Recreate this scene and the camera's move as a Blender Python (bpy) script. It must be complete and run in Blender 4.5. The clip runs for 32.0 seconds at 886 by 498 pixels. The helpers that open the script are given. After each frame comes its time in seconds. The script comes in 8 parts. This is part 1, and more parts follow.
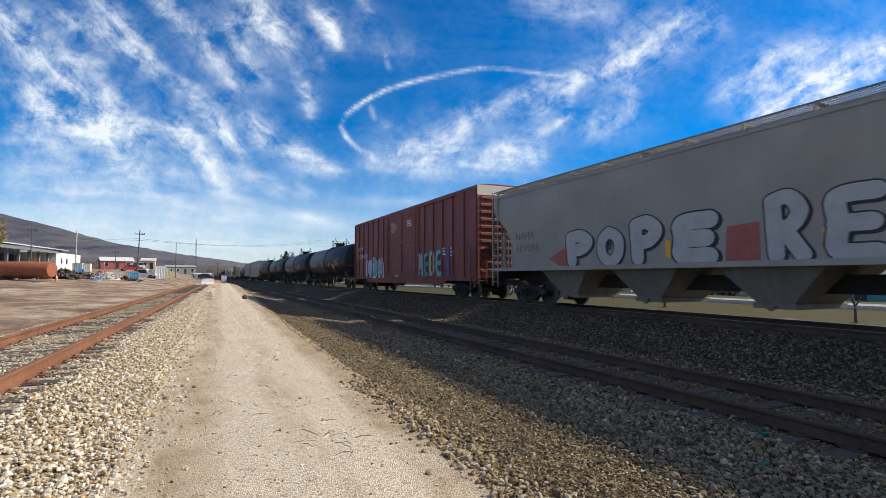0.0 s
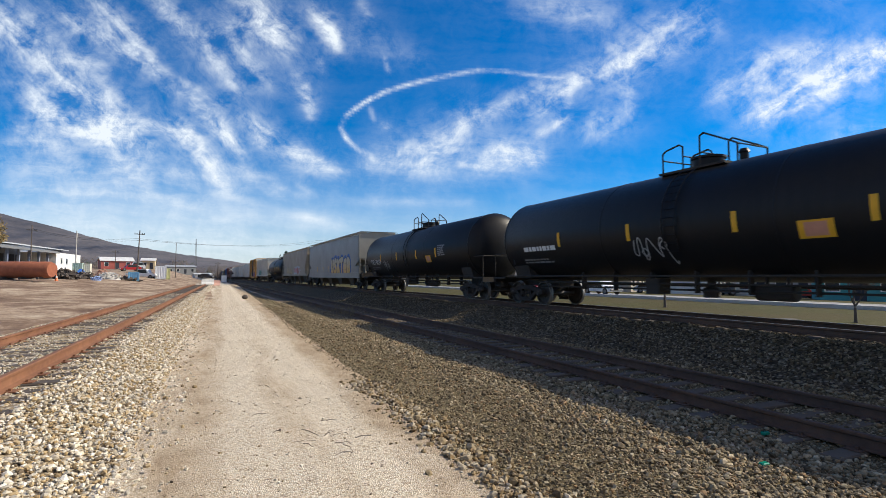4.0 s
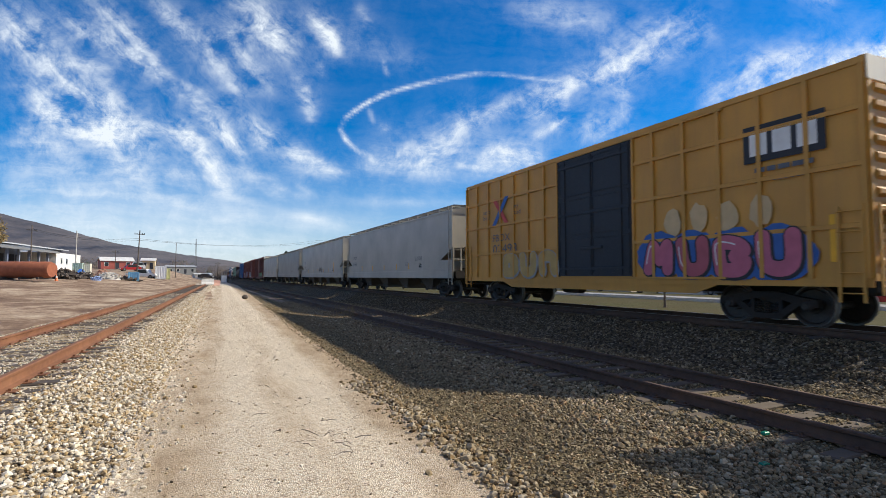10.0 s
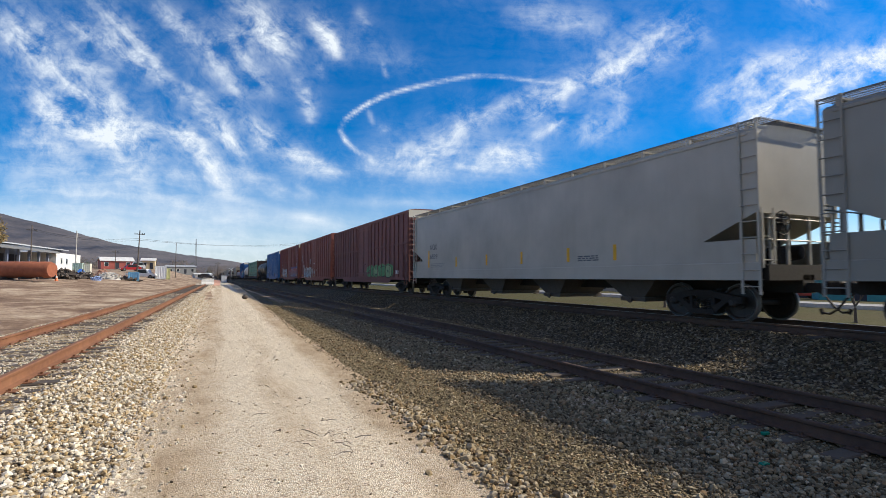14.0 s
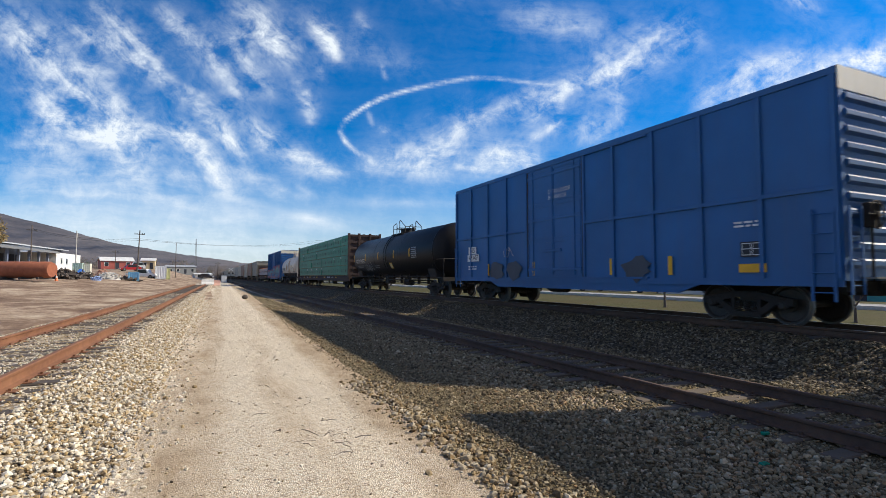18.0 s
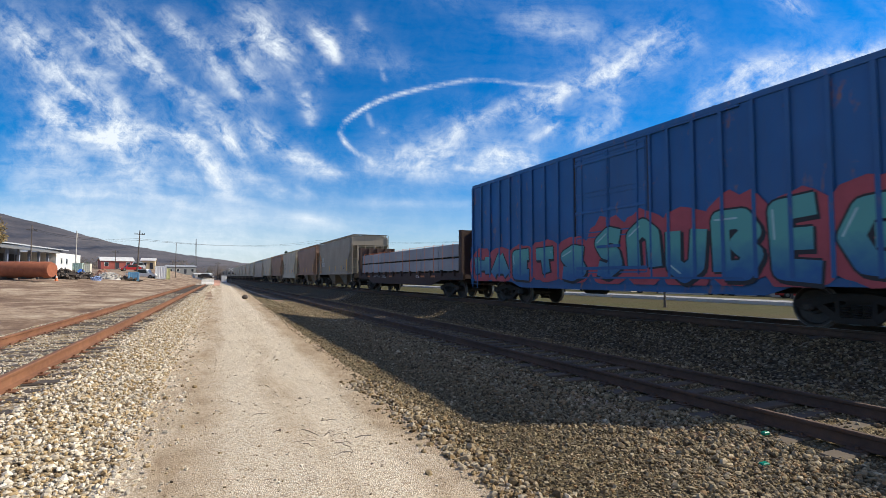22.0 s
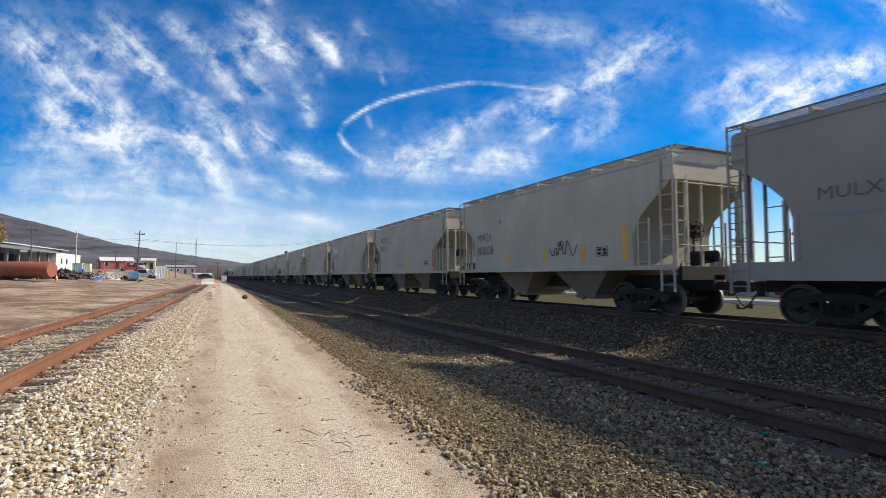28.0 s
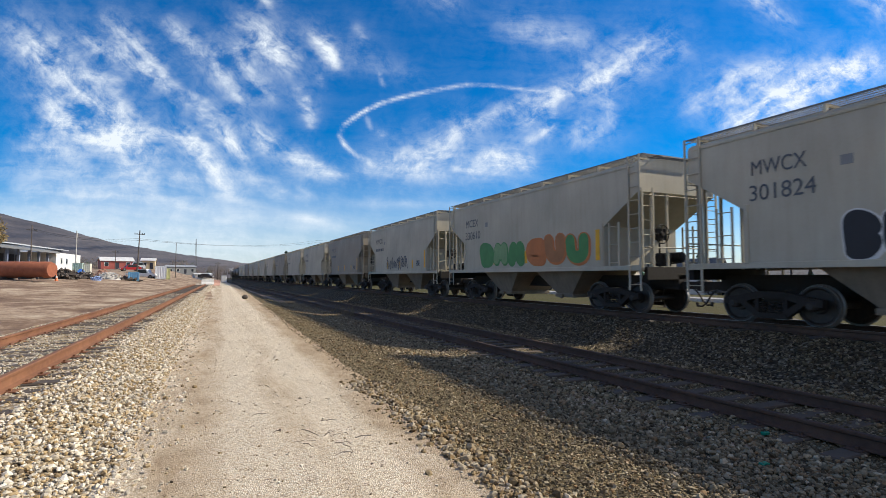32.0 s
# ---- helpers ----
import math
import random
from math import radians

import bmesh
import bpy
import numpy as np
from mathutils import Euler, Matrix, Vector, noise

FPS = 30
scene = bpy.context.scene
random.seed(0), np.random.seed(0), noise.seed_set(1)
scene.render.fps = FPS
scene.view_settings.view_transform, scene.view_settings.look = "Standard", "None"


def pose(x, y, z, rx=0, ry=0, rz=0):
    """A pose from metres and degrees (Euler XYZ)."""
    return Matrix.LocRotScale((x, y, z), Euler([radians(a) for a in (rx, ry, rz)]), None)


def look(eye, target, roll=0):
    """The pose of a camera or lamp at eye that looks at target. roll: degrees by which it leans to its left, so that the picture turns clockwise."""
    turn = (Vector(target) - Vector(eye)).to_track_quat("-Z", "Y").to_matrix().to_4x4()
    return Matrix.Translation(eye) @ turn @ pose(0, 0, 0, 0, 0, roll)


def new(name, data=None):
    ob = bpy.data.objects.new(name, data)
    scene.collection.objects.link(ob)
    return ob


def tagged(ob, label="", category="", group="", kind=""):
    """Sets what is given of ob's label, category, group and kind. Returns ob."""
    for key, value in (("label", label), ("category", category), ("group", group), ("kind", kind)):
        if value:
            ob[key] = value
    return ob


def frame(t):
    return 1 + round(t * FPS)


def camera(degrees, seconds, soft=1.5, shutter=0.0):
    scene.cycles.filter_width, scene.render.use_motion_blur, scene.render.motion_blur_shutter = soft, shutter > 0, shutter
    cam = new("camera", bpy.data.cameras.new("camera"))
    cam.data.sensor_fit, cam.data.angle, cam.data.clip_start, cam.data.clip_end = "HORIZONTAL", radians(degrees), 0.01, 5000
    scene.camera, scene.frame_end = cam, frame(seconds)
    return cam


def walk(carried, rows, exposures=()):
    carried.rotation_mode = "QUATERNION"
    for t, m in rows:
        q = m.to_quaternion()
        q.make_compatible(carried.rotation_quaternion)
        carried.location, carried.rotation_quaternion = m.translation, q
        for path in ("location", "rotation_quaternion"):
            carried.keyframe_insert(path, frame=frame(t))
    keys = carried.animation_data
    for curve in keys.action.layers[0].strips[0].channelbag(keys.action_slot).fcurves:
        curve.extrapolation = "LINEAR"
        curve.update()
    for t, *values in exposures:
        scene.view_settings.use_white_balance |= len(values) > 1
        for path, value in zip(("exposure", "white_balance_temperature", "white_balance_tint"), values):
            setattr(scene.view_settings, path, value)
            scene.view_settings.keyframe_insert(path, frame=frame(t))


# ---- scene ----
SPEED = 20.8          # metres per second, train towards the viewer
MAIN_X, MAIN_Z = 12.92, 0.443     # main line: centre and railhead
SIDE_X, SIDE_Z = 7.30, -0.15      # siding
YARD_X, YARD_K, YARD_Z = -3.06, 0.03, 0.40   # yard track: centre at y = 0, skew, railhead
SUN_TO = Vector((8.9, -1.75, 6.05)).normalized()

cam = camera(81.66, 32.0, soft=0.5, shutter=0.08)
EYE = pose(0, 0, 1.55, 90 + 3.07, 0, -25.06)
walk(cam, [(0, EYE), (32.0, EYE)], exposures=[(0, 0.07), (32.0, 0.07)])

# ---- light ----
world = bpy.data.worlds.new("sky")
scene.world = world
world.use_nodes = True
wn = world.node_tree
wn.nodes.clear()
sky = wn.nodes.new("ShaderNodeTexSky")
sky.sky_type = "NISHITA"
sky.sun_disc = False
sky.sun_elevation = math.asin(SUN_TO.z)
sky.sun_rotation = math.atan2(SUN_TO.x, SUN_TO.y)
sky.altitude, sky.air_density, sky.dust_density, sky.ozone_density = 200, 1.0, 0.7, 3.0
wbg = wn.nodes.new("ShaderNodeBackground")
wbg.inputs["Strength"].default_value = 0.111
wout = wn.nodes.new("ShaderNodeOutputWorld")
deep = wn.nodes.new("ShaderNodeHueSaturation")
deep.inputs["Saturation"].default_value = 1.46
tint = wn.nodes.new("ShaderNodeMix")
tint.data_type, tint.blend_type = "RGBA", "MULTIPLY"
tint.inputs[0].default_value = 1.0
tint.inputs[7].default_value = (0.80, 0.945, 1.16, 1)
wn.links.new(sky.outputs[0], tint.inputs[6])
wn.links.new(tint.outputs[2], deep.inputs["Color"])
wn.links.new(deep.outputs[0], wbg.inputs["Color"])
wn.links.new(wbg.outputs[0], wout.inputs["Surface"])

sun = new("sun", bpy.data.lights.new("sun", "SUN"))
sun.data.energy, sun.data.angle, sun.data.color = 5.6, radians(0.53), (1.0, 0.89, 0.71)
sun.matrix_world = look(SUN_TO * 50, (0, 0, 0))


# ---- materials ----
def node_mat(name):
    m = bpy.data.materials.new(name)
    m.use_nodes = True
    nt = m.node_tree
    b = nt.nodes["Principled BSDF"]
    return m, nt, b


def nd(nt, kind, **kw):
    n = nt.nodes.new(kind)
    for k, v in kw.items():
        n.inputs[k].default_value = v
    return n


def ramp(nt, fac, stops):
    r = nt.nodes.new("ShaderNodeValToRGB")
    e = r.color_ramp.elements
    while len(e) > 1:
        e.remove(e[-1])
    e[0].position, e[0].color = stops[0][0], (*stops[0][1], 1)
    for p, c in stops[1:]:
        x = e.new(p)
        x.color = (*c, 1)
    nt.links.new(fac, r.inputs[0])
    return r.outputs[0]


def mixc(nt, fac, a, b, blend="MIX"):
    m = nt.nodes.new("ShaderNodeMix")
    m.data_type, m.blend_type = "RGBA", blend
    for sock, val in ((m.inputs[0], fac), (m.inputs[6], a), (m.inputs[7], b)):
        if isinstance(val, (int, float)):
            sock.default_value = val
        elif isinstance(val, tuple):
            sock.default_value = (*val, 1)
        else:
            nt.links.new(val, sock)
    return m.outputs[2]


def mathn(nt, op, a, b=0.0, clamp=False):
    m = nt.nodes.new("ShaderNodeMath")
    m.operation, m.use_clamp = op, clamp
    for sock, val in ((m.inputs[0], a), (m.inputs[1], b)):
        if isinstance(val, (int, float)):
            sock.default_value = val
        else:
            nt.links.new(val, sock)
    return m.outputs[0]


def coords(nt, scale=(1, 1, 1), kind="Object"):
    t = nt.nodes.new("ShaderNodeTexCoord")
    mp = nt.nodes.new("ShaderNodeMapping")
    mp.inputs["Scale"].default_value = scale
    nt.links.new(t.outputs[kind], mp.inputs["Vector"])
    return mp.outputs[0]


def noise_at(nt, vec, scale, detail=4.0, rough=0.6, dist=0.0):
    n = nd(nt, "ShaderNodeTexNoise", Scale=scale, Detail=detail, Roughness=rough, Distortion=dist)
    nt.links.new(vec, n.inputs["Vector"])
    return n.outputs[0]


def bumped(nt, b, height, strength=0.3, distance=0.02):
    bp = nd(nt, "ShaderNodeBump", Strength=strength, Distance=distance)
    nt.links.new(height, bp.inputs["Height"])
    nt.links.new(bp.outputs[0], b.inputs["Normal"])


def shade(c, k):
    return tuple(min(1.0, x * k) for x in c)


def paint(name, color, dirt=(0.16, 0.11, 0.07), amount=0.5, rough=0.55, streak=True, metal=0.0, spots=0.0, spot_color=(0.2, 0.07, 0.03), spot_scale=3.1):
    """Weathered paint: broad fading, fine grain, downward streaks of dirt, specks of rust."""
    m, nt, b = node_mat(name)
    v = coords(nt)
    fade = noise_at(nt, v, 0.45, 3, 0.6)
    base = ramp(nt, fade, [(0.3, shade(color, 0.82)), (0.7, shade(color, 1.12))])
    sv = coords(nt, (2.2, 2.2, 0.22) if streak else (1, 1, 1))
    st = noise_at(nt, sv, 2.0, 6, 0.65)
    sf = mathn(nt, "MULTIPLY", mathn(nt, "SMOOTH_MAX", mathn(nt, "SUBTRACT", st, 0.42), 0.0), 2.2 * amount, True)
    col = mixc(nt, sf, base, dirt)
    grain = noise_at(nt, v, 14, 5, 0.7)
    gf = mathn(nt, "MULTIPLY", mathn(nt, "SUBTRACT", grain, 0.45), 0.9 * amount, True)
    col = mixc(nt, gf, col, shade(dirt, 1.4))
    if spots > 0:
        sp = noise_at(nt, coords(nt, (1, 1, 0.45)) if streak else v, spot_scale, 6, 0.62, 0.3)
        pf = mathn(nt, "MULTIPLY", mathn(nt, "SUBTRACT", sp, 0.66 - 0.22 * spots), 28.0 / (1 + spot_scale), True)
        col = mixc(nt, pf, col, spot_color)
    nt.links.new(col, b.inputs["Base Color"])
    b.inputs["Metallic"].default_value = metal
    rr = ramp(nt, grain, [(0.3, (rough * 0.85,) * 3), (0.7, (min(1, rough * 1.25),) * 3)])
    nt.links.new(rr, b.inputs["Roughness"])
    bumped(nt, b, st, 0.12, 0.01)
    return m


def rusty(name, c0=(0.10, 0.045, 0.025), c1=(0.23, 0.10, 0.05), rough=0.85, scale=6.0):
    m, nt, b = node_mat(name)
    v = coords(nt)
    a = noise_at(nt, v, scale, 6, 0.7)
    c = noise_at(nt, v, scale * 0.12, 3, 0.6)
    col = mixc(nt, 0.45, ramp(nt, a, [(0.35, c0), (0.68, c1)]), ramp(nt, c, [(0.35, shade(c0, 1.1)), (0.65, shade(c1, 1.1))]))
    nt.links.new(col, b.inputs["Base Color"])
    b.inputs["Roughness"].default_value = rough
    bumped(nt, b, a, 0.3, 0.006)
    return m


def gravel_mat(name, stops, scale=32.0, patch=(0.45, 0.37, 0.28), patch_amount=0.5, strength=0.8, gap=0.75):
    """Loose stone or grit: cells of many tints, with dusty patches."""
    m, nt, b = node_mat(name)
    v = coords(nt)
    vo = nd(nt, "ShaderNodeTexVoronoi", Scale=scale, Randomness=1.0)
    nt.links.new(v, vo.inputs["Vector"])
    sep = nt.nodes.new("ShaderNodeSeparateColor")
    nt.links.new(vo.outputs["Color"], sep.inputs[0])
    col = ramp(nt, sep.outputs[0], stops)
    big = noise_at(nt, v, 0.55, 5, 0.65, 0.3)
    pf = mathn(nt, "MULTIPLY", mathn(nt, "SUBTRACT", big, 0.45), 4.0 * patch_amount, True)
    col = mixc(nt, pf, col, patch)
    edge = ramp(nt, vo.outputs["Distance"], [(0.25, (1, 1, 1)), (0.75, (0.35, 0.33, 0.30))])
    col = mixc(nt, gap, col, edge, "MULTIPLY")
    nt.links.new(col, b.inputs["Base Color"])
    b.inputs["Roughness"].default_value = 0.95
    b.inputs["Specular IOR Level"].default_value = 0.1
    inv = mathn(nt, "SUBTRACT", 1.0, vo.outputs["Distance"])
    fine = noise_at(nt, v, scale * 1.7, 4, 0.7)
    bumped(nt, b, mathn(nt, "ADD", inv, mathn(nt, "MULTIPLY", fine, 0.5)), strength, 0.6 / scale)
    return m


def plain(name, color, rough=0.6, metal=0.0, vary=0.15, scale=8.0):
    m, nt, b = node_mat(name)
    v = coords(nt)
    a = noise_at(nt, v, scale, 4, 0.6)
    nt.links.new(ramp(nt, a, [(0.3, shade(color, 1 - vary)), (0.7, shade(color, 1 + vary))]), b.inputs["Base Color"])
    b.inputs["Roughness"].default_value = rough
    b.inputs["Metallic"].default_value = metal
    return m


MATS = {}


def mat(key, make, *a, **k):
    if key not in MATS:
        MATS[key] = make(key, *a, **k)
    return MATS[key]


# ---- mesh code ----
class Solid:
    """A mesh in the making: boxes, bars, prisms and turned shapes collected into one part."""

    def __init__(self):
        self.v, self.f = [], []

    def add(self, vs, fs):
        n = len(self.v)
        self.v += [tuple(p) for p in vs]
        self.f += [tuple(n + i for i in q) for q in fs]
        return self

    def box(self, x0, x1, y0, y1, z0, z1):
        vs = [(x, y, z) for z in (z0, z1) for y in (y0, y1) for x in (x0, x1)]
        return self.add(vs, [(0, 2, 3, 1), (4, 5, 7, 6), (0, 1, 5, 4), (2, 6, 7, 3), (0, 4, 6, 2), (1, 3, 7, 5)])

    def slab(self, x0, x1, y0, y1, z0, z1, c=0.012):
        """A box with bevelled upright and upper edges."""
        def ring(i, z):
            a, b, e, d = x0 + i, x1 - i, y0 + i, y1 - i
            return [(a + c, e, z), (b - c, e, z), (b, e + c, z), (b, d - c, z), (b - c, d, z), (a + c, d, z), (a, d - c, z), (a, e + c, z)]
        vs = ring(0, z0) + ring(0, z1 - c) + ring(c, z1)
        fs = [tuple(range(7, -1, -1)), tuple(range(16, 24))]
        for k in (0, 8):
            fs += [(k + i, k + (i + 1) % 8, k + 8 + (i + 1) % 8, k + 8 + i) for i in range(8)]
        return self.add(vs, fs)

    def bar(self, p, q, r, n=6):
        p, q = Vector(p), Vector(q)
        d = (q - p).normalized()
        u = d.orthogonal().normalized()
        w = d.cross(u)
        vs = []
        for c in (p, q):
            vs += [c + r * (math.cos(2 * math.pi * i / n) * u + math.sin(2 * math.pi * i / n) * w) for i in range(n)]
        fs = [(i, (i + 1) % n, n + (i + 1) % n, n + i) for i in range(n)]
        return self.add(vs, fs + [tuple(range(n - 1, -1, -1)), tuple(range(n, 2 * n))])

    def pipe(self, pts, r, n=6):
        for a, b in zip(pts, pts[1:]):
            self.bar(a, b, r, n)
        return self

    def tube(self, pts, r, n=5):
        """One unbroken tube through the points."""
        pts = [Vector(p) for p in pts]
        vs, fs = [], []
        for i, p in enumerate(pts):
            d = (pts[min(i + 1, len(pts) - 1)] - pts[max(i - 1, 0)]).normalized()
            u = d.cross(Vector((0.13, 0.07, 1))).normalized()
            w = d.cross(u)
            vs += [p + r * (math.cos(2 * math.pi * k / n) * u + math.sin(2 * math.pi * k / n) * w) for k in range(n)]
        for i in range(len(pts) - 1):
            fs += [(i * n + k, i * n + (k + 1) % n, (i + 1) * n + (k + 1) % n, (i + 1) * n + k) for k in range(n)]
        return self.add(vs, fs)

    def turned(self, profile, centre, axis="x", n=20):
        """Turn (along, radius) pairs round an axis through centre."""
        cx, cy, cz = centre
        vs, fs = [], []
        for a, r in profile:
            for i in range(n):
                c, s = math.cos(2 * math.pi * i / n) * r, math.sin(2 * math.pi * i / n) * r
                vs.append({"x": (cx + a, cy + c, cz + s), "y": (cx + s, cy + a, cz + c), "z": (cx + c, cy + s, cz + a)}[axis])
        m = len(profile)
        for k in range(m - 1):
            fs += [(k * n + i, k * n + (i + 1) % n, (k + 1) * n + (i + 1) % n, (k + 1) * n + i) for i in range(n)]
        fs += [tuple(range(n - 1, -1, -1)), tuple((m - 1) * n + i for i in range(n))]
        return self.add(vs, fs)

    def prism(self, outline, a0, a1, axis="x"):
        """Push a 2D outline along an axis: for x the outline is (y, z), for y (x, z), for z (x, y)."""
        n = len(outline)
        vs = []
        for a in (a0, a1):
            vs += [{"x": (a, p, q), "y": (p, a, q), "z": (p, q, a)}[axis] for p, q in outline]
        fs = [(i, (i + 1) % n, n + (i + 1) % n, n + i) for i in range(n)]
        return self.add(vs, fs + [tuple(range(n - 1, -1, -1)), tuple(range(n, 2 * n))])

    def mesh(self, name, smooth=None):
        me = bpy.data.meshes.new(name)
        me.from_pydata(self.v, [], self.f)
        bm = bmesh.new()
        bm.from_mesh(me)
        bmesh.ops.recalc_face_normals(bm, faces=bm.faces)
        bm.to_mesh(me)
        bm.free()
        if smooth is not None:
            me.shade_smooth()
            me.set_sharp_from_angle(angle=radians(smooth))
        return me


def part(name, solid, material, parent=None, label="", smooth=None):
    me = solid if isinstance(solid, bpy.types.Mesh) else solid.mesh(name, smooth)
    if not me.materials:
        me.materials.append(material)
    ob = new(name, me)
    ob.parent = parent
    if label:
        ob["label"] = label
    return ob


def thing(name, label, category, at=(0, 0, 0), group="", kind=""):
    ob = new(name)
    ob.location = at
    ob.empty_display_size = 0.3
    return tagged(ob, label, category, group, kind)


# ---- ground ----
def lerp_table(x, table):
    for (a, za), (b, zb) in zip(table, table[1:]):
        if x <= b:
            return za if x <= a else za + (zb - za) * (x - a) / (b - a)
    return table[-1][1]


def road_left(y):
    return -0.8 + 0.024 * min(y, 160)


def road_right(y):
    return min(1.95 + 0.037 * y, 5.6)


def ground_z(x, y):
    if x < road_left(y):
        u = x - YARD_K * min(y, 160)
        z = lerp_table(u, [(-60, 0.12), (-6.0, 0.10), (-4.9, 0.08), (-4.5, 0.208), (-1.78, 0.208), (-1.6, 0.205), (-0.8, -0.01)])
        lat = min(1.0, max(0.0, (-u - 4.8) / 13.5))
        return z + lat * min(4.2, 0.021 * max(0.0, y - 10))
    if x <= road_right(y):
        return 0.0
    if x < 5.8:
        r = road_right(y)
        return -0.37 * min(1.0, (x - r) / (5.4 - min(r, 4.4)))
    if x < 16:
        return lerp_table(x, [(5.8, -0.36), (5.95, -0.355), (8.65, -0.355), (8.9, -0.37), (9.8, -0.38), (10.1, -0.32), (11.25, 0.235), (14.6, 0.235), (15.6, -0.3), (16, -0.35)])
    return lerp_table(x, [(16, -0.35), (22, -0.42), (27, -0.62), (33, -0.52), (45, -0.45), (70, -1.15), (100, -2.0), (250, -2.4), (3000, 2.0)])


def rough_z(x, y):
    return ground_z(x, y) + 0.03 * (noise.noise((x * 0.9, y * 0.9, 0.0))) + 0.012 * noise.noise((x * 4, y * 4, 3.0))


def sheet(name, xs, ys, lift, material, edge=None, kind="structure", label="", category=""):
    """A strip of ground: xs is a list, or a function of y that gives one."""
    v, f = [], []
    cols = None
    for y in ys:
        row = xs(y) if callable(xs) else xs
        cols = len(row)
        v += [(x, y, rough_z(x, y) + lift) for x in row]
    for j in range(len(ys) - 1):
        for i in range(cols - 1):
            a = j * cols + i
            f.append((a, a + 1, a + 1 + cols, a + cols))
    me = bpy.data.meshes.new(name)
    me.from_pydata(v, [], f)
    me.materials.append(material)
    me.shade_smooth()
    ob = new(name, me)
    return tagged(ob, label, category or name, kind=kind)


def span(a, b, n, power=1.0):
    return [a + (b - a) * (i / n) ** power for i in range(n + 1)]


ROAD_GRIT = [(0.0, (0.34, 0.26, 0.17)), (0.18, (0.72, 0.59, 0.42)), (0.5, (0.90, 0.79, 0.61)), (1.0, (0.95, 0.89, 0.77))]
STONES = [(0.0, (0.14, 0.11, 0.08)), (0.2, (0.36, 0.28, 0.18)), (0.45, (0.54, 0.45, 0.31)), (0.75, (0.66, 0.58, 0.46)), (1.0, (0.84, 0.79, 0.70))]
BROWN_STONES = [(0.0, (0.060, 0.047, 0.027)), (0.3, (0.129, 0.101, 0.058)), (0.6, (0.215, 0.170, 0.095)), (0.85, (0.301, 0.243, 0.143)), (1.0, (0.516, 0.437, 0.286))]
GREY_STONES = [(0.0, (0.035, 0.029, 0.02)), (0.4, (0.10, 0.082, 0.057)), (0.75, (0.175, 0.146, 0.105)), (1.0, (0.38, 0.33, 0.25))]


def road_mat(name):
    """Packed pale grit: coarse grains with dark gaps, brown washed-out strips, tyre lines and dark specks."""
    m, nt, b = node_mat(name)
    v = coords(nt)
    cell = nd(nt, "ShaderNodeTexVoronoi", Scale=84.0, Randomness=1.0)
    nt.links.new(v, cell.inputs["Vector"])
    sep = nt.nodes.new("ShaderNodeSeparateColor")
    nt.links.new(cell.outputs["Color"], sep.inputs[0])
    col = ramp(nt, sep.outputs[0], ROAD_GRIT)
    xyz = nt.nodes.new("ShaderNodeSeparateXYZ")
    nt.links.new(v, xyz.inputs[0])
    # u runs across the road whatever its skew
    u = mathn(nt, "SUBTRACT", xyz.outputs[0], mathn(nt, "MULTIPLY", xyz.outputs[1], 0.03))
    stretch = noise_at(nt, coords(nt, (1.1, 0.28, 1)), 1.5, 6, 0.68, 0.5)
    patch = noise_at(nt, v, 2.3, 6, 0.7, 0.4)
    soil = ramp(nt, patch, [(0.3, (0.42, 0.31, 0.20)), (0.7, (0.68, 0.55, 0.39))])
    for c, w, k in ((-0.35, 0.60, 0.70), (2.0, 0.75, 1.05), (0.75, 0.35, 0.30)):
        d = mathn(nt, "DIVIDE", mathn(nt, "SUBTRACT", u, c), w)
        bell = mathn(nt, "SUBTRACT", 1.0, mathn(nt, "MULTIPLY", d, d), True)
        f = mathn(nt, "MULTIPLY", mathn(nt, "SUBTRACT", mathn(nt, "ADD", mathn(nt, "MULTIPLY", stretch, 1.2), mathn(nt, "MULTIPLY", bell, 0.5 * k)), 0.68), 2.6, True)
        col = mixc(nt, mathn(nt, "MULTIPLY", f, mathn(nt, "MULTIPLY", bell, 1.6, True)), col, soil)
    speck = nd(nt, "ShaderNodeTexVoronoi", Scale=17.0, Randomness=1.0)
    nt.links.new(v, speck.inputs["Vector"])
    near = mathn(nt, "SUBTRACT", mathn(nt, "MULTIPLY", patch, 0.34), speck.outputs["Distance"])
    col = mixc(nt, mathn(nt, "MULTIPLY", near, 14.0, True), col, (0.13, 0.10, 0.075))
    edge = ramp(nt, cell.outputs["Distance"], [(0.3, (1, 1, 1)), (0.8, (0.30, 0.27, 0.21))])
    col = mixc(nt, 0.62, col, edge, "MULTIPLY")
    fine = noise_at(nt, v, 95, 4, 0.75)
    col = mixc(nt, 0.5, col, ramp(nt, fine, [(0.36, (0.30, 0.27, 0.22)), (0.48, (1, 1, 1))]), "MULTIPLY")
    nt.links.new(col, b.inputs["Base Color"])
    b.inputs["Roughness"].default_value = 0.95
    b.inputs["Specular IOR Level"].default_value = 0.1
    inv = mathn(nt, "SUBTRACT", 1.0, cell.outputs["Distance"])
    bumped(nt, b, mathn(nt, "ADD", inv, mathn(nt, "MULTIPLY", fine, 0.9)), 0.7, 0.014)
    return m


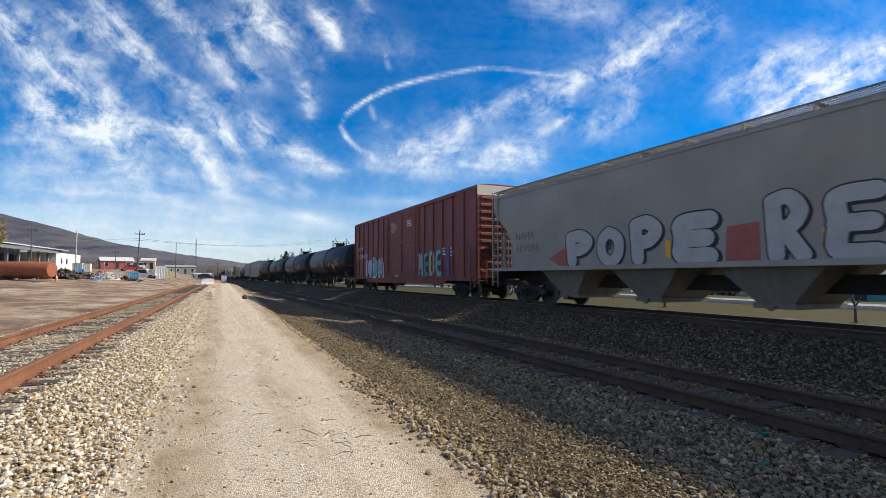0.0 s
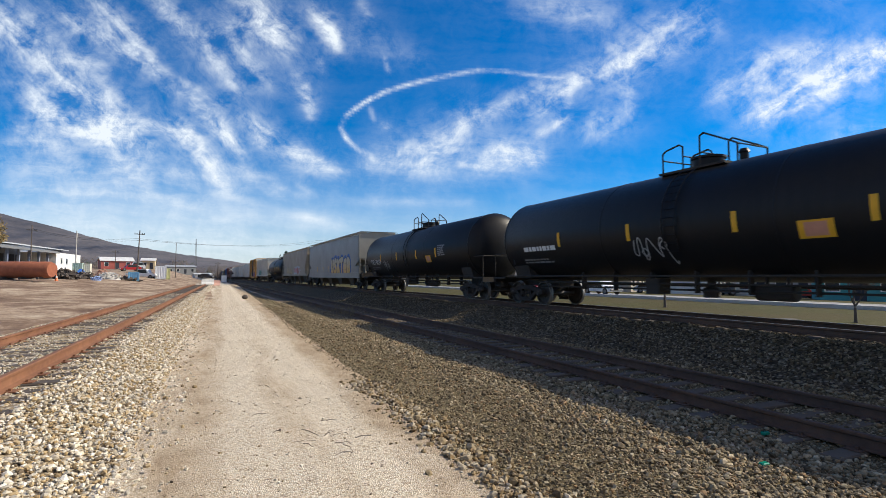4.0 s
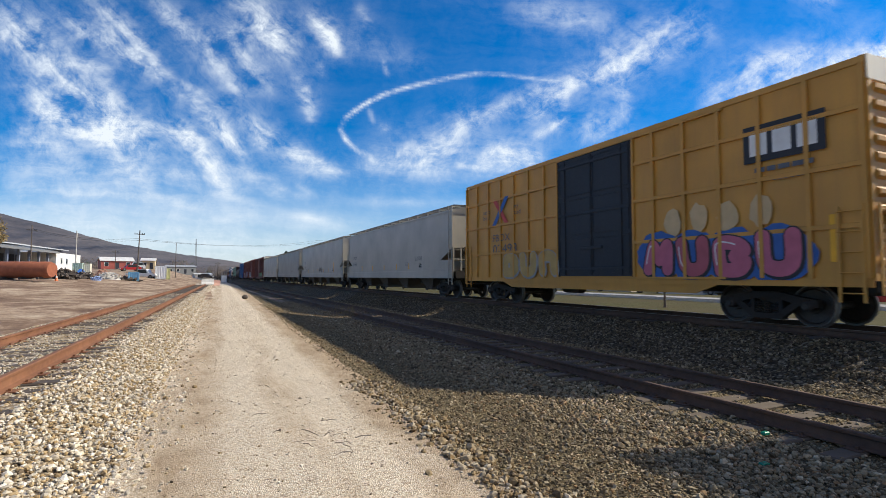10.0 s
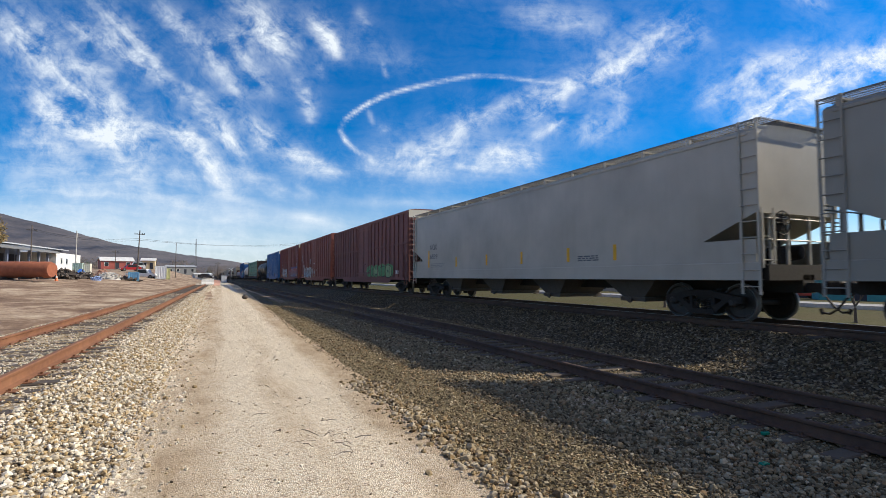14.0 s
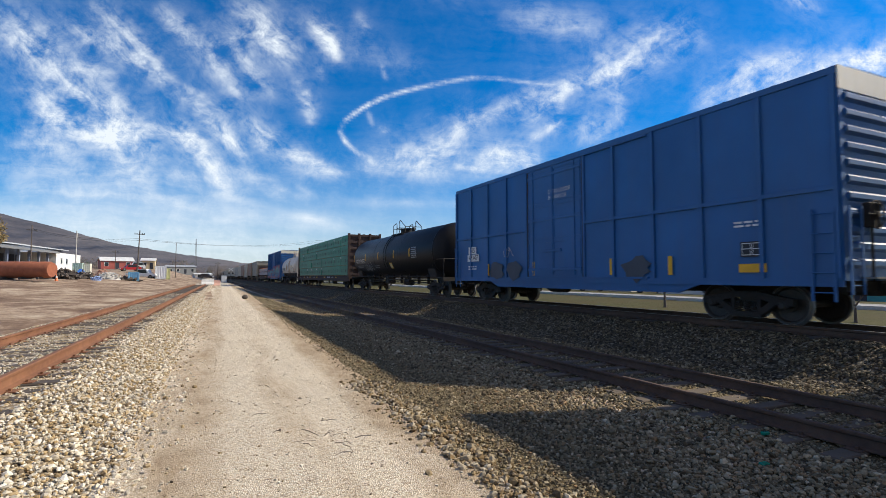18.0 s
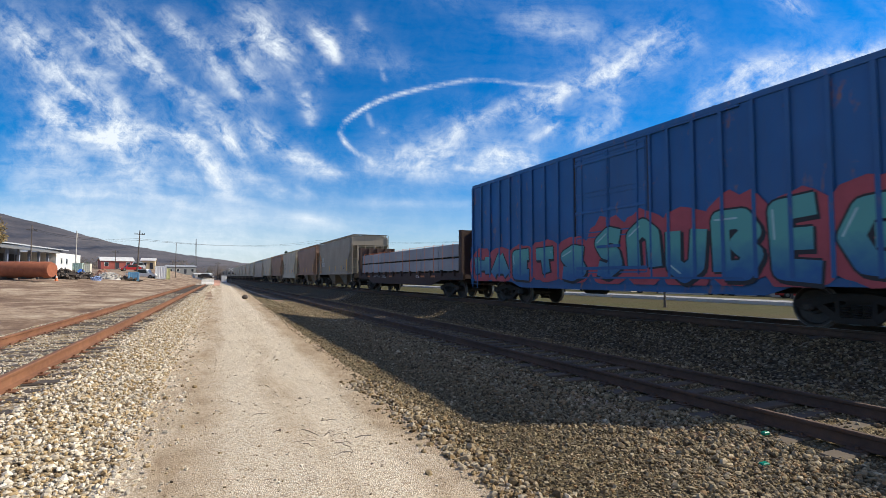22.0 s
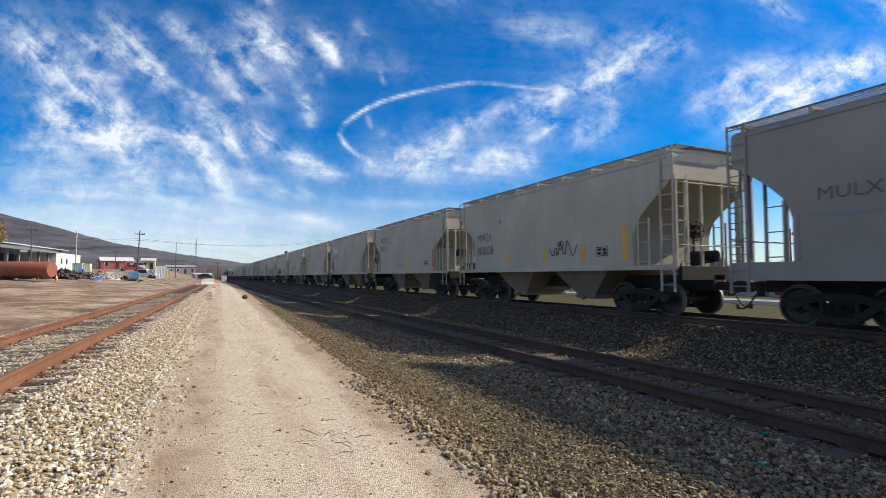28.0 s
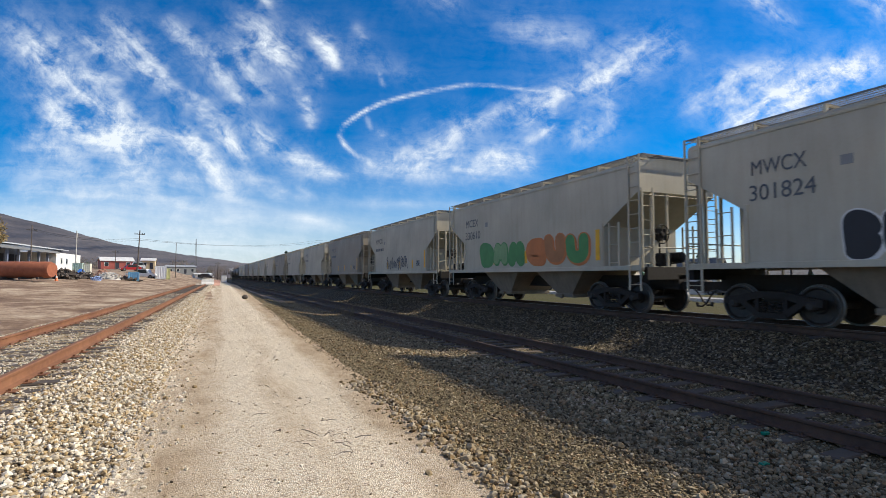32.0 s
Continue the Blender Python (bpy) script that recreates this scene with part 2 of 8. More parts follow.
m_road = road_mat("pale_road_grit")
m_shoulder = gravel_mat("brown_gravel", BROWN_STONES, 46, (0.225, 0.18, 0.115), 0.22, 1.0, 0.75)
m_ballast = gravel_mat("tan_ballast", STONES, 20, (0.36, 0.27, 0.16), 0.25, 1.0, 0.7)
m_grey = gravel_mat("grey_ballast", GREY_STONES, 19, (0.085, 0.066, 0.046), 0.3, 1.0, 0.7)


def field_mat(name):
    """Open ground: bare reddish dirt to one side of the line, mown grass on the other."""
    m, nt, b = node_mat(name)
    v = coords(nt)
    sep = nt.nodes.new("ShaderNodeSeparateXYZ")
    nt.links.new(v, sep.inputs[0])
    n1 = noise_at(nt, coords(nt, (0.55, 0.42, 1)), 0.62, 9, 0.74, 0.4)
    n2 = noise_at(nt, v, 1.6, 6, 0.7)
    n3 = noise_at(nt, v, 12, 4, 0.7)
    dirt = ramp(nt, n1, [(0.34, (0.15, 0.10, 0.072)), (0.46, (0.26, 0.18, 0.125)), (0.55, (0.44, 0.34, 0.245)), (0.68, (0.64, 0.55, 0.42))])
    dirt = mixc(nt, mathn(nt, "MULTIPLY", mathn(nt, "SUBTRACT", n2, 0.52), 2.5, True), dirt, (0.18, 0.125, 0.092))
    dirt = mixc(nt, 0.55, dirt, ramp(nt, noise_at(nt, v, 7.0, 6, 0.78), [(0.36, (0.42, 0.38, 0.34)), (0.56, (1, 1, 1))]), "MULTIPLY")
    grass = ramp(nt, n2, [(0.3, (0.06, 0.065, 0.024)), (0.55, (0.115, 0.11, 0.042)), (0.75, (0.18, 0.16, 0.08))])
    grass = mixc(nt, mathn(nt, "MULTIPLY", mathn(nt, "SUBTRACT", noise_at(nt, v, 0.16, 4, 0.6), 0.42), 5.0, True), grass, (0.12, 0.092, 0.045))
    grass = mixc(nt, 0.5, grass, ramp(nt, n3, [(0.3, (0.045, 0.045, 0.018)), (0.7, (0.14, 0.13, 0.06))]))
    near = mathn(nt, "SUBTRACT", 1.0, mathn(nt, "DIVIDE", mathn(nt, "SUBTRACT", mathn(nt, "ADD", sep.outputs[0], mathn(nt, "MULTIPLY", n2, 6.0)), 20.0), 6.0), True)
    grass = mixc(nt, mathn(nt, "MULTIPLY", near, 0.6), grass, ramp(nt, n3, [(0.3, (0.04, 0.055, 0.013)), (0.7, (0.11, 0.125, 0.042))]))
    grass = mixc(nt, 1.0, grass, (0.74, 0.72, 0.62), "MULTIPLY")
    side = mathn(nt, "GREATER_THAN", mathn(nt, "ADD", sep.outputs[0], mathn(nt, "MULTIPLY", n2, 1.2)), 15.8)
    nt.links.new(mixc(nt, side, dirt, grass), b.inputs["Base Color"])
    b.inputs["Roughness"].default_value = 0.95
    b.inputs["Specular IOR Level"].default_value = 0.1
    bumped(nt, b, mathn(nt, "ADD", n3, n2), 0.5, 0.05)
    return m


m_field = field_mat("open_ground")
NEAR_Y = span(-14, 30, 110) + span(31, 120, 90)[0:] + span(125, 400, 40) + span(420, 3500, 20)
sheet("ground", [-3000, -900, -300, -120, -60, -30, -18, -12, -9.5, -8, -7, -6, -5.2, -4.8, -4.4, -3.6, -2.8, -2.0, -1.6, -1.2, -0.8, -0.4, 0, 1, 2, 3, 4, 5, 6.0, 6.4, 8, 9.6, 10.1, 10.7, 11.2, 12.9, 14.6, 15.1, 15.6, 16.4, 19, 22, 24.5, 27, 30, 33, 37, 45, 57, 70, 100, 160, 300, 900, 3000], span(-400, -20, 12) + NEAR_Y, -0.03, m_field, label="bare reddish dirt yard and mown grass field", category="ground")


def ragged(y, k):
    return 0.16 * noise.noise((k, y * 0.7, 0)) + 0.07 * noise.noise((k, y * 3.1, 4))


sheet("road", lambda y: [(road_left(y) + ragged(y, 1)) + (road_right(y) + ragged(y, 2) - road_left(y) - ragged(y, 1)) * i / 24 for i in range(25)], span(-14, 30, 150) + span(30.6, 110, 130) + span(112, 260, 40), 0.012, m_road, label="pale crushed stone service road with dusty wheel tracks", category="road")
sheet("gravel_shoulder", lambda y: [road_right(y) - 0.25 + (6.1 - road_right(y) + 0.25) * i / 20 for i in range(21)], span(-14, 30, 130) + span(31, 110, 90), -0.006, m_shoulder, label="brown gravel shoulder strewn with stones", category="gravel")
sheet("yard_ballast", lambda y: [YARD_K * min(y, 160) + a for a in (-4.75, -4.45, -4.0, -3.4, -2.8, -2.2, -1.75, -1.5, -1.25, -1.0, -0.78, -0.6, -0.4)], span(-14, 30, 130) + span(31, 160, 100), -0.002, m_ballast, label="tan crushed stone ballast of the yard track", category="ballast")
sheet("siding_ballast", [5.75, 5.95, 6.3, 6.8, 7.3, 7.9, 8.65, 9.0, 9.4, 9.8], span(-14, 30, 110) + span(31, 260, 90), 0.002, m_shoulder, label="brown stone ballast of the siding track", category="ballast")
sheet("main_ballast", [9.55, 9.9, 10.2, 10.6, 11.0, 11.3, 12.0, 12.9, 13.8, 14.6, 15.0, 15.4, 15.8], span(-60, -15, 12) + span(-14, 30, 110) + span(31, 500, 110), 0.010, m_grey, label="dark grey stone ballast bank of the main line", category="ballast")


# ---- tracks ----
def rail_outline(c):
    """Cross-section of a flat-bottomed rail round x = c, head at z = 0."""
    half = [(0.070, -0.172), (0.070, -0.160), (0.018, -0.142), (0.009, -0.120), (0.009, -0.055), (0.036, -0.040), (0.037, -0.010), (0.028, 0.0)]
    return [(c + x, z) for x, z in half] + [(c - x, z) for x, z in reversed(half)]


m_rail_rust = rusty("orange_rusty_rail", (0.12, 0.05, 0.026), (0.24, 0.11, 0.055))
m_rail_dark = rusty("dark_rusty_rail", (0.05, 0.03, 0.022), (0.12, 0.07, 0.045))
m_polish = plain("polished_railhead", (0.30, 0.27, 0.24), 0.5, 0.8)
m_tie_dark = paint("creosoted_tie", (0.055, 0.045, 0.04), (0.16, 0.13, 0.10), 0.7, 0.9, False)
m_tie_grey = paint("weathered_tie", (0.075, 0.056, 0.040), (0.17, 0.135, 0.10), 0.8, 0.9, False)


def track(name, label, x, z, skew, y0, y1, ties, rail_mat, tie_mat, polish=False, step=0.55):
    root = tagged(new(name), label, "railway track", kind="structure")
    root.location = (x, 0, z)
    root.rotation_euler = (0, 0, -math.atan(skew))
    for s in (-0.755, 0.755):
        part("rail", Solid().prism(rail_outline(s), y0, y1, "y"), rail_mat, root, smooth=30)
        if polish:
            part("running_band", Solid().box(s - 0.026, s + 0.026, y0, y1, 0.001, 0.004), m_polish, root)
    variants = []
    rnd = random.Random(name)
    for k in range(4):
        s = Solid().slab(-1.3 + rnd.uniform(-0.05, 0.05), 1.3 + rnd.uniform(-0.05, 0.05), -0.115, 0.115, -0.36, -0.174, 0.015)
        variants.append(s.mesh("tie"))
        variants[-1].materials.append(tie_mat)
    y = ties[0]
    plates = Solid()
    while y < ties[1]:
        t = part("tie", rnd.choice(variants), tie_mat, root)
        t.location = (rnd.uniform(-0.05, 0.05), y, rnd.uniform(-0.012, 0.006))
        t.rotation_euler = (rnd.uniform(-0.02, 0.02), rnd.uniform(-0.006, 0.006), rnd.uniform(-0.02, 0.02))
        for s in (-0.755, 0.755):
            plates.box(s - 0.17, s + 0.17, y - 0.09, y + 0.09, -0.176, -0.165)
            for dx in (-0.10, 0.10):
                plates.box(s + dx - 0.016, s + dx + 0.016, y - 0.04, y - 0.008, -0.165, -0.135)
        y += step * rnd.uniform(0.95, 1.05)
    part("tie_plate_row", plates, rail_mat, root)["kind"] = "stuff"
    far = Solid()
    while y < y1 - 1:
        far.box(-1.3, 1.3, y - 0.11, y + 0.11, -0.36, -0.175)
        y += step
    if far.v:
        part("distant_ties", far, tie_mat, root)["kind"] = "stuff"
    return root


track("yard_track", "orange rusty yard track on dark wooden ties", YARD_X, YARD_Z, YARD_K, -12, 91, (-4, 90), m_rail_rust, m_tie_dark)
track("siding_track", "dark rusty siding track on weathered grey ties", SIDE_X, SIDE_Z, 0.0, -40, 260, (-5, 75), m_rail_dark, m_tie_grey)
track("main_track", "dark main line track with polished railheads", MAIN_X, MAIN_Z, 0.0, -120, 900, (-5, 60), m_rail_dark, m_tie_dark, polish=True)


# ---- loose stones ----
def stone_mat(name, stops):
    m, nt, b = node_mat(name)
    g = nt.nodes.new("ShaderNodeNewGeometry")
    col = ramp(nt, g.outputs["Random Per Island"], stops)
    n = noise_at(nt, coords(nt), 60, 4, 0.7)
    col = mixc(nt, 0.5, col, ramp(nt, n, [(0.3, (0.45, 0.42, 0.38)), (0.7, (1.0, 0.97, 0.92))]), "MULTIPLY")
    nt.links.new(col, b.inputs["Base Color"])
    b.inputs["Roughness"].default_value = 0.9
    b.inputs["Specular IOR Level"].default_value = 0.2
    return m


def scatter_stones(name, label, count, place, size, material, seed):
    """Broken stones strewn over the ground; place(rng, n) gives their x and y."""
    rng = np.random.default_rng(seed)
    x, y = place(rng, count)
    z = np.array([rough_z(a, b) for a, b in zip(x, y)])
    s = rng.gamma(6.0, size / 6.0, len(x)).clip(size * 0.4, size * 2.2)
    if size > 0.03:
        # twenty faces, for stones that can be told apart
        t = (1 + 5 ** 0.5) / 2
        knob = np.array([(-1, t, 0), (1, t, 0), (-1, -t, 0), (1, -t, 0), (0, -1, t), (0, 1, t), (0, -1, -t), (0, 1, -t), (t, 0, -1), (t, 0, 1), (-t, 0, -1), (-t, 0, 1)]) / 1.9
        tri = np.array([(0, 11, 5), (0, 5, 1), (0, 1, 7), (0, 7, 10), (0, 10, 11), (1, 5, 9), (5, 11, 4), (11, 10, 2), (10, 7, 6), (7, 1, 8), (3, 9, 4), (3, 4, 2), (3, 2, 6), (3, 6, 8), (3, 8, 9), (4, 9, 5), (2, 4, 11), (6, 2, 10), (8, 6, 7), (9, 8, 1)])
    else:
        knob = np.array([(i, j, k) for k in (-1, 1) for j in (-1, 1) for i in (-1, 1)]) * 0.66
        tri = np.array([(0, 2, 3), (0, 3, 1), (4, 5, 7), (4, 7, 6), (0, 1, 5), (0, 5, 4), (2, 6, 7), (2, 7, 3), (0, 4, 6), (0, 6, 2), (1, 3, 7), (1, 7, 5)])
    n, c = len(x), len(knob)
    v = knob[None] * rng.uniform(0.7, 1.2, (n, c, 3)) * rng.uniform(0.6, 1.25, (n, 1, 3)) * (s / 2)[:, None, None]
    a, b = rng.uniform(0, 6.283, n), rng.uniform(-0.6, 0.6, n)
    ca, sa, cb, sb = np.cos(a), np.sin(a), np.cos(b), np.sin(b)
    vx, vy, vz = v[..., 0], v[..., 1], v[..., 2] * 0.8
    vy, vz = vy * cb[:, None] - vz * sb[:, None], vy * sb[:, None] + vz * cb[:, None]
    vx, vy = vx * ca[:, None] - vy * sa[:, None], vx * sa[:, None] + vy * ca[:, None]
    pts = np.stack((vx + x[:, None], vy + y[:, None], vz + (z + s * 0.18 + 0.008)[:, None]), -1).reshape(-1, 3)
    faces = (tri[None] + c * np.arange(n)[:, None, None]).reshape(-1, 3)
    me = bpy.data.meshes.new(name)
    me.vertices.add(len(pts))
    me.vertices.foreach_set("co", pts.ravel())
    me.loops.add(len(faces) * 3)
    me.loops.foreach_set("vertex_index", faces.ravel())
    me.polygons.add(len(faces))
    me.polygons.foreach_set("loop_start", np.arange(len(faces)) * 3)
    me.update(calc_edges=True)
    me.validate()
    me.shade_flat()
    me.materials.append(material)
    return tagged(new(name, me), label, "stones", kind="stuff")


m_tan_stone = stone_mat("tan_stone", [(0.0, (0.16, 0.125, 0.085)), (0.15, (0.44, 0.32, 0.165)), (0.35, (0.58, 0.47, 0.30)), (0.5, (0.46, 0.43, 0.37)), (0.75, (0.74, 0.67, 0.53)), (1.0, (0.90, 0.86, 0.78))])
m_brown_stone = stone_mat("brown_stone", [(0.0, (0.075, 0.061, 0.039)), (0.25, (0.185, 0.148, 0.092)), (0.5, (0.299, 0.246, 0.153)), (0.75, (0.361, 0.312, 0.211)), (0.9, (0.299, 0.189, 0.095)), (1.0, (0.651, 0.566, 0.401))])
m_windrow_stone = stone_mat("windrow_stone", [(0.0, (0.115, 0.086, 0.052)), (0.3, (0.279, 0.195, 0.098)), (0.6, (0.361, 0.289, 0.175)), (0.85, (0.410, 0.351, 0.252)), (1.0, (0.590, 0.515, 0.385))])
m_grey_stone = stone_mat("grey_stone", [(0.0, (0.034, 0.027, 0.017)), (0.4, (0.111, 0.086, 0.052)), (0.8, (0.187, 0.150, 0.094)), (1.0, (0.374, 0.308, 0.204))])
m_dark_stone = stone_mat("dark_chip", [(0.0, (0.06, 0.05, 0.04)), (0.6, (0.15, 0.12, 0.09)), (1.0, (0.26, 0.21, 0.15))])


def near_y(rng, n, a, b, power=1.8):
    return a + (b - a) * rng.random(n) ** power


def yard_bank(rng, n):
    y = near_y(rng, n, 1.0, 42)
    return rng.uniform(-1.86, -0.72, n) + YARD_K * y, y


def yard_cribs(rng, n):
    y = near_y(rng, n, 1.0, 45)
    return rng.uniform(-4.6, -1.8, n) + YARD_K * y, y


def windrow(rng, n):
    y = near_y(rng, n, 1.5, 7.5, 1.1)
    return 2.08 + rng.normal(0, 0.13, n) + 0.01 * y, y


def fine_bank(rng, n):
    # a band of fine grit beside the road carries few stones
    y = near_y(rng, n, 1.2, 30, 1.7)
    u = rng.random(n) ** 0.75
    return 1.8 + 0.034 * y + (2.7 - 0.02 * y) * u, y


def coarse_bank(rng, n):
    y = near_y(rng, n, 1.2, 40, 1.6)
    u = rng.random(n)
    return np.where(rng.random(n) < 0.78, 3.3 + 0.02 * y + (2.75 - 0.02 * y) * u ** 0.6, 8.55 + 1.2 * u), y


def siding_cribs(rng, n):
    y = near_y(rng, n, 1.5, 30, 1.5)
    return rng.uniform(5.95, 8.65, n), y


def road_chips(rng, n):
    y = near_y(rng, n, 1.8, 30)
    return 0.9 + 0.03 * y + rng.normal(0, 0.62, n), y


def main_bank(rng, n):
    y = near_y(rng, n, 1.5, 40, 1.4)
    return rng.uniform(9.7, 11.9, n), y


def road_grit(rng, n):
    y = near_y(rng, n, 1.5, 22)
    return rng.uniform(-0.75, 2.1, n) + 0.03 * y, y


def road_edge(rng, n):
    y = near_y(rng, n, 1.5, 40)
    return -0.72 + 0.024 * y + np.abs(rng.normal(0, 0.22, n)), y


scatter_stones("ballast_stones", "loose tan and white crushed stones beside the yard track", 26000, yard_bank, 0.033, m_tan_stone, 1)
scatter_stones("ballast_stones", "small pale stones between the yard track's ties", 24000, yard_cribs, 0.026, m_tan_stone, 9)
scatter_stones("gravel_stones", "row of coarse tan-brown stones along the road's edge", 2000, windrow, 0.042, m_windrow_stone, 2)
scatter_stones("gravel_stones", "small brown stones strewn over the shoulder", 44000, fine_bank, 0.024, m_brown_stone, 3)
scatter_stones("ballast_stones", "coarse brown-grey ballast stones beside the siding", 36000, coarse_bank, 0.043, m_brown_stone, 10)
scatter_stones("ballast_stones", "brown stones between the siding's ties", 6500, siding_cribs, 0.036, m_brown_stone, 11)
scatter_stones("ballast_stones", "dark grey stones on the main line's bank", 22000, main_bank, 0.044, m_grey_stone, 4)
scatter_stones("road_pebbles", "pale pebbles lying on the service road", 2600, road_grit, 0.016, m_tan_stone, 5)
scatter_stones("road_pebbles", "tan pebbles spilled on the road's edge", 1500, road_edge, 0.035, m_tan_stone, 6)
scatter_stones("road_chips", "dark chips of stone strewn on the road", 420, road_chips, 0.019, m_dark_stone, 7)


# ---- freight cars ----
# A car's own space: x across, y from its leading end (0) back, z up from the railhead.
m_black = paint("black_running_gear", (0.018, 0.017, 0.016), (0.09, 0.065, 0.045), 0.5, 0.75, False)
m_gear = paint("grimy_brown_gear", (0.020, 0.017, 0.015), (0.055, 0.042, 0.032), 0.45, 0.85, False)
m_steel = plain("worn_wheel_steel", (0.16, 0.14, 0.125), 0.5, 0.7)


def wheel_mat(name):
    """Dusty cast steel with a rolled bright band round the tread's edge."""
    m, nt, b = node_mat(name)
    v = coords(nt)
    sep = nt.nodes.new("ShaderNodeSeparateXYZ")
    nt.links.new(v, sep.inputs[0])
    r = mathn(nt, "SQRT", mathn(nt, "ADD", mathn(nt, "MULTIPLY", sep.outputs[1], sep.outputs[1]), mathn(nt, "MULTIPLY", sep.outputs[2], sep.outputs[2])))
    band = mathn(nt, "MULTIPLY", mathn(nt, "SUBTRACT", r, 0.432), 90.0, True)
    dust = ramp(nt, noise_at(nt, v, 9, 5, 0.7), [(0.35, (0.014, 0.012, 0.011)), (0.7, (0.045, 0.034, 0.026))])
    nt.links.new(mixc(nt, band, dust, (0.24, 0.235, 0.225)), b.inputs["Base Color"])
    nt.links.new(mathn(nt, "MULTIPLY", band, 0.7), b.inputs["Metallic"])
    b.inputs["Roughness"].default_value = 0.55
    return m


m_wheel = wheel_mat("dusty_wheel")
WHEEL_R = 0.457
SPINNERS = {"lead": [], "trail": []}
SHAPES = {}


def shape(key, make, smooth=None):
    if key not in SHAPES:
        SHAPES[key] = make().mesh(key.split("/")[0], smooth)
    return SHAPES[key]


def wheelset_shape():
    s = Solid()
    for k in (-1, 1):
        prof = [(0.0, 0.09), (0.0, 0.36), (0.035, 0.40), (0.035, WHEEL_R + 0.028), (0.062, WHEEL_R + 0.026), (0.075, WHEEL_R), (0.165, WHEEL_R - 0.008), (0.165, 0.395), (0.115, 0.36), (0.105, 0.17), (0.14, 0.15), (0.14, 0.09)]
        s.turned([(k * a, r) for a, r in prof], (k * 0.68, 0, 0), "x", 28)
    s.turned([(-1.1, 0.075), (-0.7, 0.085), (0.7, 0.085), (1.1, 0.075)], (0, 0, 0), "x", 10)
    for k in (-1, 1):
        s.turned([(k * 0.0, 0.105), (k * 0.16, 0.105), (k * 0.18, 0.07), (k * 0.20, 0.07)], (k * 0.94, 0, 0), "x", 10)
        for i in range(3):
            a = i * 2.094
            s.box(k * 1.135 - 0.012, k * 1.135 + 0.012, math.cos(a) * 0.055 - 0.014, math.cos(a) * 0.055 + 0.014, math.sin(a) * 0.055 - 0.014, math.sin(a) * 0.055 + 0.014)
    return s


def side_frame_shape():
    """Cast truck side frame: bow-shaped, with two openings and a spring nest."""
    s = Solid()
    top = [(-1.12, 0.60), (-0.75, 0.66), (-0.3, 0.76), (0.3, 0.76), (0.75, 0.66), (1.12, 0.60)]
    s.prism(top + [(1.12, 0.44), (0.78, 0.46), (0.30, 0.60), (-0.30, 0.60), (-0.78, 0.46), (-1.12, 0.44)], -0.09, 0.09)
    for k in (-1, 1):
        s.prism([(k * 0.78, 0.50), (k * 0.64, 0.56), (k * 0.24, 0.27), (k * 0.36, 0.17)], -0.08, 0.08)
        s.prism([(k * 0.37, 0.62), (k * 0.28, 0.62), (k * 0.28, 0.24), (k * 0.37, 0.24)], -0.07, 0.07)
        s.slab(-0.10, 0.10, k * 0.89 - 0.13, k * 0.89 + 0.13, 0.40, 0.62, 0.03)
    s.prism([(-0.40, 0.15), (0.40, 0.15), (0.34, 0.27), (-0.34, 0.27)], -0.10, 0.10)
    return s


def springs_shape():
    s = Solid()
    for y in (-0.2, 0.0, 0.2):
        for k in range(5):
            s.turned([(0, 0.06), (0.012, 0.08), (0.032, 0.08), (0.044, 0.06)], (0, y, 0.275 + k * 0.052), "z", 10)
    return s


def make_truck(parent, y):
    t = part("truck", shape("truck", lambda: Solid().prism([(-0.22, 0.40), (0.22, 0.40), (0.22, 0.66), (-0.22, 0.66)], -0.95, 0.95).turned([(0, 0.3), (0.12, 0.3)], (0, 0, 0.66), "z", 16).box(-1.0, 1.0, -0.5, -0.44, 0.36, 0.46).box(-1.0, 1.0, 0.44, 0.5, 0.36, 0.46)), m_black, parent, "cast steel bolster")
    t.location = (0, y, 0)
    for k in (-1, 1):
        f = part("side_frame", shape("side_frame", side_frame_shape), m_gear, t)
        f.location = (k * 1.0, 0, 0)
        n = part("spring_nest", shape("spring_nest", springs_shape, 40), m_gear, t)
        n["kind"] = "stuff"
        n.location = (k * 1.0, 0, 0)
    for key, k in (("lead", -1), ("trail", 1)):
        w = part("wheelset", shape("wheelset", wheelset_shape, 35), m_wheel, t)
        w.location = (0, k * 0.89, WHEEL_R)
    return t


def coupler_shape():
    s = Solid()
    s.prism([(-0.10, 0.74), (0.10, 0.74), (0.10, 0.96), (-0.10, 0.96)], -0.62, 0.3, "y")
    s.slab(-0.17, 0.15, -0.78, -0.52, 0.70, 1.0, 0.04)
    return s


def hose_shape():
    pts = [(0.45, 0.05, 0.75), (0.45, -0.12, 0.62), (0.40, -0.3, 0.40), (0.34, -0.5, 0.28), (0.30, -0.68, 0.30)]
    return Solid().pipe(pts, 0.025, 6).bar((0.30, -0.66, 0.26), (0.30, -0.70, 0.38), 0.04, 6)


def running_gear(car, L, inset, ends_at=0.0):
    for y in (inset, L - inset):
        make_truck(car, y)
    for k, y in ((1, 0.0), (-1, L)):
        c = part("coupler", shape("coupler", coupler_shape), m_gear, car)
        c.location = (0, y, 0)
        h = part("brake_hose", shape("brake_hose", hose_shape), m_black, car, "black rubber air hose")
        h.location = (0, y, 0)
        if k < 0:
            c.rotation_euler = h.rotation_euler = (0, 0, math.pi)


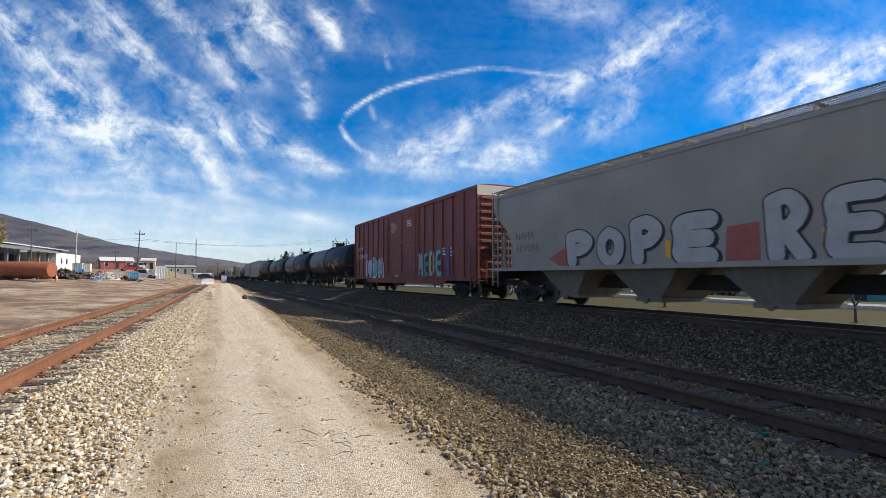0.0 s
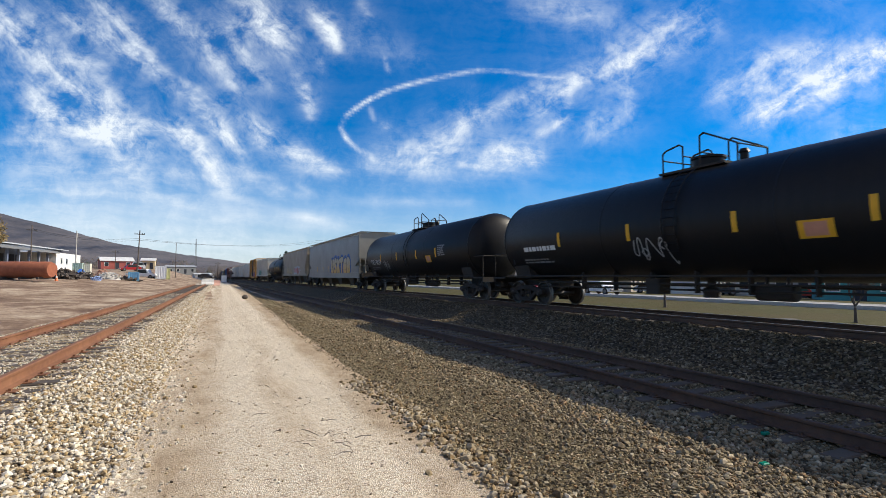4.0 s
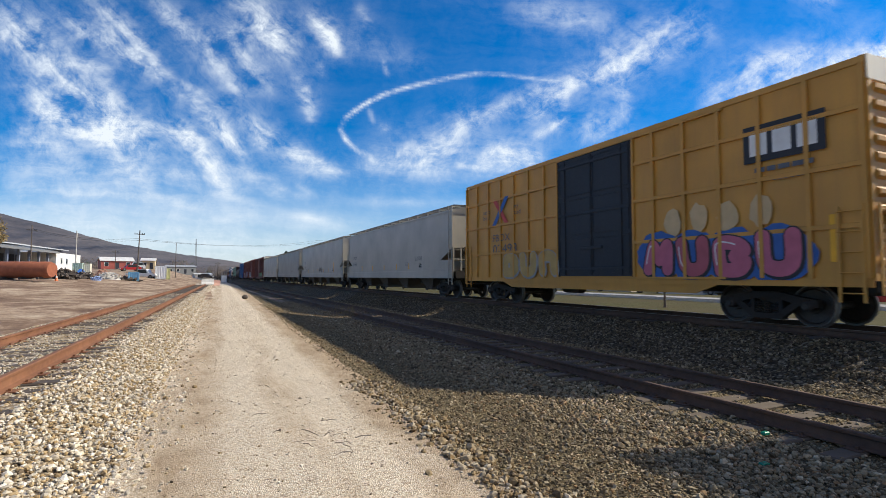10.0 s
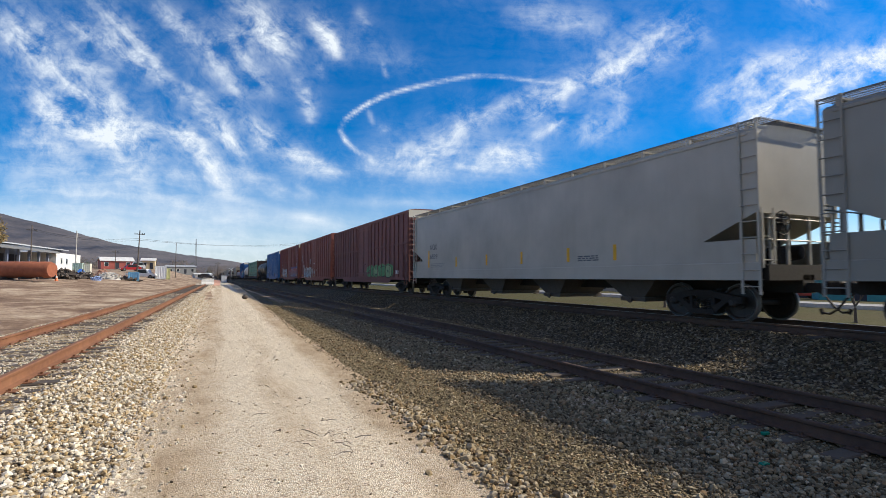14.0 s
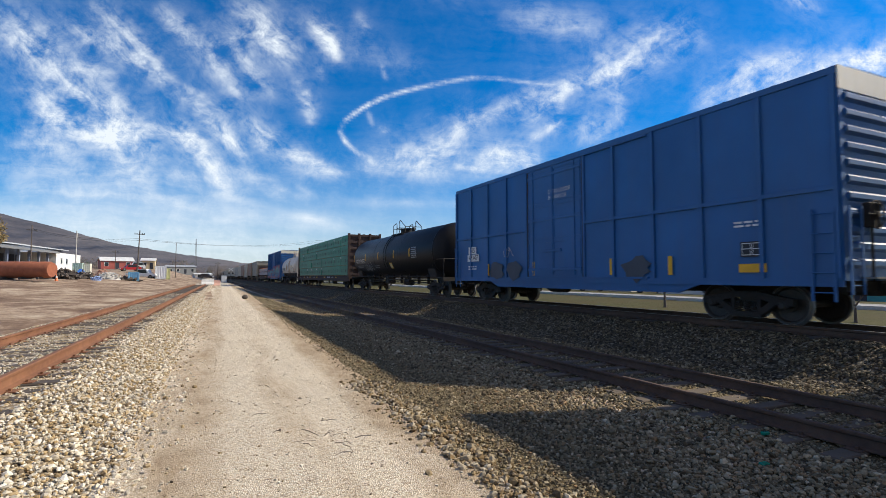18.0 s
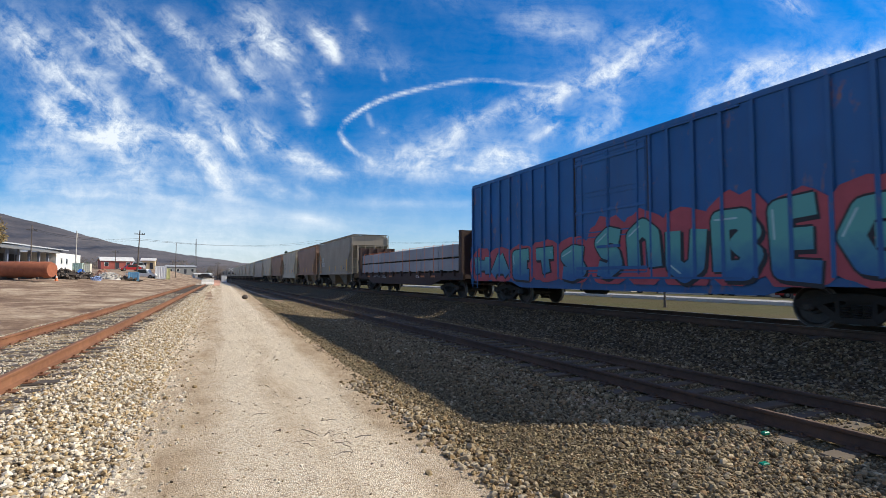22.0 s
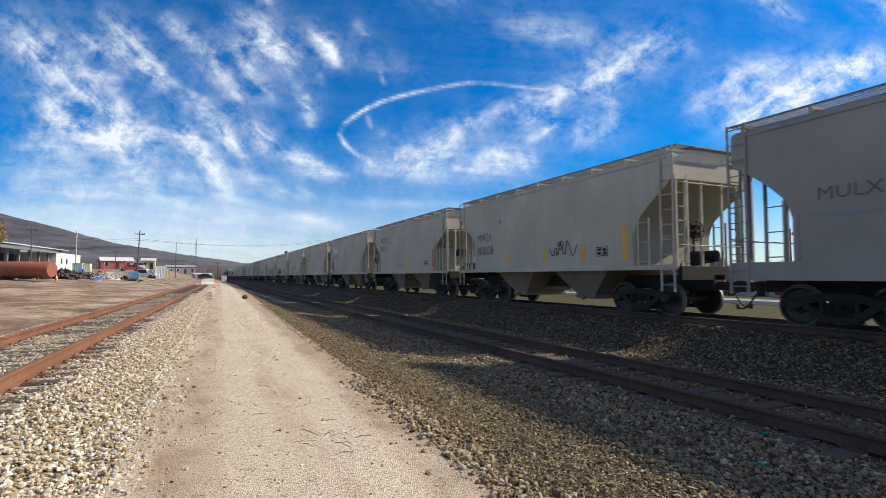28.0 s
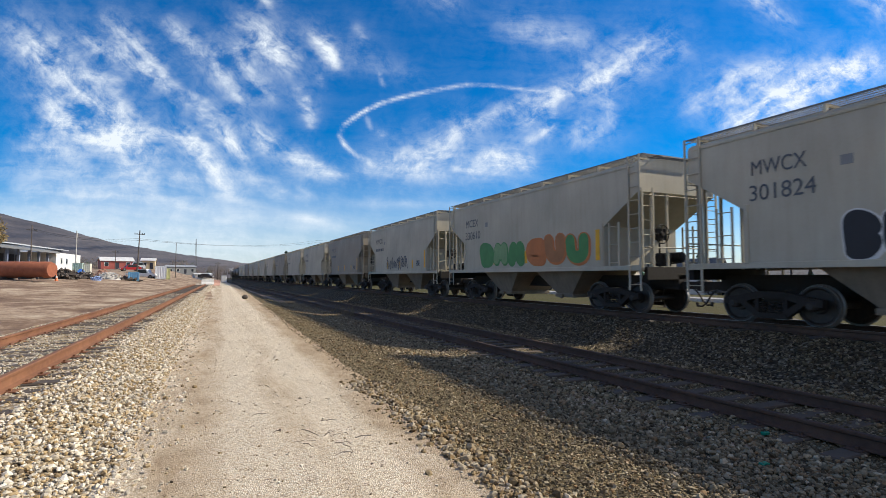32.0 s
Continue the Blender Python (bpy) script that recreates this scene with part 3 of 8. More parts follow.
def ladder_shape(z0, z1, w=0.42, rungs=None):
    """A ladder in the plane x = 0, rails along z, w wide in y."""
    s = Solid()
    for y in (0, w):
        s.box(-0.012, 0.012, y - 0.03, y + 0.03, z0, z1)
    n = rungs or int((z1 - z0) / 0.36)
    for i in range(n):
        z = z0 + 0.18 + i * (z1 - z0 - 0.3) / max(1, n - 1)
        s.bar((-0.02, 0, z), (-0.02, w, z), 0.014, 5)
    return s


def shell(profile, ends):
    """A closed body: a mirrored cross-section of (x, z) from the sill up to the roof's middle, and ends(z) = (front y, rear y)."""
    full = [(-x, z) for x, z in profile] + [(x, z) for x, z in reversed(profile)]
    n, m = len(full), len(profile)
    s = Solid()
    vs = []
    for e in (0, 1):
        vs += [(x, ends(z)[e], z) for x, z in full]
    fs = [(i, (i + 1) % n, n + (i + 1) % n, n + i) for i in range(n)]
    for e in (0, n):
        for i in range(m - 1):
            j = n - 1 - i
            fs.append((e + i, e + i + 1, e + j - 1, e + j) if i + 1 < j - 1 else (e + i, e + i + 1, e + j))
    return s.add(vs, fs)


def hopper_bay(y, w, z0, z1, half=1.45):
    """One discharge chute under the sill, with its outlet gate and rack bar."""
    s = Solid()
    b = min(0.42, w * 0.2)
    s.add([(-half, y - w / 2, z1), (half, y - w / 2, z1), (half, y + w / 2, z1), (-half, y + w / 2, z1),
           (-0.95, y - b, z0 + 0.06), (0.95, y - b, z0 + 0.06), (0.95, y + b, z0 + 0.06), (-0.95, y + b, z0 + 0.06)],
          [(0, 1, 2, 3), (4, 7, 6, 5), (0, 4, 5, 1), (1, 5, 6, 2), (2, 6, 7, 3), (3, 7, 4, 0)])
    s.slab(-1.0, 1.0, y - b - 0.08, y + b + 0.08, z0 - 0.06, z0 + 0.07, 0.02)
    s.bar((-1.15, y, z0 - 0.02), (1.15, y, z0 - 0.02), 0.03)
    for x in (-1.1, 1.1):
        s.turned([(-0.03, 0.09), (0.03, 0.09)], (x, y, z0 - 0.02), "x", 8)
    return s


def grate_shape(L, w, step=0.055):
    """Flat open grating, w wide in x and L long in y, with a lip along both edges."""
    s = Solid()
    for i in range(5):
        x = -w / 2 + w * i / 4
        s.box(x - 0.008, x + 0.008, 0, L, -0.012, -0.004)
    for x in (-w / 2, w / 2):
        s.box(x - 0.012, x + 0.012, 0, L, -0.035, 0.004)
    n = int(L / step)
    for i in range(n + 1):
        s.box(-w / 2, w / 2, i * step - 0.010, i * step + 0.010, -0.012, 0.0)
    return s


def brake_wheel_shape():
    ring = [(math.cos(i * math.pi / 8) * 0.28, 0, math.sin(i * math.pi / 8) * 0.28) for i in range(17)]
    s = Solid().tube(ring, 0.018)
    for i in range(2):
        a = i * math.pi / 2
        s.bar((-math.cos(a) * 0.28, 0, -math.sin(a) * 0.28), (math.cos(a) * 0.28, 0, math.sin(a) * 0.28), 0.014, 5)
    return s.turned([(-0.05, 0.06), (0.05, 0.06)], (0, 0, 0), "y", 8)


# how far the body's end is cut back at each share of the side's height
CUTS = {"round": ((0.80, 0.0), (0.72, 0.20), (0.64, 0.44), (0.56, 0.66), (0.48, 0.84), (0.40, 0.95), (0.31, 1.0)),
        "slope": ((0.39, 0.0), (0.18, 1.0)),
        "steep": ((0.74, 0.0), (0.43, 1.0))}


def covered_hopper(name, label, y0, L, H, body_mat, bays, kind="smooth", trim=None, small=False, cut="slope", base=1.05, chute=None):
    """A covered hopper car: body, roof hatches, raised walkways, end cages, chutes and running gear. H is the walkway's height."""
    car = thing(name, label, "freight car", group="cars of the freight train")
    trim = trim or body_mat
    sill = max(1.40, base + 0.08)
    run = {"round": 1.35, "slope": 1.45, "steep": 1.45}[cut]
    hw = 1.58 if kind == "smooth" else 1.55
    top = H - 0.32 if kind == "smooth" else H - 0.22
    cuts = [(sill + k * (top - sill), run * c) for k, c in CUTS[cut]]
    mid, low = cuts[0][0], cuts[-1][0]

    def ends(z):
        if z >= mid:
            return 0.16, L - 0.16
        for (za, ca), (zb, cb) in zip(cuts, cuts[1:]):
            if z >= zb:
                c = ca + (cb - ca) * (za - z) / (za - zb)
                return 0.16 + c, L - 0.16 - c
        return 0.16 + run, L - 0.16 - run

    prof = [(hw, sill)] + [(hw, z) for z, c in reversed(cuts)]
    if kind == "smooth":
        prof += [(hw, top), (hw - 0.03, top + 0.07), (1.42, top + 0.15), (1.15, top + 0.21), (0.5, top + 0.25)]
    else:
        prof += [(hw, top), (hw - 0.05, top + 0.05), (1.2, top + 0.12), (0.5, top + 0.16)]
    key = f"{L:.1f}/{H:.2f}/{kind}/{cut}/{base:.2f}"
    part("body", shape("body/" + key + "/" + body_mat.name, lambda: shell(prof, ends), 28), body_mat, car)
    for k in (-1, 1):
        x = k * (hw - 0.02)
        part("side_sill", Solid().slab(x - 0.05, x + 0.05, 0.12, L - 0.12, base, sill + 0.03, 0.015), trim, car)
        part("sill_flange", Solid().box(x - 0.09, x + 0.075, 0.12, L - 0.12, base - 0.03, base), trim, car)
        if kind == "smooth":
            part("roof_seam", Solid().slab(k * hw - 0.022, k * hw + 0.022, 0.34, L - 0.34, top - 0.03, top + 0.03, 0.01), trim, car)
        if cut != "slope":
            for y in (0.24 + run, L - 0.24 - run):
                part("corner_stiffener", Solid().slab(x - 0.05, x + 0.05, y - 0.05, y + 0.05, sill, low + 0.1, 0.01), trim, car)
    if kind == "ribbed":
        n = int(round((L - 2) / 1.05))
        for i in range(n + 1):
            y = 0.9 + (L - 1.8) * i / n
            zb = sill if 2.2 < y < L - 2.2 else mid - 0.1
            for k in (-1, 1):
                r = part("rib", shape(f"rib/{zb:.2f}/{H:.2f}/{body_mat.name}", lambda: Solid().slab(-0.035, 0.035, -0.035, 0.035, zb, top - 0.02, 0.012)), body_mat, car)
                r.location = (k * (hw + 0.01), y, 0)
    if cut == "slope":
        for k in (-1, 1):
            for y in (0.2, L - 2.4):
                x = k * (hw - 0.02)
                part("end_skirt", Solid().box(x - 0.018, x + 0.018, y, y + 2.2, sill, low + 0.02), body_mat, car)
    # centre sill and end platforms
    part("centre_sill", Solid().box(-0.22, 0.22, 0.0, L, 0.72, 1.15).box(-1.45, 1.45, 0.0, 0.14, 1.02, sill - 0.02).box(-1.45, 1.45, L - 0.14, L, 1.02, sill - 0.02), m_gear, car)
    for k, y in ((1, 0.0), (-1, L)):
        part("end_deck", Solid().box(-1.5, 1.5, min(y + k * 0.02, y + k * run), max(y + k * 0.02, y + k * run), sill - 0.06, sill - 0.02), m_gear, car)
        for x in (-1.05, -0.42, 0.42, 1.05):
            part("end_post", shape(f"end_post/{mid:.2f}/{trim.name}/{k}", lambda: Solid().slab(-0.045, 0.045, -0.03, 0.03, sill - 0.1, mid - 0.02, 0.01)), trim, car).location = (x, y + k * 0.20, 0)
        for z in (sill + 0.55, mid - 0.1 if cut != "slope" else sill + 1.05):
            part("grab_rail", Solid().bar((-1.55, y + k * 0.12, z), (1.55, y + k * 0.12, z), 0.018), trim, car)
        for x in (-1.55, 1.13):
            l = part("ladder", shape(f"end_ladder/{mid:.2f}/{trim.name}", lambda: ladder_shape(sill - 0.1, mid + 0.1)), trim, car)
            l.rotation_euler = (0, 0, math.radians(-90))
            l.location = (x, y + k * 0.06, 0)
            sl = part("side_ladder", shape(f"side_ladder/{H:.2f}/{trim.name}", lambda: ladder_shape(0.70, H - 0.02)), trim, car)
            sl.location = (-1.62 if x < 0 else 1.62, y + k * 0.10 - (0.42 if k < 0 else 0), 0)
            if cut != "slope":
                sp = part("short_ladder", shape(f"short_ladder/{sill:.2f}/{trim.name}", lambda: ladder_shape(sill - 0.05, sill + 1.35, 0.40, 3)), trim, car)
                sp.location = (-1.60 if x < 0 else 1.60, y + k * 0.95 - (0.40 if k < 0 else 0), 0)
    bw = part("brake_wheel", shape("brake_wheel", brake_wheel_shape), m_gear, car)
    bw.location = (-0.75, 0.10, sill + 0.95)
    part("brake_gear", Solid().slab(-0.95, -0.55, 0.12, 0.32, sill + 0.78, sill + 1.12, 0.02).bar((-0.75, 0.2, 1.0), (-0.75, 0.2, sill + 0.8), 0.03), m_gear, car)
    part("air_reservoir", Solid().turned([(0, 0.12), (0.02, 0.16), (0.7, 0.16), (0.72, 0.12)], (0.4, 0.35, sill + 0.3), "y", 14), m_gear, car, smooth=40)
    part("brake_valve", Solid().slab(-0.35, 0.05, 0.45, 0.8, sill + 0.02, sill + 0.42, 0.04), m_gear, car)
    part("drain_pipe", Solid().pipe([(0.4, 0.4, sill + 0.15), (0.1, 0.5, sill + 0.1), (-0.9, 0.5, sill + 0.1), (-0.9, 0.5, 0.9)], 0.025), m_gear, car)
    # roof
    ridge_z = prof[-1][1]
    n = max(4, int(L / 1.9))
    if kind == "smooth" and not small:
        part("trough_hatch", Solid().slab(-0.3, 0.3, 0.9, L - 0.9, ridge_z - 0.02, ridge_z + 0.12, 0.03), trim, car)
    else:
        for i in range(n):
            y = 1.2 + (L - 2.4) * i / (n - 1)
            h = part("roof_hatch", shape("roof_hatch/" + trim.name, lambda: Solid().turned([(0, 0.40), (0.10, 0.40), (0.13, 0.30), (0.15, 0.0001)], (0, 0, 0), "z", 16), 40), trim, car)
            h.location = (0, y, ridge_z - 0.02)
    for x in (-1.2, 1.2):
        g = part("running_board", shape(f"running_board/{L:.1f}", lambda: grate_shape(L - 0.1, 0.60)), m_galv, car, "galvanised steel grating")
        g.location = (x, 0.05, H)
    for y in (0.30, L - 0.30):
        g = part("cross_board", shape("cross_board", lambda: grate_shape(1.8, 0.55)), m_galv, car)
        g.rotation_euler = (0, 0, math.radians(-90))
        g.location = (-0.9, y, H - 0.002)
    nb = int(L / 1.55)
    for i in range(nb + 1):
        y = 0.4 + (L - 0.8) * i / nb
        for k in (-1, 1):
            b = part("board_bracket", shape(f"board_bracket/{H:.2f}/{top:.2f}/{trim.name}/{k}", lambda: Solid().prism([(k * 1.51, top + 0.06), (k * 1.51, H - 0.036), (k * 0.88, H - 0.036), (k * 0.88, H - 0.09), (k * 1.44, H - 0.09), (k * 1.44, top + 0.06)], -0.03, 0.03, "y")), trim, car)
            b.location = (0, y, 0)
    # chutes
    zone0, zone1 = (2.5, L - 2.5) if not small else (2.35, L - 2.35)
    w = (zone1 - zone0) / bays
    for i in range(bays):
        part("discharge_chute", hopper_bay(zone0 + w * (i + 0.5), w * 0.74, 0.42, sill, hw - 0.3), chute or (m_chute if not small else m_chute_dusty), car)
    running_gear(car, L, 2.05 if not small else 1.85)
    return car


m_galv = plain("galvanised_grating", (0.20, 0.20, 0.195), 0.6, 0.4)
m_chute = paint("grimy_chute", (0.11, 0.092, 0.075), (0.06, 0.045, 0.032), 0.7, 0.85)
m_chute_pale = paint("dust_grey_chute", (0.24, 0.215, 0.18), (0.10, 0.075, 0.055), 0.8, 0.85)
m_chute_dusty = paint("dusty_brown_chute", (0.27, 0.225, 0.17), (0.09, 0.065, 0.045), 0.7, 0.9)


def boxcar(name, label, y0, L, H, body_mat, door=None, door_at=None, door_w=3.0, cream=None, rib_step=1.1, rails=()):
    """A boxcar: ribbed sides, sliding door, corrugated ends, ladders and running gear."""
    car = thing(name, label, "boxcar", group="cars of the freight train")
    door = door or body_mat
    hw, sill = 1.50, 1.02
    door_at = L / 2 if door_at is None else door_at
    prof = [(hw, sill), (hw, H - 0.12), (hw - 0.03, H - 0.04), (hw - 0.5, H), (0.2, H + 0.02)]
    part("body", shell(prof, lambda z: (0.0, L)), body_mat, car, smooth=35)
    for k in (-1, 1):
        x = k * hw
        part("side_sill", Solid().box(x - 0.03, x + 0.03, 0, L, sill - 0.12, sill + 0.05), body_mat, car)
        part("top_chord", Solid().box(x - 0.03, x + 0.03, 0, L, H - 0.20, H - 0.06), body_mat, car)
        part("lower_sill", Solid().prism([(3.2, sill - 0.1), (L - 3.2, sill - 0.1), (L - 3.9, sill - 0.34), (3.9, sill - 0.34)], k * (hw - 0.04) - 0.03, k * (hw - 0.04) + 0.03), body_mat, car)
        for z in rails:
            part("side_rail", Solid().slab(x - 0.055, x + 0.055, 0.05, door_at - door_w / 2 - 0.1, z - 0.05, z + 0.05, 0.01), body_mat, car)
            part("side_rail", Solid().slab(x - 0.055, x + 0.055, door_at + door_w / 2 + 0.1, L - 0.05, z - 0.05, z + 0.05, 0.01), body_mat, car)
    part("centre_sill", Solid().box(-0.2, 0.2, 0, L, 0.70, 1.02).box(-1.3, 1.3, 0.05, 0.2, 0.8, 1.02).box(-1.3, 1.3, L - 0.2, L - 0.05, 0.8, 1.02).turned([(0, 0.2), (0.9, 0.2)], (-0.8, L * 0.55, 0.72), "y", 12), m_black, car)
    d0, d1 = door_at - door_w / 2, door_at + door_w / 2
    rib = shape(f"box_rib/{H:.2f}/{body_mat.name}", lambda: Solid().prism([(-0.04, -0.05), (-0.032, -0.032), (0.032, -0.032), (0.04, -0.05), (0.04, 0.05), (0.032, 0.032), (-0.032, 0.032), (-0.04, 0.05)], sill + 0.05, H - 0.2, "z"))
    n = int(round(L / rib_step))
    for k in (-1, 1):
        for i in range(n + 1):
            y = 0.06 + (L - 0.12) * i / n
            if d0 - 0.2 < y < d1 + 0.2:
                continue
            r = part("rib", rib, body_mat, car)
            r.location = (k * (hw + 0.03), y, 0)
        ds = Solid()
        ds.slab(-0.03, 0.03, d0, d1, sill + 0.10, H - 0.26, 0.02)
        dd = part("door", ds, door, car)
        dd.location = (k * (hw + 0.008), 0, 0)
        # black strips added beside the door, standing for its dark shaded gaps
        for yy in (d0 - 0.035, d1 + 0.035):
            part("door_gasket", Solid().box(-0.03, 0.03, yy - 0.03, yy + 0.03, sill + 0.08, H - 0.24), m_black, car, "black strip drawn for the dark gap beside the door").location = (k * hw, 0, 0)
        for yy in (d0 - 0.11, d1 + 0.11):
            part("door_post", Solid().slab(-0.035, 0.035, yy - 0.04, yy + 0.04, sill + 0.05, H - 0.2, 0.012), body_mat, car).location = (k * (hw + 0.03), 0, 0)
        pan = Solid()
        for a, b in ((0.02, 0.48), (0.52, 0.98)):
            for c, e in ((0.03, 0.31), (0.35, 0.64), (0.68, 0.97)):
                y1, y2 = d0 + (d1 - d0) * a, d0 + (d1 - d0) * b
                z1, z2 = sill + 0.1 + (H - sill - 0.36) * c, sill + 0.1 + (H - sill - 0.36) * e
                for yy in (y1, y2):
                    pan.box(-0.03, 0.03, yy - 0.02, yy + 0.02, z1, z2)
                for zz in (z1, z2):
                    pan.box(-0.03, 0.03, y1, y2, zz - 0.02, zz + 0.02)
        p = part("door_panel_frame", pan, door, dd)
        p.location = (k * 0.02, 0, 0)
        for y in (d0 + 0.35, d1 - 0.35, door_at):
            part("lock_rod", Solid().bar((k * 0.05, y, sill + 0.15), (k * 0.05, y, H - 0.32), 0.026, 6), door, dd)
        part("lock_handle", Solid().slab(k * 0.06 - 0.03, k * 0.06 + 0.03, door_at - 0.5, door_at + 0.5, 2.0, 2.09, 0.01), door, dd)
        for z in (sill + 0.35, (sill + H) / 2, H - 0.55):
            part("door_beam", Solid().slab(k * 0.035 - 0.03, k * 0.035 + 0.03, d0 + 0.02, d1 - 0.02, z - 0.05, z + 0.05, 0.015), door, dd)
        for z0, z1 in ((sill + 0.02, sill + 0.08), (H - 0.27, H - 0.22)):
            part("door_rail", Solid().box(-0.05, 0.05, max(0.1, d0 - door_w * 0.9), d1 + 0.1, z0, z1), body_mat, car).location = (k * (hw + 0.02), 0, 0)
    # corrugated ends
    for k, y in ((-1, 0.0), (1, L)):
        c = Solid()
        for i in range(11):
            z = sill + 0.25 + i * (H - sill - 1.0) / 10
            c.prism([(y, z), (y + k * 0.08, z + 0.06), (y + k * 0.08, z + 0.15), (y, z + 0.21)], -1.32, 1.32)
        for x in (-1.42, 1.42):
            c.box(x - 0.08, x + 0.08, min(y, y + k * 0.03), max(y, y + k * 0.03), sill, H - 0.5)
        part("end_corrugation", c, body_mat, car)
        top = Solid().box(-hw, hw, min(y, y + k * 0.035), max(y, y + k * 0.035), H - 0.52, H - 0.04)
        part("end_cap", top, cream or body_mat, car, "cream painted top of the end" if cream else "")
        for x in (-1.5, 1.08):
            l = part("end_ladder", shape(f"box_ladder/{body_mat.name}", lambda: ladder_shape(0.75, 2.5)), body_mat, car)
            l.rotation_euler = (0, 0, math.radians(-90))
            l.location = (x, y + k * 0.14, 0)
            sl = part("side_ladder", shape(f"box_side_ladder/{body_mat.name}", lambda: ladder_shape(0.6, 2.5)), body_mat, car)
            sl.location = (-1.58 if x < 0 else 1.58, y + (0.12 if k < 0 else -0.55), 0)
        part("end_platform", shape(f"box_platform/{k}/{L:.1f}", lambda: Solid().box(-0.9, 0.9, min(y, y + k * 0.28), max(y, y + k * 0.28), 1.06, 1.10)), m_galv, car)
    bw = part("brake_wheel", shape("brake_wheel", brake_wheel_shape), m_gear, car)
    bw.location = (-0.7, -0.22, 2.35)
    part("brake_gear", Solid().slab(-0.9, -0.5, -0.20, -0.05, 2.1, 2.6, 0.02).bar((-0.7, -0.12, 1.0), (-0.7, -0.12, 2.1), 0.025), m_gear, car)
    rs = Solid()
    nr = int(L / 1.2)
    for i in range(nr + 1):
        y = 0.1 + (L - 0.2) * i / nr
        rs.prism([(-hw + 0.05, H - 0.02), (-1.0, H + 0.035), (0, H + 0.055), (1.0, H + 0.035), (hw - 0.05, H - 0.02)], y - 0.04, y + 0.04, "y")
    part("roof_seam", rs, body_mat, car)
    running_gear(car, L, 2.35)
    return car


def tank_car(name, label, y0, L, R, body_mat, belly=None, platform=True, frame_mat=None):
    """A tank car: barrel with domed heads, saddles, dome platform, rails and running gear."""
    car = thing(name, label, "tank car", group="cars of the freight train")
    zc = 0.96 + R
    a0, a1 = 0.55, L - 0.55
    prof = [(a0 + 0.0, 0.001), (a0 + 0.03, R * 0.35), (a0 + 0.11, R * 0.62), (a0 + 0.25, R * 0.82), (a0 + 0.42, R * 0.94), (a0 + 0.62, R), (a1 - 0.62, R), (a1 - 0.42, R * 0.94), (a1 - 0.25, R * 0.82), (a1 - 0.11, R * 0.62), (a1 - 0.03, R * 0.35), (a1, 0.001)]
    part("barrel", Solid().turned(prof, (0, 0, zc), "y", 40), body_mat, car, smooth=40)
    for y in (a0 + 0.62, a0 + 0.62 + (L - 2.3) * 0.33, a0 + 0.62 + (L - 2.3) * 0.66, a1 - 0.62):
        part("weld_seam", Solid().turned([(-0.03, R + 0.002), (-0.02, R + 0.008), (0.02, R + 0.008), (0.03, R + 0.002)], (0, y, zc), "y", 40), body_mat, car, smooth=40)
    if belly:
        band = Solid()
        vs, fs = [], []
        n = 16
        ys = (a0 + 0.62, a1 - 0.62)
        for y in ys:
            for i in range(n + 1):
                t = math.radians(214 + 112 * i / n)
                vs.append((math.cos(t) * (R + 0.006), y, zc + math.sin(t) * (R + 0.006)))
        fs = [(i, i + 1, n + 2 + i, n + 1 + i) for i in range(n)]
        part("belly_coating", band.add(vs, fs), belly, car, "dark tar-stained lower shell", smooth=60)
    fm = frame_mat or m_black
    for y in (1.9, L - 1.9):
        a, b = (y - 1.9, y + 1.2) if y < L / 2 else (y - 1.2, y + 1.9)
        part("saddle", Solid().prism([(-1.3, 1.55), (-1.15, 1.05), (1.15, 1.05), (1.3, 1.55), (0.9, 1.25), (-0.9, 1.25)], y - 0.5, y + 0.5, "y"), fm, car)
        part("stub_sill", Solid().box(-0.35, 0.35, a, b, 0.72, 1.06), fm, car)
    part("outlet_valve", Solid().turned([(0, 0.22), (0.25, 0.22), (0.3, 0.12), (0.5, 0.12)], (0, L * 0.5, 0.52), "z", 12), fm, car)
    part("brake_reservoir", Solid().turned([(0, 0.15), (0.03, 0.2), (0.9, 0.2), (0.93, 0.15)], (-0.6, L * 0.36, 0.72), "y", 14).bar((-0.6, L * 0.36 + 0.2, 0.8), (-0.6, L * 0.36 + 0.2, 1.25), 0.04).bar((-0.6, L * 0.36 + 0.7, 0.8), (-0.6, L * 0.36 + 0.7, 1.25), 0.04), fm, car)
    for k, y in ((1, 0.0), (-1, L)):
        e = Solid()
        e.box(-1.45, 1.45, min(y, y + k * 0.9), max(y, y + k * 0.9), 1.02, 1.08)
        e.box(-1.45, 1.45, y - 0.03, y + 0.03, 0.86, 1.08)
        part("end_platform", e, fm, car)
        r = Solid()
        for x in (-1.4, 1.4):
            r.pipe([(x, y + k * 0.05, 1.08), (x, y + k * 0.05, 2.05), (x, y + k * 1.4, 2.05), (x, y + k * 1.6, 1.6)], 0.022)
            r.pipe([(x, y + k * 0.05, 0.5), (x, y + k * 0.05, 1.05)], 0.02).pipe([(x, y + k * 0.45, 0.5), (x, y + k * 0.45, 1.05)], 0.02)
            for z in (0.5, 0.75):
                r.bar((x, y + k * 0.05, z), (x, y + k * 0.45, z), 0.018)
        r.pipe([(-1.4, y + k * 0.05, 2.05), (1.4, y + k * 0.05, 2.05)], 0.022)
        part("handrail", r, body_mat if belly else fm, car)
    r = Solid()
    for x in (-1.38, 1.38):
        r.bar((x, 1.0, 1.12), (x, L - 1.0, 1.12), 0.03)
    part("side_rail", r, fm, car)
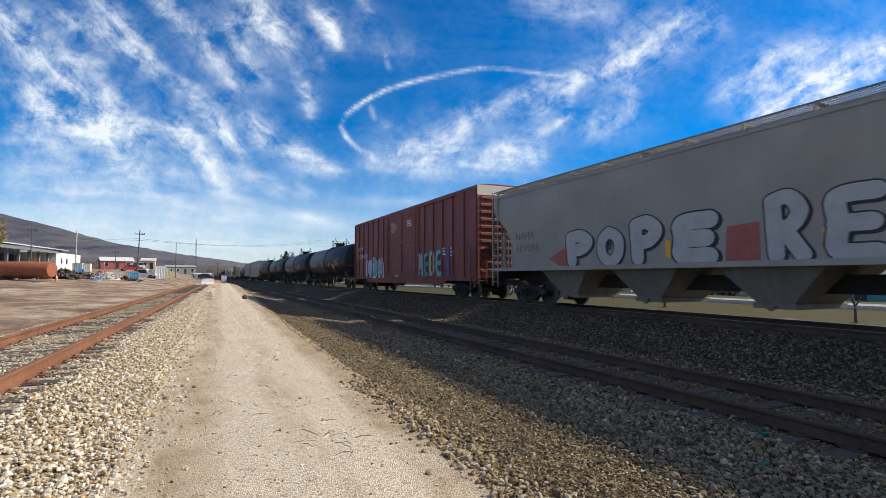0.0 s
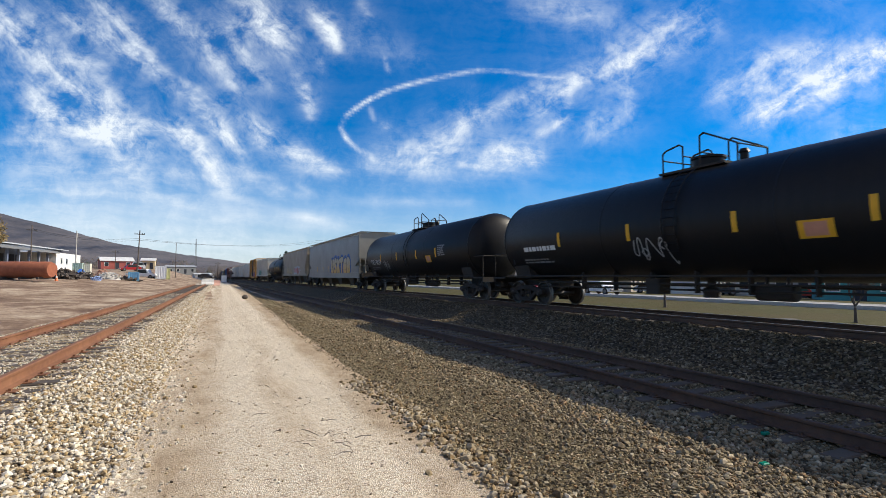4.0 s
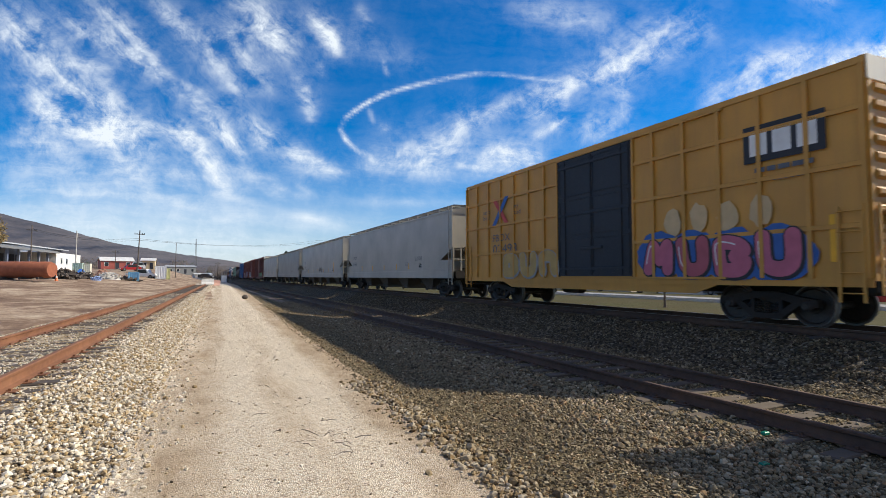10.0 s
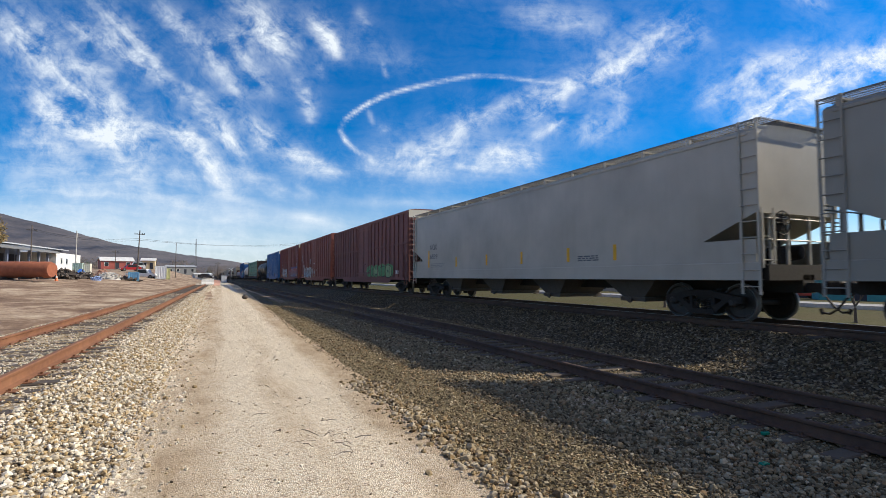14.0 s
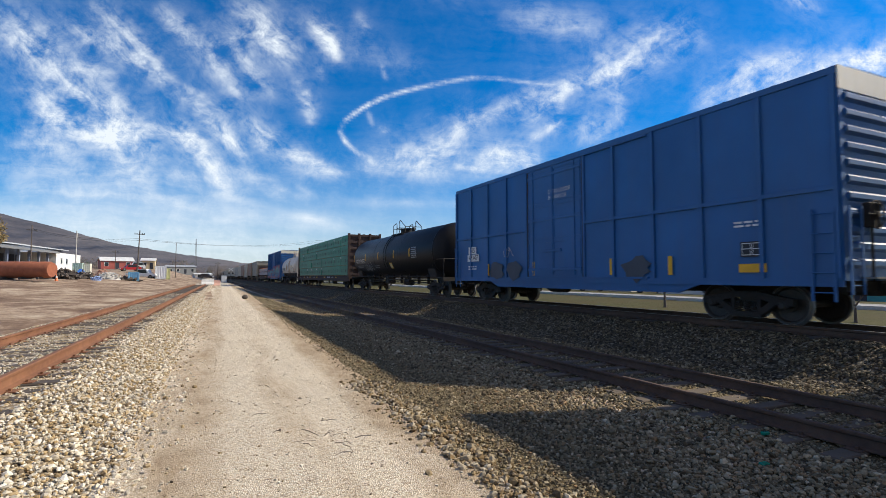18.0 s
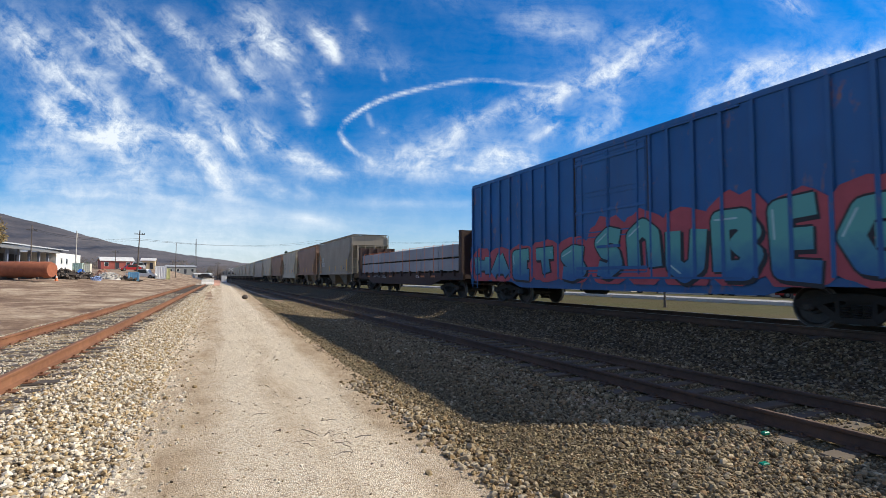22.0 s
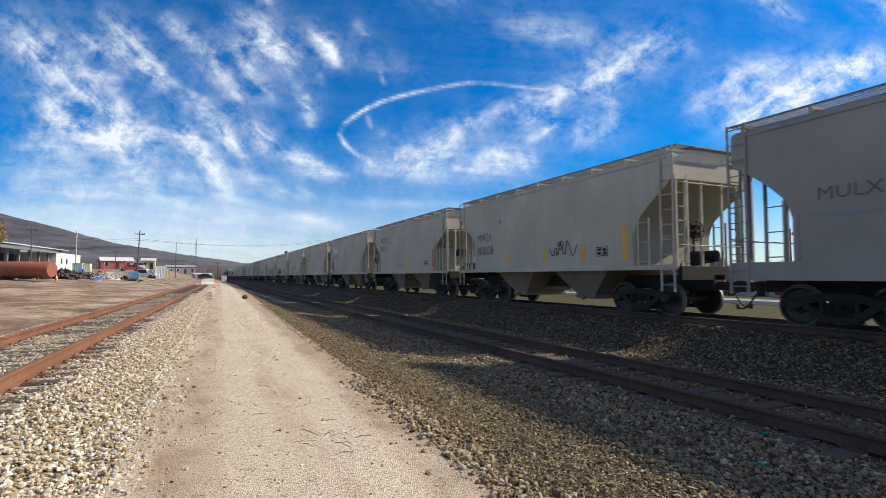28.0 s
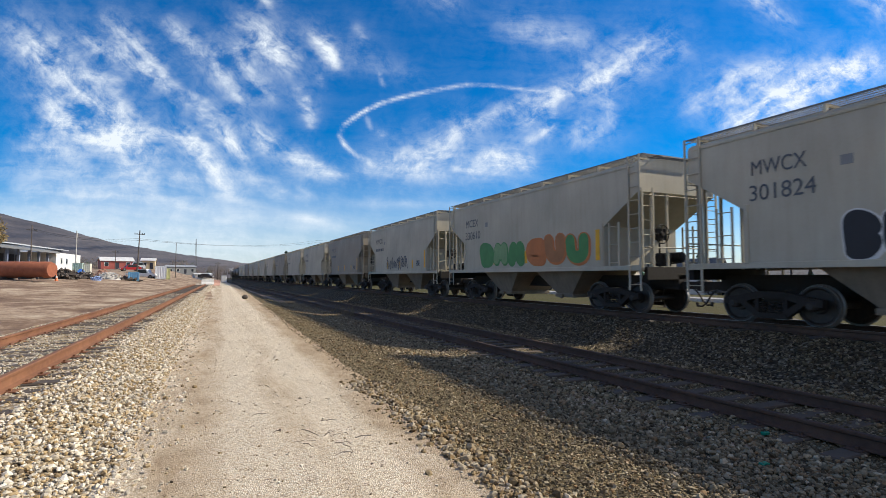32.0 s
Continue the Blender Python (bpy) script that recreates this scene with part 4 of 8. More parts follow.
    # brake pipes and rods slung under the barrel
    for x, z in ((-0.95, 0.90), (-0.85, 0.74), (0.9, 0.82)):
        part("brake_pipe", Solid().bar((x, 2.6, z), (x, L - 2.6, z), 0.028, 6), fm, car)
    for i in range(int((L - 6) / 1.5)):
        part("pipe_hanger", shape("pipe_hanger", lambda: Solid().slab(-0.98, -0.80, -0.03, 0.03, 0.66, 1.25, 0.01)), fm, car).location = (0, 3.2 + i * 1.5, 0)
    part("valve_box", Solid().slab(-1.0, -0.5, L * 0.55, L * 0.55 + 0.5, 0.6, 1.05, 0.03), fm, car)
    # dome fittings
    zt = zc + R
    yc = L * 0.5
    part("manway", Solid().turned([(0, 0.42), (0.30, 0.42), (0.32, 0.47), (0.38, 0.47), (0.42, 0.2), (0.43, 0.001)], (0, yc, zt - 0.08), "z", 20).turned([(0, 0.11), (0.28, 0.11), (0.3, 0.14), (0.4, 0.1)], (0.1, yc - 1.0, zt - 0.06), "z", 12), body_mat, car, smooth=40)
    pf = Solid()
    if platform:
        for x in (-0.62, 0.62):
            pf.box(x - 0.16, x + 0.16, yc - 1.05, yc + 1.05, zt - 0.12, zt - 0.06)
        part("dome_platform", pf, m_galv if belly else m_black, car)
        for a, b in ((yc - 1.3, yc - 0.2), (yc + 0.35, yc + 1.05)):
            for x in (-0.6, 0.6):
                hr = Solid()
                hr.pipe([(x, a, zt - 0.15), (x, a, zt + (0.35 if a < yc else 0.62)), (x, a + 0.12, zt + (0.42 if a < yc else 0.7)), (x, b - 0.12, zt + (0.86 if a < yc else 0.62)), (x, b, zt + (0.8 if a < yc else 0.55)), (x, b, zt - 0.15)], 0.026)
                part("dome_rail", hr, body_mat if belly else m_black, car)
            for y in (a, b):
                part("cross_rail", Solid().bar((-0.6, y, zt + 0.35), (0.6, y, zt + 0.35), 0.02), body_mat if belly else m_black, car)
        # a ladder bent round the barrel
        for k in (-1, 1):
            lad = Solid()
            arc = [(k * math.cos(radians(e)) * (R + 0.07), zc + math.sin(radians(e)) * (R + 0.07)) for e in range(-28, 78, 8)]
            for y in (yc - 0.22, yc + 0.22):
                lad.tube([(x, y, z) for x, z in arc], 0.022)
            for x, z in arc[::1]:
                lad.bar((x, yc - 0.22, z), (x, yc + 0.22, z), 0.014, 5)
            part("side_ladder", lad, body_mat, car)
    running_gear(car, L, 1.85)
    return car


def wrapped_lumber_car(name, label, y0, L, H, wrap_mat, steel):
    """A centre-beam flat car: end bulkheads and stacked packs of lumber in green wrap."""
    car = thing(name, label, "flat car", group="cars of the freight train")
    part("deck", Solid().box(-1.45, 1.45, 0, L, 0.95, 1.12).box(-0.3, 0.3, 0, L, 0.7, 0.95), steel, car)
    for x in (-1.43, 1.35):
        part("side_sill", Solid().slab(x, x + 0.08, 0, L, 0.70, 0.96, 0.01), steel, car)
    for y in (4.6, 7.4, 10.8, 13.6, 17.0, 20.4):
        part("rod_hanger", Solid().bar((-0.7, y, 0.36), (-0.7, y, 0.8), 0.025).bar((-0.7, y + 0.25, 0.36), (-0.7, y + 0.25, 0.8), 0.025), m_black, car)
    part("brake_rod", Solid().bar((-0.7, 3.9, 0.40), (-0.7, 12.2, 0.46), 0.022).bar((-0.7, 12.2, 0.46), (-0.7, L - 4.0, 0.38), 0.022), m_black, car)
    for y in (8.9, 16.2):
        part("brake_cylinder", Solid().turned([(-0.45, 0.05), (-0.42, 0.19), (0.2, 0.21), (0.24, 0.1), (0.6, 0.05)], (-0.6, y, 0.56), "y", 12), m_black, car)
    for y in (0.25, L - 0.25):
        part("bulkhead", Solid().box(-1.4, 1.4, y - 0.02, y + 0.02, 1.12, H), steel, car)
        for x in (-1.4, -0.5, 0.5, 1.4):
            part("bulkhead_post", Solid().slab(x - 0.09, x + 0.09, y - 0.12, y + 0.12, 1.12, H + 0.1), steel, car)
        for i in range(7):
            z = 1.3 + i * (H - 1.4) / 6
            part("bulkhead_rail", Solid().slab(-1.45, 1.45, y - 0.1, y + 0.1, z - 0.09, z + 0.09), steel, car)
    rows, n = 4, 9
    z0, z1 = 1.2, H
    rnd = random.Random(5)
    seg = (L - 1.1) / n
    hh = (z1 - z0) / rows
    for side in (-1, 1):
        for j in range(rows):
            for i in range(n):
                x0, x1 = (side * 0.12, side * (1.40 + rnd.uniform(-0.015, 0.015)))
                p = part("lumber_pack", Solid().slab(min(x0, x1), max(x0, x1), 0.55 + seg * i + 0.006, 0.55 + seg * (i + 1) - 0.006, z0 + hh * j + 0.035, z0 + hh * (j + 1) - 0.005, 0.025), wrap_mat, car)
                p.rotation_euler = (0, 0, rnd.uniform(-0.0015, 0.0015))
    part("centre_beam", Solid().box(-0.1, 0.1, 0.4, L - 0.4, 1.12, H + 0.05), steel, car)
    dn = Solid()
    for j in range(rows):
        for k in range(int(L / 1.3)):
            y = 0.9 + k * 1.3
            dn.box(-1.40, 1.40, y - 0.35, y + 0.35, z0 + hh * j, z0 + hh * j + 0.03)
    part("dunnage", dn, mat("pale_dunnage", plain, (0.30, 0.21, 0.12), 0.9), car, "thin pale wooden bearers between the packs")["kind"] = "stuff"
    ink, faint, tag = mat("dark_print", plain, (0.006, 0.03, 0.028), 0.5), mat("faint_print", plain, (0.008, 0.12, 0.075), 0.5), mat("paper_tag", plain, (0.62, 0.62, 0.60), 0.6)
    for j in range(rows):
        for i in range(n):
            for q in (0.28, 0.74):
                y, z = 0.55 + seg * (i + q) + rnd.uniform(-0.12, 0.12), z0 + hh * (j + 0.5) - 0.03
                c, h = y, 0.115 + rnd.uniform(-0.01, 0.01)
                m = Solid()
                for dy, dz, r in ((0.02, 0.11, 0.055), (-0.06, 0.02, 0.05), (0.06, -0.03, 0.075), (-0.04, -0.09, 0.06)):
                    m.prism([(c + dy + math.cos(a * 0.9) * r, z + dz + math.sin(a * 0.9) * r) for a in range(7)], -1.432, -1.424)
                part("printed_mark", m, ink, car, "dark printed mill mark")
                f = Solid()
                for k in range(3):
                    f.box(-1.430, -1.424, c - 0.85, c - 0.25 - 0.1 * rnd.random(), z - 0.1 + k * 0.09, z - 0.06 + k * 0.09)
                part("printed_lines", f, faint, car)["kind"] = "stuff"
            if rnd.random() < 0.45:
                y, z = 0.55 + seg * (i + 0.9), z0 + hh * (j + 0.78)
                part("paper_tag", Solid().box(-1.434, -1.424, y - 0.11, y + 0.11, z - 0.09, z + 0.09), tag, car, "white stapled paper tag")
    running_gear(car, L, 2.4)
    return car


def bulkhead_flat(name, label, y0, L, H, pack_mat, steel, strap):
    """A bulkhead flat car loaded with two tiers of pale wrapped packs."""
    car = thing(name, label, "flat car", group="cars of the freight train")
    part("deck", Solid().box(-1.45, 1.45, 0, L, 1.0, 1.2).box(-0.3, 0.3, 0, L, 0.7, 1.0).prism([(0.0, 1.3), (L, 1.3), (L, 0.95), (L - 2.6, 0.92), (L - 4.0, 0.62), (4.0, 0.62), (2.6, 0.92), (0.0, 0.95)], -1.46, -1.38).prism([(0.0, 1.3), (L, 1.3), (L, 0.95), (L - 2.6, 0.92), (L - 4.0, 0.62), (4.0, 0.62), (2.6, 0.92), (0.0, 0.95)], 1.38, 1.46), steel, car)
    for y, k in ((0.3, 1), (L - 0.3, -1)):
        part("bulkhead", Solid().box(-1.45, 1.45, y - 0.05, y + 0.05, 1.2, H + 0.58), steel, car)
        for x in (-1.4, -0.7, 0, 0.7, 1.4):
            part("bulkhead_post", Solid().slab(x - 0.07, x + 0.07, y - 0.15, y + 0.15, 1.2, H + 0.58), steel, car)
    n = 7
    seg = (L - 1.4) / n
    sk = Solid()
    for i in range(n):
        for j in range(2):
            z0 = 1.40 + j * (H - 1.38) / 2
            z1 = z0 + (H - 1.38) / 2 - 0.09
            for x0, x1 in ((-1.36, -0.03), (0.03, 1.36)):
                part("sheet_pack", Solid().slab(x0, x1, 0.7 + seg * i + 0.03, 0.7 + seg * (i + 1) - 0.03, z0, z1, 0.03), pack_mat, car)
            for q in (0.2, 0.5, 0.8):
                y = 0.7 + seg * (i + q)
                sk.box(-1.36, 1.36, y - 0.07, y + 0.07, z0 - 0.11 if j else 1.2, z0 - 0.002)
    part("dunnage", sk, mat("dark_dunnage", plain, (0.10, 0.08, 0.06), 0.9), car)["kind"] = "stuff"
    for i in range(n * 2):
        y = 0.7 + (L - 1.4) * (i + 0.5) / (n * 2)
        part("strap", shape(f"strap/{H:.2f}", lambda: Solid().box(-1.375, -1.365, -0.022, 0.022, 1.2, H + 0.02).box(-1.375, 1.375, -0.035, 0.035, H + 0.015, H + 0.025).box(1.365, 1.375, -0.035, 0.035, 1.2, H + 0.02)), strap, car).location = (0, y, 0)
    st = Solid()
    for i in range(12):
        y = 0.9 + (L - 1.8) * i / 11
        for k in (-1, 1):
            st.box(k * 1.5 - 0.05, k * 1.5 + 0.05, y - 0.07, y + 0.07, 1.12, 1.44)
    part("stake_pocket", st, steel, car)
    running_gear(car, L, 2.3)
    return car


# ---- the train, front to back: leading end in metres ahead of the camera at 0 s ----
TRAIN = []
STRETCH = {}     # marks along a car's side are drawn out by this factor,
SHIFT = {}       # or moved back by this much



def add_car(car, y0):
    car.location = (MAIN_X, y0, MAIN_Z)
    TRAIN.append((car, y0))
    STRETCH[car.name] = 1.13
    SHIFT[car.name] = 0.0
    return car


def hop(lead, rear, H, mat_, bays, label, kind="smooth", small=False, trim=None, cut="slope", base=1.05, chute=None):
    return add_car(covered_hopper("covered_hopper", label, lead, rear - lead, H, mat_, bays, kind, trim, small, cut, base, chute), lead)


grey = paint("pale_grey_car_paint", (0.33, 0.31, 0.265), (0.22, 0.18, 0.14), 0.28, 0.5)
grey2 = paint("light_grey_car_paint", (0.43, 0.405, 0.35), (0.24, 0.20, 0.16), 0.18, 0.5)
blue_grey = paint("blue_grey_car_paint", (0.275, 0.268, 0.240), (0.22, 0.19, 0.16), 0.22, 0.5)
white = paint("chalky_white_car_paint", (0.50, 0.475, 0.42), (0.25, 0.22, 0.18), 0.15, 0.5)
beige = paint("dusty_beige_car_paint", (0.34, 0.305, 0.245), (0.20, 0.14, 0.09), 0.45, 0.65)
brown = paint("brown_car_paint", (0.34, 0.21, 0.145), (0.12, 0.08, 0.055), 0.6, 0.65)
cement = paint("cement_dusted_grey_paint", (0.52, 0.485, 0.385), (0.28, 0.20, 0.13), 0.42, 0.65)
red = paint("oxide_red_car_paint", (0.24, 0.062, 0.046), (0.09, 0.05, 0.04), 0.5, 0.6)
red2 = paint("brick_red_car_paint", (0.27, 0.073, 0.053), (0.11, 0.06, 0.045), 0.5, 0.6)
maroon = paint("faded_maroon_car_paint", (0.22, 0.085, 0.075), (0.09, 0.06, 0.05), 0.6, 0.7)
yellow = paint("ochre_yellow_car_paint", (0.60, 0.30, 0.045), (0.25, 0.14, 0.06), 0.4, 0.5)
blue = paint("deep_blue_car_paint", (0.012, 0.115, 0.33), (0.10, 0.10, 0.11), 0.28, 0.5)
blue2 = paint("bright_blue_car_paint", (0.010, 0.11, 0.32), (0.10, 0.09, 0.10), 0.35, 0.5, spots=0.25, spot_color=(0.30, 0.13, 0.06))
navy = paint("dark_door_paint", (0.012, 0.018, 0.028), (0.05, 0.045, 0.04), 0.4, 0.6)
tank_black = paint("satin_black_tank_paint", (0.010, 0.010, 0.011), (0.035, 0.03, 0.027), 0.35, 0.42)
tank_black.node_tree.nodes["Principled BSDF"].inputs["Specular IOR Level"].default_value = 0.22
tank_white = paint("stained_white_tank_paint", (0.78, 0.71, 0.60), (0.42, 0.28, 0.16), 0.3, 0.5, spots=0.55, spot_color=(0.46, 0.25, 0.12), spot_scale=0.9)
tar = paint("tar_coating", (0.03, 0.03, 0.035), (0.10, 0.08, 0.07), 0.4, 0.6)
green_wrap = paint("green_lumber_wrap", (0.002, 0.205, 0.118), (0.004, 0.11, 0.075), 0.2, 0.45)
pack_grey = paint("pale_pack_wrap", (0.30, 0.31, 0.35), (0.20, 0.19, 0.19), 0.35, 0.5)
rust_deck = paint("rust_red_deck", (0.060, 0.032, 0.026), (0.035, 0.026, 0.022), 0.5, 0.75)
orange_strap = plain("orange_strap", (0.70, 0.22, 0.08), 0.5)
cream = paint("cream_end_paint", (0.78, 0.72, 0.58), (0.40, 0.32, 0.22), 0.3, 0.5)

# this leading hopper never comes into view; added for the shadow it throws
hop(-21.2, -1.5, 4.65, grey, 4, "pale grey covered hopper car", cut="round", base=1.36, chute=m_chute_pale)
car_a = hop(-0.5, 19.2, 4.74, grey, 4, "pale grey covered hopper with large graffiti along its side", cut="round", base=1.36, chute=m_chute_pale)
car_b = add_car(boxcar("boxcar", "oxide red high boxcar with ribbed sides and graffiti", 20.7, 20.9, 5.42, red, None, 9.8, 5.4, cream, 1.2), 20.7)
tank_spans = [(43.7, 62.3), (63.3, 82.6), (83.6, 102.5), (103.5, 122.3)]
tanks = [add_car(tank_car("tank_car", "long black tank car with white stencils", a, b - a, 1.61, tank_black), a) for a, b in tank_spans]
car_d = hop(123.1, 144.8, 4.74, blue_grey, 4, "blue-grey covered hopper with yellow graffiti", base=1.02)
car_e = hop(145.8, 166.7, 4.68, beige, 4, "stained beige covered hopper with graffiti along its sill", cut="round", base=1.24)
tank_f = add_car(tank_car("tank_car", "black tank car with white stencils", 168.5, 18.2, 1.61, tank_black), 168.5)
car_g = hop(187.6, 210.4, 4.72, white, 4, "white ribbed covered hopper with green graffiti", "ribbed", base=1.20)
car_h = add_car(boxcar("boxcar", "ochre yellow boxcar with a dark blue door", 213.3, 16.4, 5.43, yellow, navy, 7.67, 3.35, cream, 1.0, (2.1, 3.3, 4.4)), 213.3)
car_i = hop(231.0, 251.7, 4.74, grey2, 4, "light grey covered hopper car")
car_j = hop(253.2, 274.6, 4.74, grey2, 4, "light grey covered hopper with a small tag")
car_k = hop(276.1, 297.4, 4.74, blue_grey, 4, "blue-grey covered hopper with an orange sill stripe")
car_l = hop(298.5, 319.6, 4.74, grey2, 4, "light grey covered hopper with yellow reflector strips")
car_m = add_car(boxcar("boxcar", "faded maroon boxcar with bare outside posts", 320.6, 19.6, 5.28, maroon, None, 9.6, 3.4, cream, 0.85, (3.2,)), 320.6)
car_n = add_car(boxcar("boxcar", "oxide red boxcar with white scrawled graffiti", 341.7, 17.6, 5.42, red2, None, 8.4, 2.9, None, 1.0), 341.7)
car_o = add_car(boxcar("boxcar", "brick red boxcar with a red and blue graffiti piece", 360.7, 17.5, 5.42, red2, None, 7.8, 3.3, cream, 1.1), 360.7)
car_r = add_car(boxcar("boxcar", "deep blue boxcar with ribbed sides", 380.2, 17.0, 5.40, blue, None, 9.2, 3.1, cream, 1.5, (2.9,)), 380.2)
tank_s = add_car(tank_car("tank_car", "black tank car with white stencils and yellow strips", 398.9, 18.3, 1.59, tank_black), 398.9)
car_t = add_car(wrapped_lumber_car("flat_car", "centre-beam flat car stacked with green wrapped lumber", 418.2, 26.1, 4.80, green_wrap, rust_deck), 418.2)
tank_u = add_car(tank_car("tank_car", "stained white tank car with a dark belly", 445.3, 14.9, 1.55, tank_white, tar), 445.2)
car_v = add_car(boxcar("boxcar", "bright blue boxcar with red and cyan graffiti", 461.1, 17.6, 5.40, blue2, None, 8.7, 3.1, cream, 0.8), 461.1)
car_w = add_car(bulkhead_flat("flat_car", "bulkhead flat car with strapped grey packs", 479.8, 18.5, 2.82, pack_grey, rust_deck, orange_strap), 479.8)
SMALL = [(499.8, 513.5, beige, "dusty beige"), (515.0, 527.6, brown, "brown rust-stained"), (528.7, 541.2, cement, "cement-dusted grey"), (542.7, 556.1, brown, "brown dusty"),
         (557.1, 570.8, cement, "cement-dusted grey")]
BIG = (571.8, 590.6)
smalls = [hop(a, b, 4.68, m, 2, f"{w} two-bay covered hopper car", "smooth", True, None, "round", e, m_chute_dusty) for (a, b, m, w), e in zip(SMALL, (1.32, 1.32, 0.95, 1.25, 1.32))]
car_bb = hop(*BIG, 4.70, grey, 3, "pale grey covered hopper with black stencils", cut="round", base=1.05)
pos = 592.0
TINT = [cement, cement, cement, cement, cement, cement, cement, cement, beige, cement, cement, beige, cement, cement, cement, cement, beige, cement, cement]
for i, m in enumerate(TINT):
    smalls.append(hop(pos, pos + 12.7, 4.67, m, 2, "cement-dusted two-bay covered hopper car" if m is cement else "dusty beige two-bay covered hopper car", "smooth", True, None, "round" if i in (0, 2) else "steep", 1.32, m_chute_dusty))
    pos += 14.06
for i in range(3):
    add_car(tank_car("tank_car", "long black tank car far down the train", pos, 18.8, 1.61, tank_black), pos)
    pos += 19.8
for car, k in ((car_a, 1.145), (car_b, 1.112), (car_d, 1.090), (car_e, 1.100), (car_g, 1.129), (car_h, 1.141), (car_i, 1.107), (car_j, 1.189), (car_k, 1.054), (car_l, 1.099), (car_m, 1.181), (car_n, 1.205), (car_o, 1.094), (car_r, 1.075), (car_t, 1.158), (car_v, 1.119), (car_w, 1.114), (tank_f, 1.160), (tank_s, 1.177), (tank_u, 1.075), (car_bb, 1.133)):
    STRETCH[car.name] = k
for car, k in zip(tanks + smalls, (1.177, 1.160, 1.166, 1.177, 1.171, 1.096, 1.116, 1.145, 1.191)):
    STRETCH[car.name] = k
for car, c in ((car_b, 2.1), (car_d, 1.76), (car_e, 1.94), (car_g, 2.1), (car_h, 0.2), (car_i, 1.85), (car_j, 1.9), (car_k, 1.1), (car_l, 1.2), (car_m, 0.5), (car_n, 2.2), (car_o, 0.2), (car_r, 0.9),
               (car_t, 1.8), (car_v, 1.0), (car_w, 2.1), (tank_f, 2.2), (tank_s, 1.9), (tank_u, 0.9), (tanks[0], 2.0), (tanks[1], 1.8), (tanks[2], 1.8), (tanks[3], 1.8)):
    STRETCH[car.name], SHIFT[car.name] = 1.0, c


# ---- paint on the cars: stencils, reflectors, graffiti ----
def flat(key, color, rough=0.6, vary=0.12):
    return mat("mark_" + key, plain, color, rough, 0.0, vary, 2.5)


YEL, BLK, WHT, DRK = flat("yellow", (0.80, 0.42, 0.02)), flat("black", (0.02, 0.02, 0.025)), flat("white", (0.72, 0.72, 0.70)), flat("grey_ink", (0.10, 0.11, 0.13))
FADED = flat("faded_ink", (0.27, 0.27, 0.27))
SILVER = flat("silver_grey", (0.43, 0.43, 0.42))
PINK, CYAN, TEAL, RED_, BLUE_ = flat("pink", (0.50, 0.13, 0.20)), flat("cyan", (0.12, 0.36, 0.42)), flat("teal", (0.03, 0.26, 0.22)), flat("red", (0.50, 0.06, 0.05)), flat("blue", (0.03, 0.11, 0.36))
TAN, ORANGE_, LAV, GREEN_, SKYB, BROWN_ = flat("tan", (0.52, 0.35, 0.15)), flat("orange", (0.55, 0.18, 0.05)), flat("lavender", (0.36, 0.32, 0.36)), flat("green", (0.08, 0.26, 0.08)), flat("sky", (0.34, 0.46, 0.54)), flat("brown", (0.22, 0.12, 0.06))
PURPLE, DKRED = flat("purple", (0.16, 0.12, 0.34)), flat("dull_red", (0.36, 0.10, 0.08))
SIDE = {}


def side_x(car, z, lift=0.0):
    """The x of the car's near side at a height, a little proud of the paint."""
    kind, a, b = SIDE[car.name]
    if kind == "round":
        return -math.sqrt(max(0.1, a * a - (z - b) ** 2)) - 0.012 - lift
    return -a - 0.004 - lift


def on_side(car, name, polys, material, lift=0.0, label=""):
    """Flat paint: outlines of (y, z) laid on the near side; tall ones follow a barrel's curve."""
    s = Solid()
    k, c = STRETCH[car.name], SHIFT[car.name]
    for i, p in enumerate(polys):
        s.add([(side_x(car, z, lift + 0.00002 * i), max(0.08, y * k + c), z) for y, z in p], [tuple(range(len(p)))])
    me = bpy.data.meshes.new(name)
    me.from_pydata(s.v, [], s.f)
    ob = part(name, me, material, car, label)
    return ob


def strip(car, y0, y1, z0, z1, material=None, name="reflector_strip"):
    if SIDE[car.name][0] == "round":
        n = 4
        polys = [[(y0, z0 + (z1 - z0) * i / n), (y1, z0 + (z1 - z0) * i / n), (y1, z0 + (z1 - z0) * (i + 1) / n), (y0, z0 + (z1 - z0) * (i + 1) / n)] for i in range(n)]
    else:
        polys = [[(y0, z0), (y1, z0), (y1, z1), (y0, z1)]]
    return on_side(car, name, polys, material or YEL, 0.002)


def strips(car, z0, z1, *ys):
    for y in ys:
        strip(car, y - 0.07, y + 0.07, z0, z1)


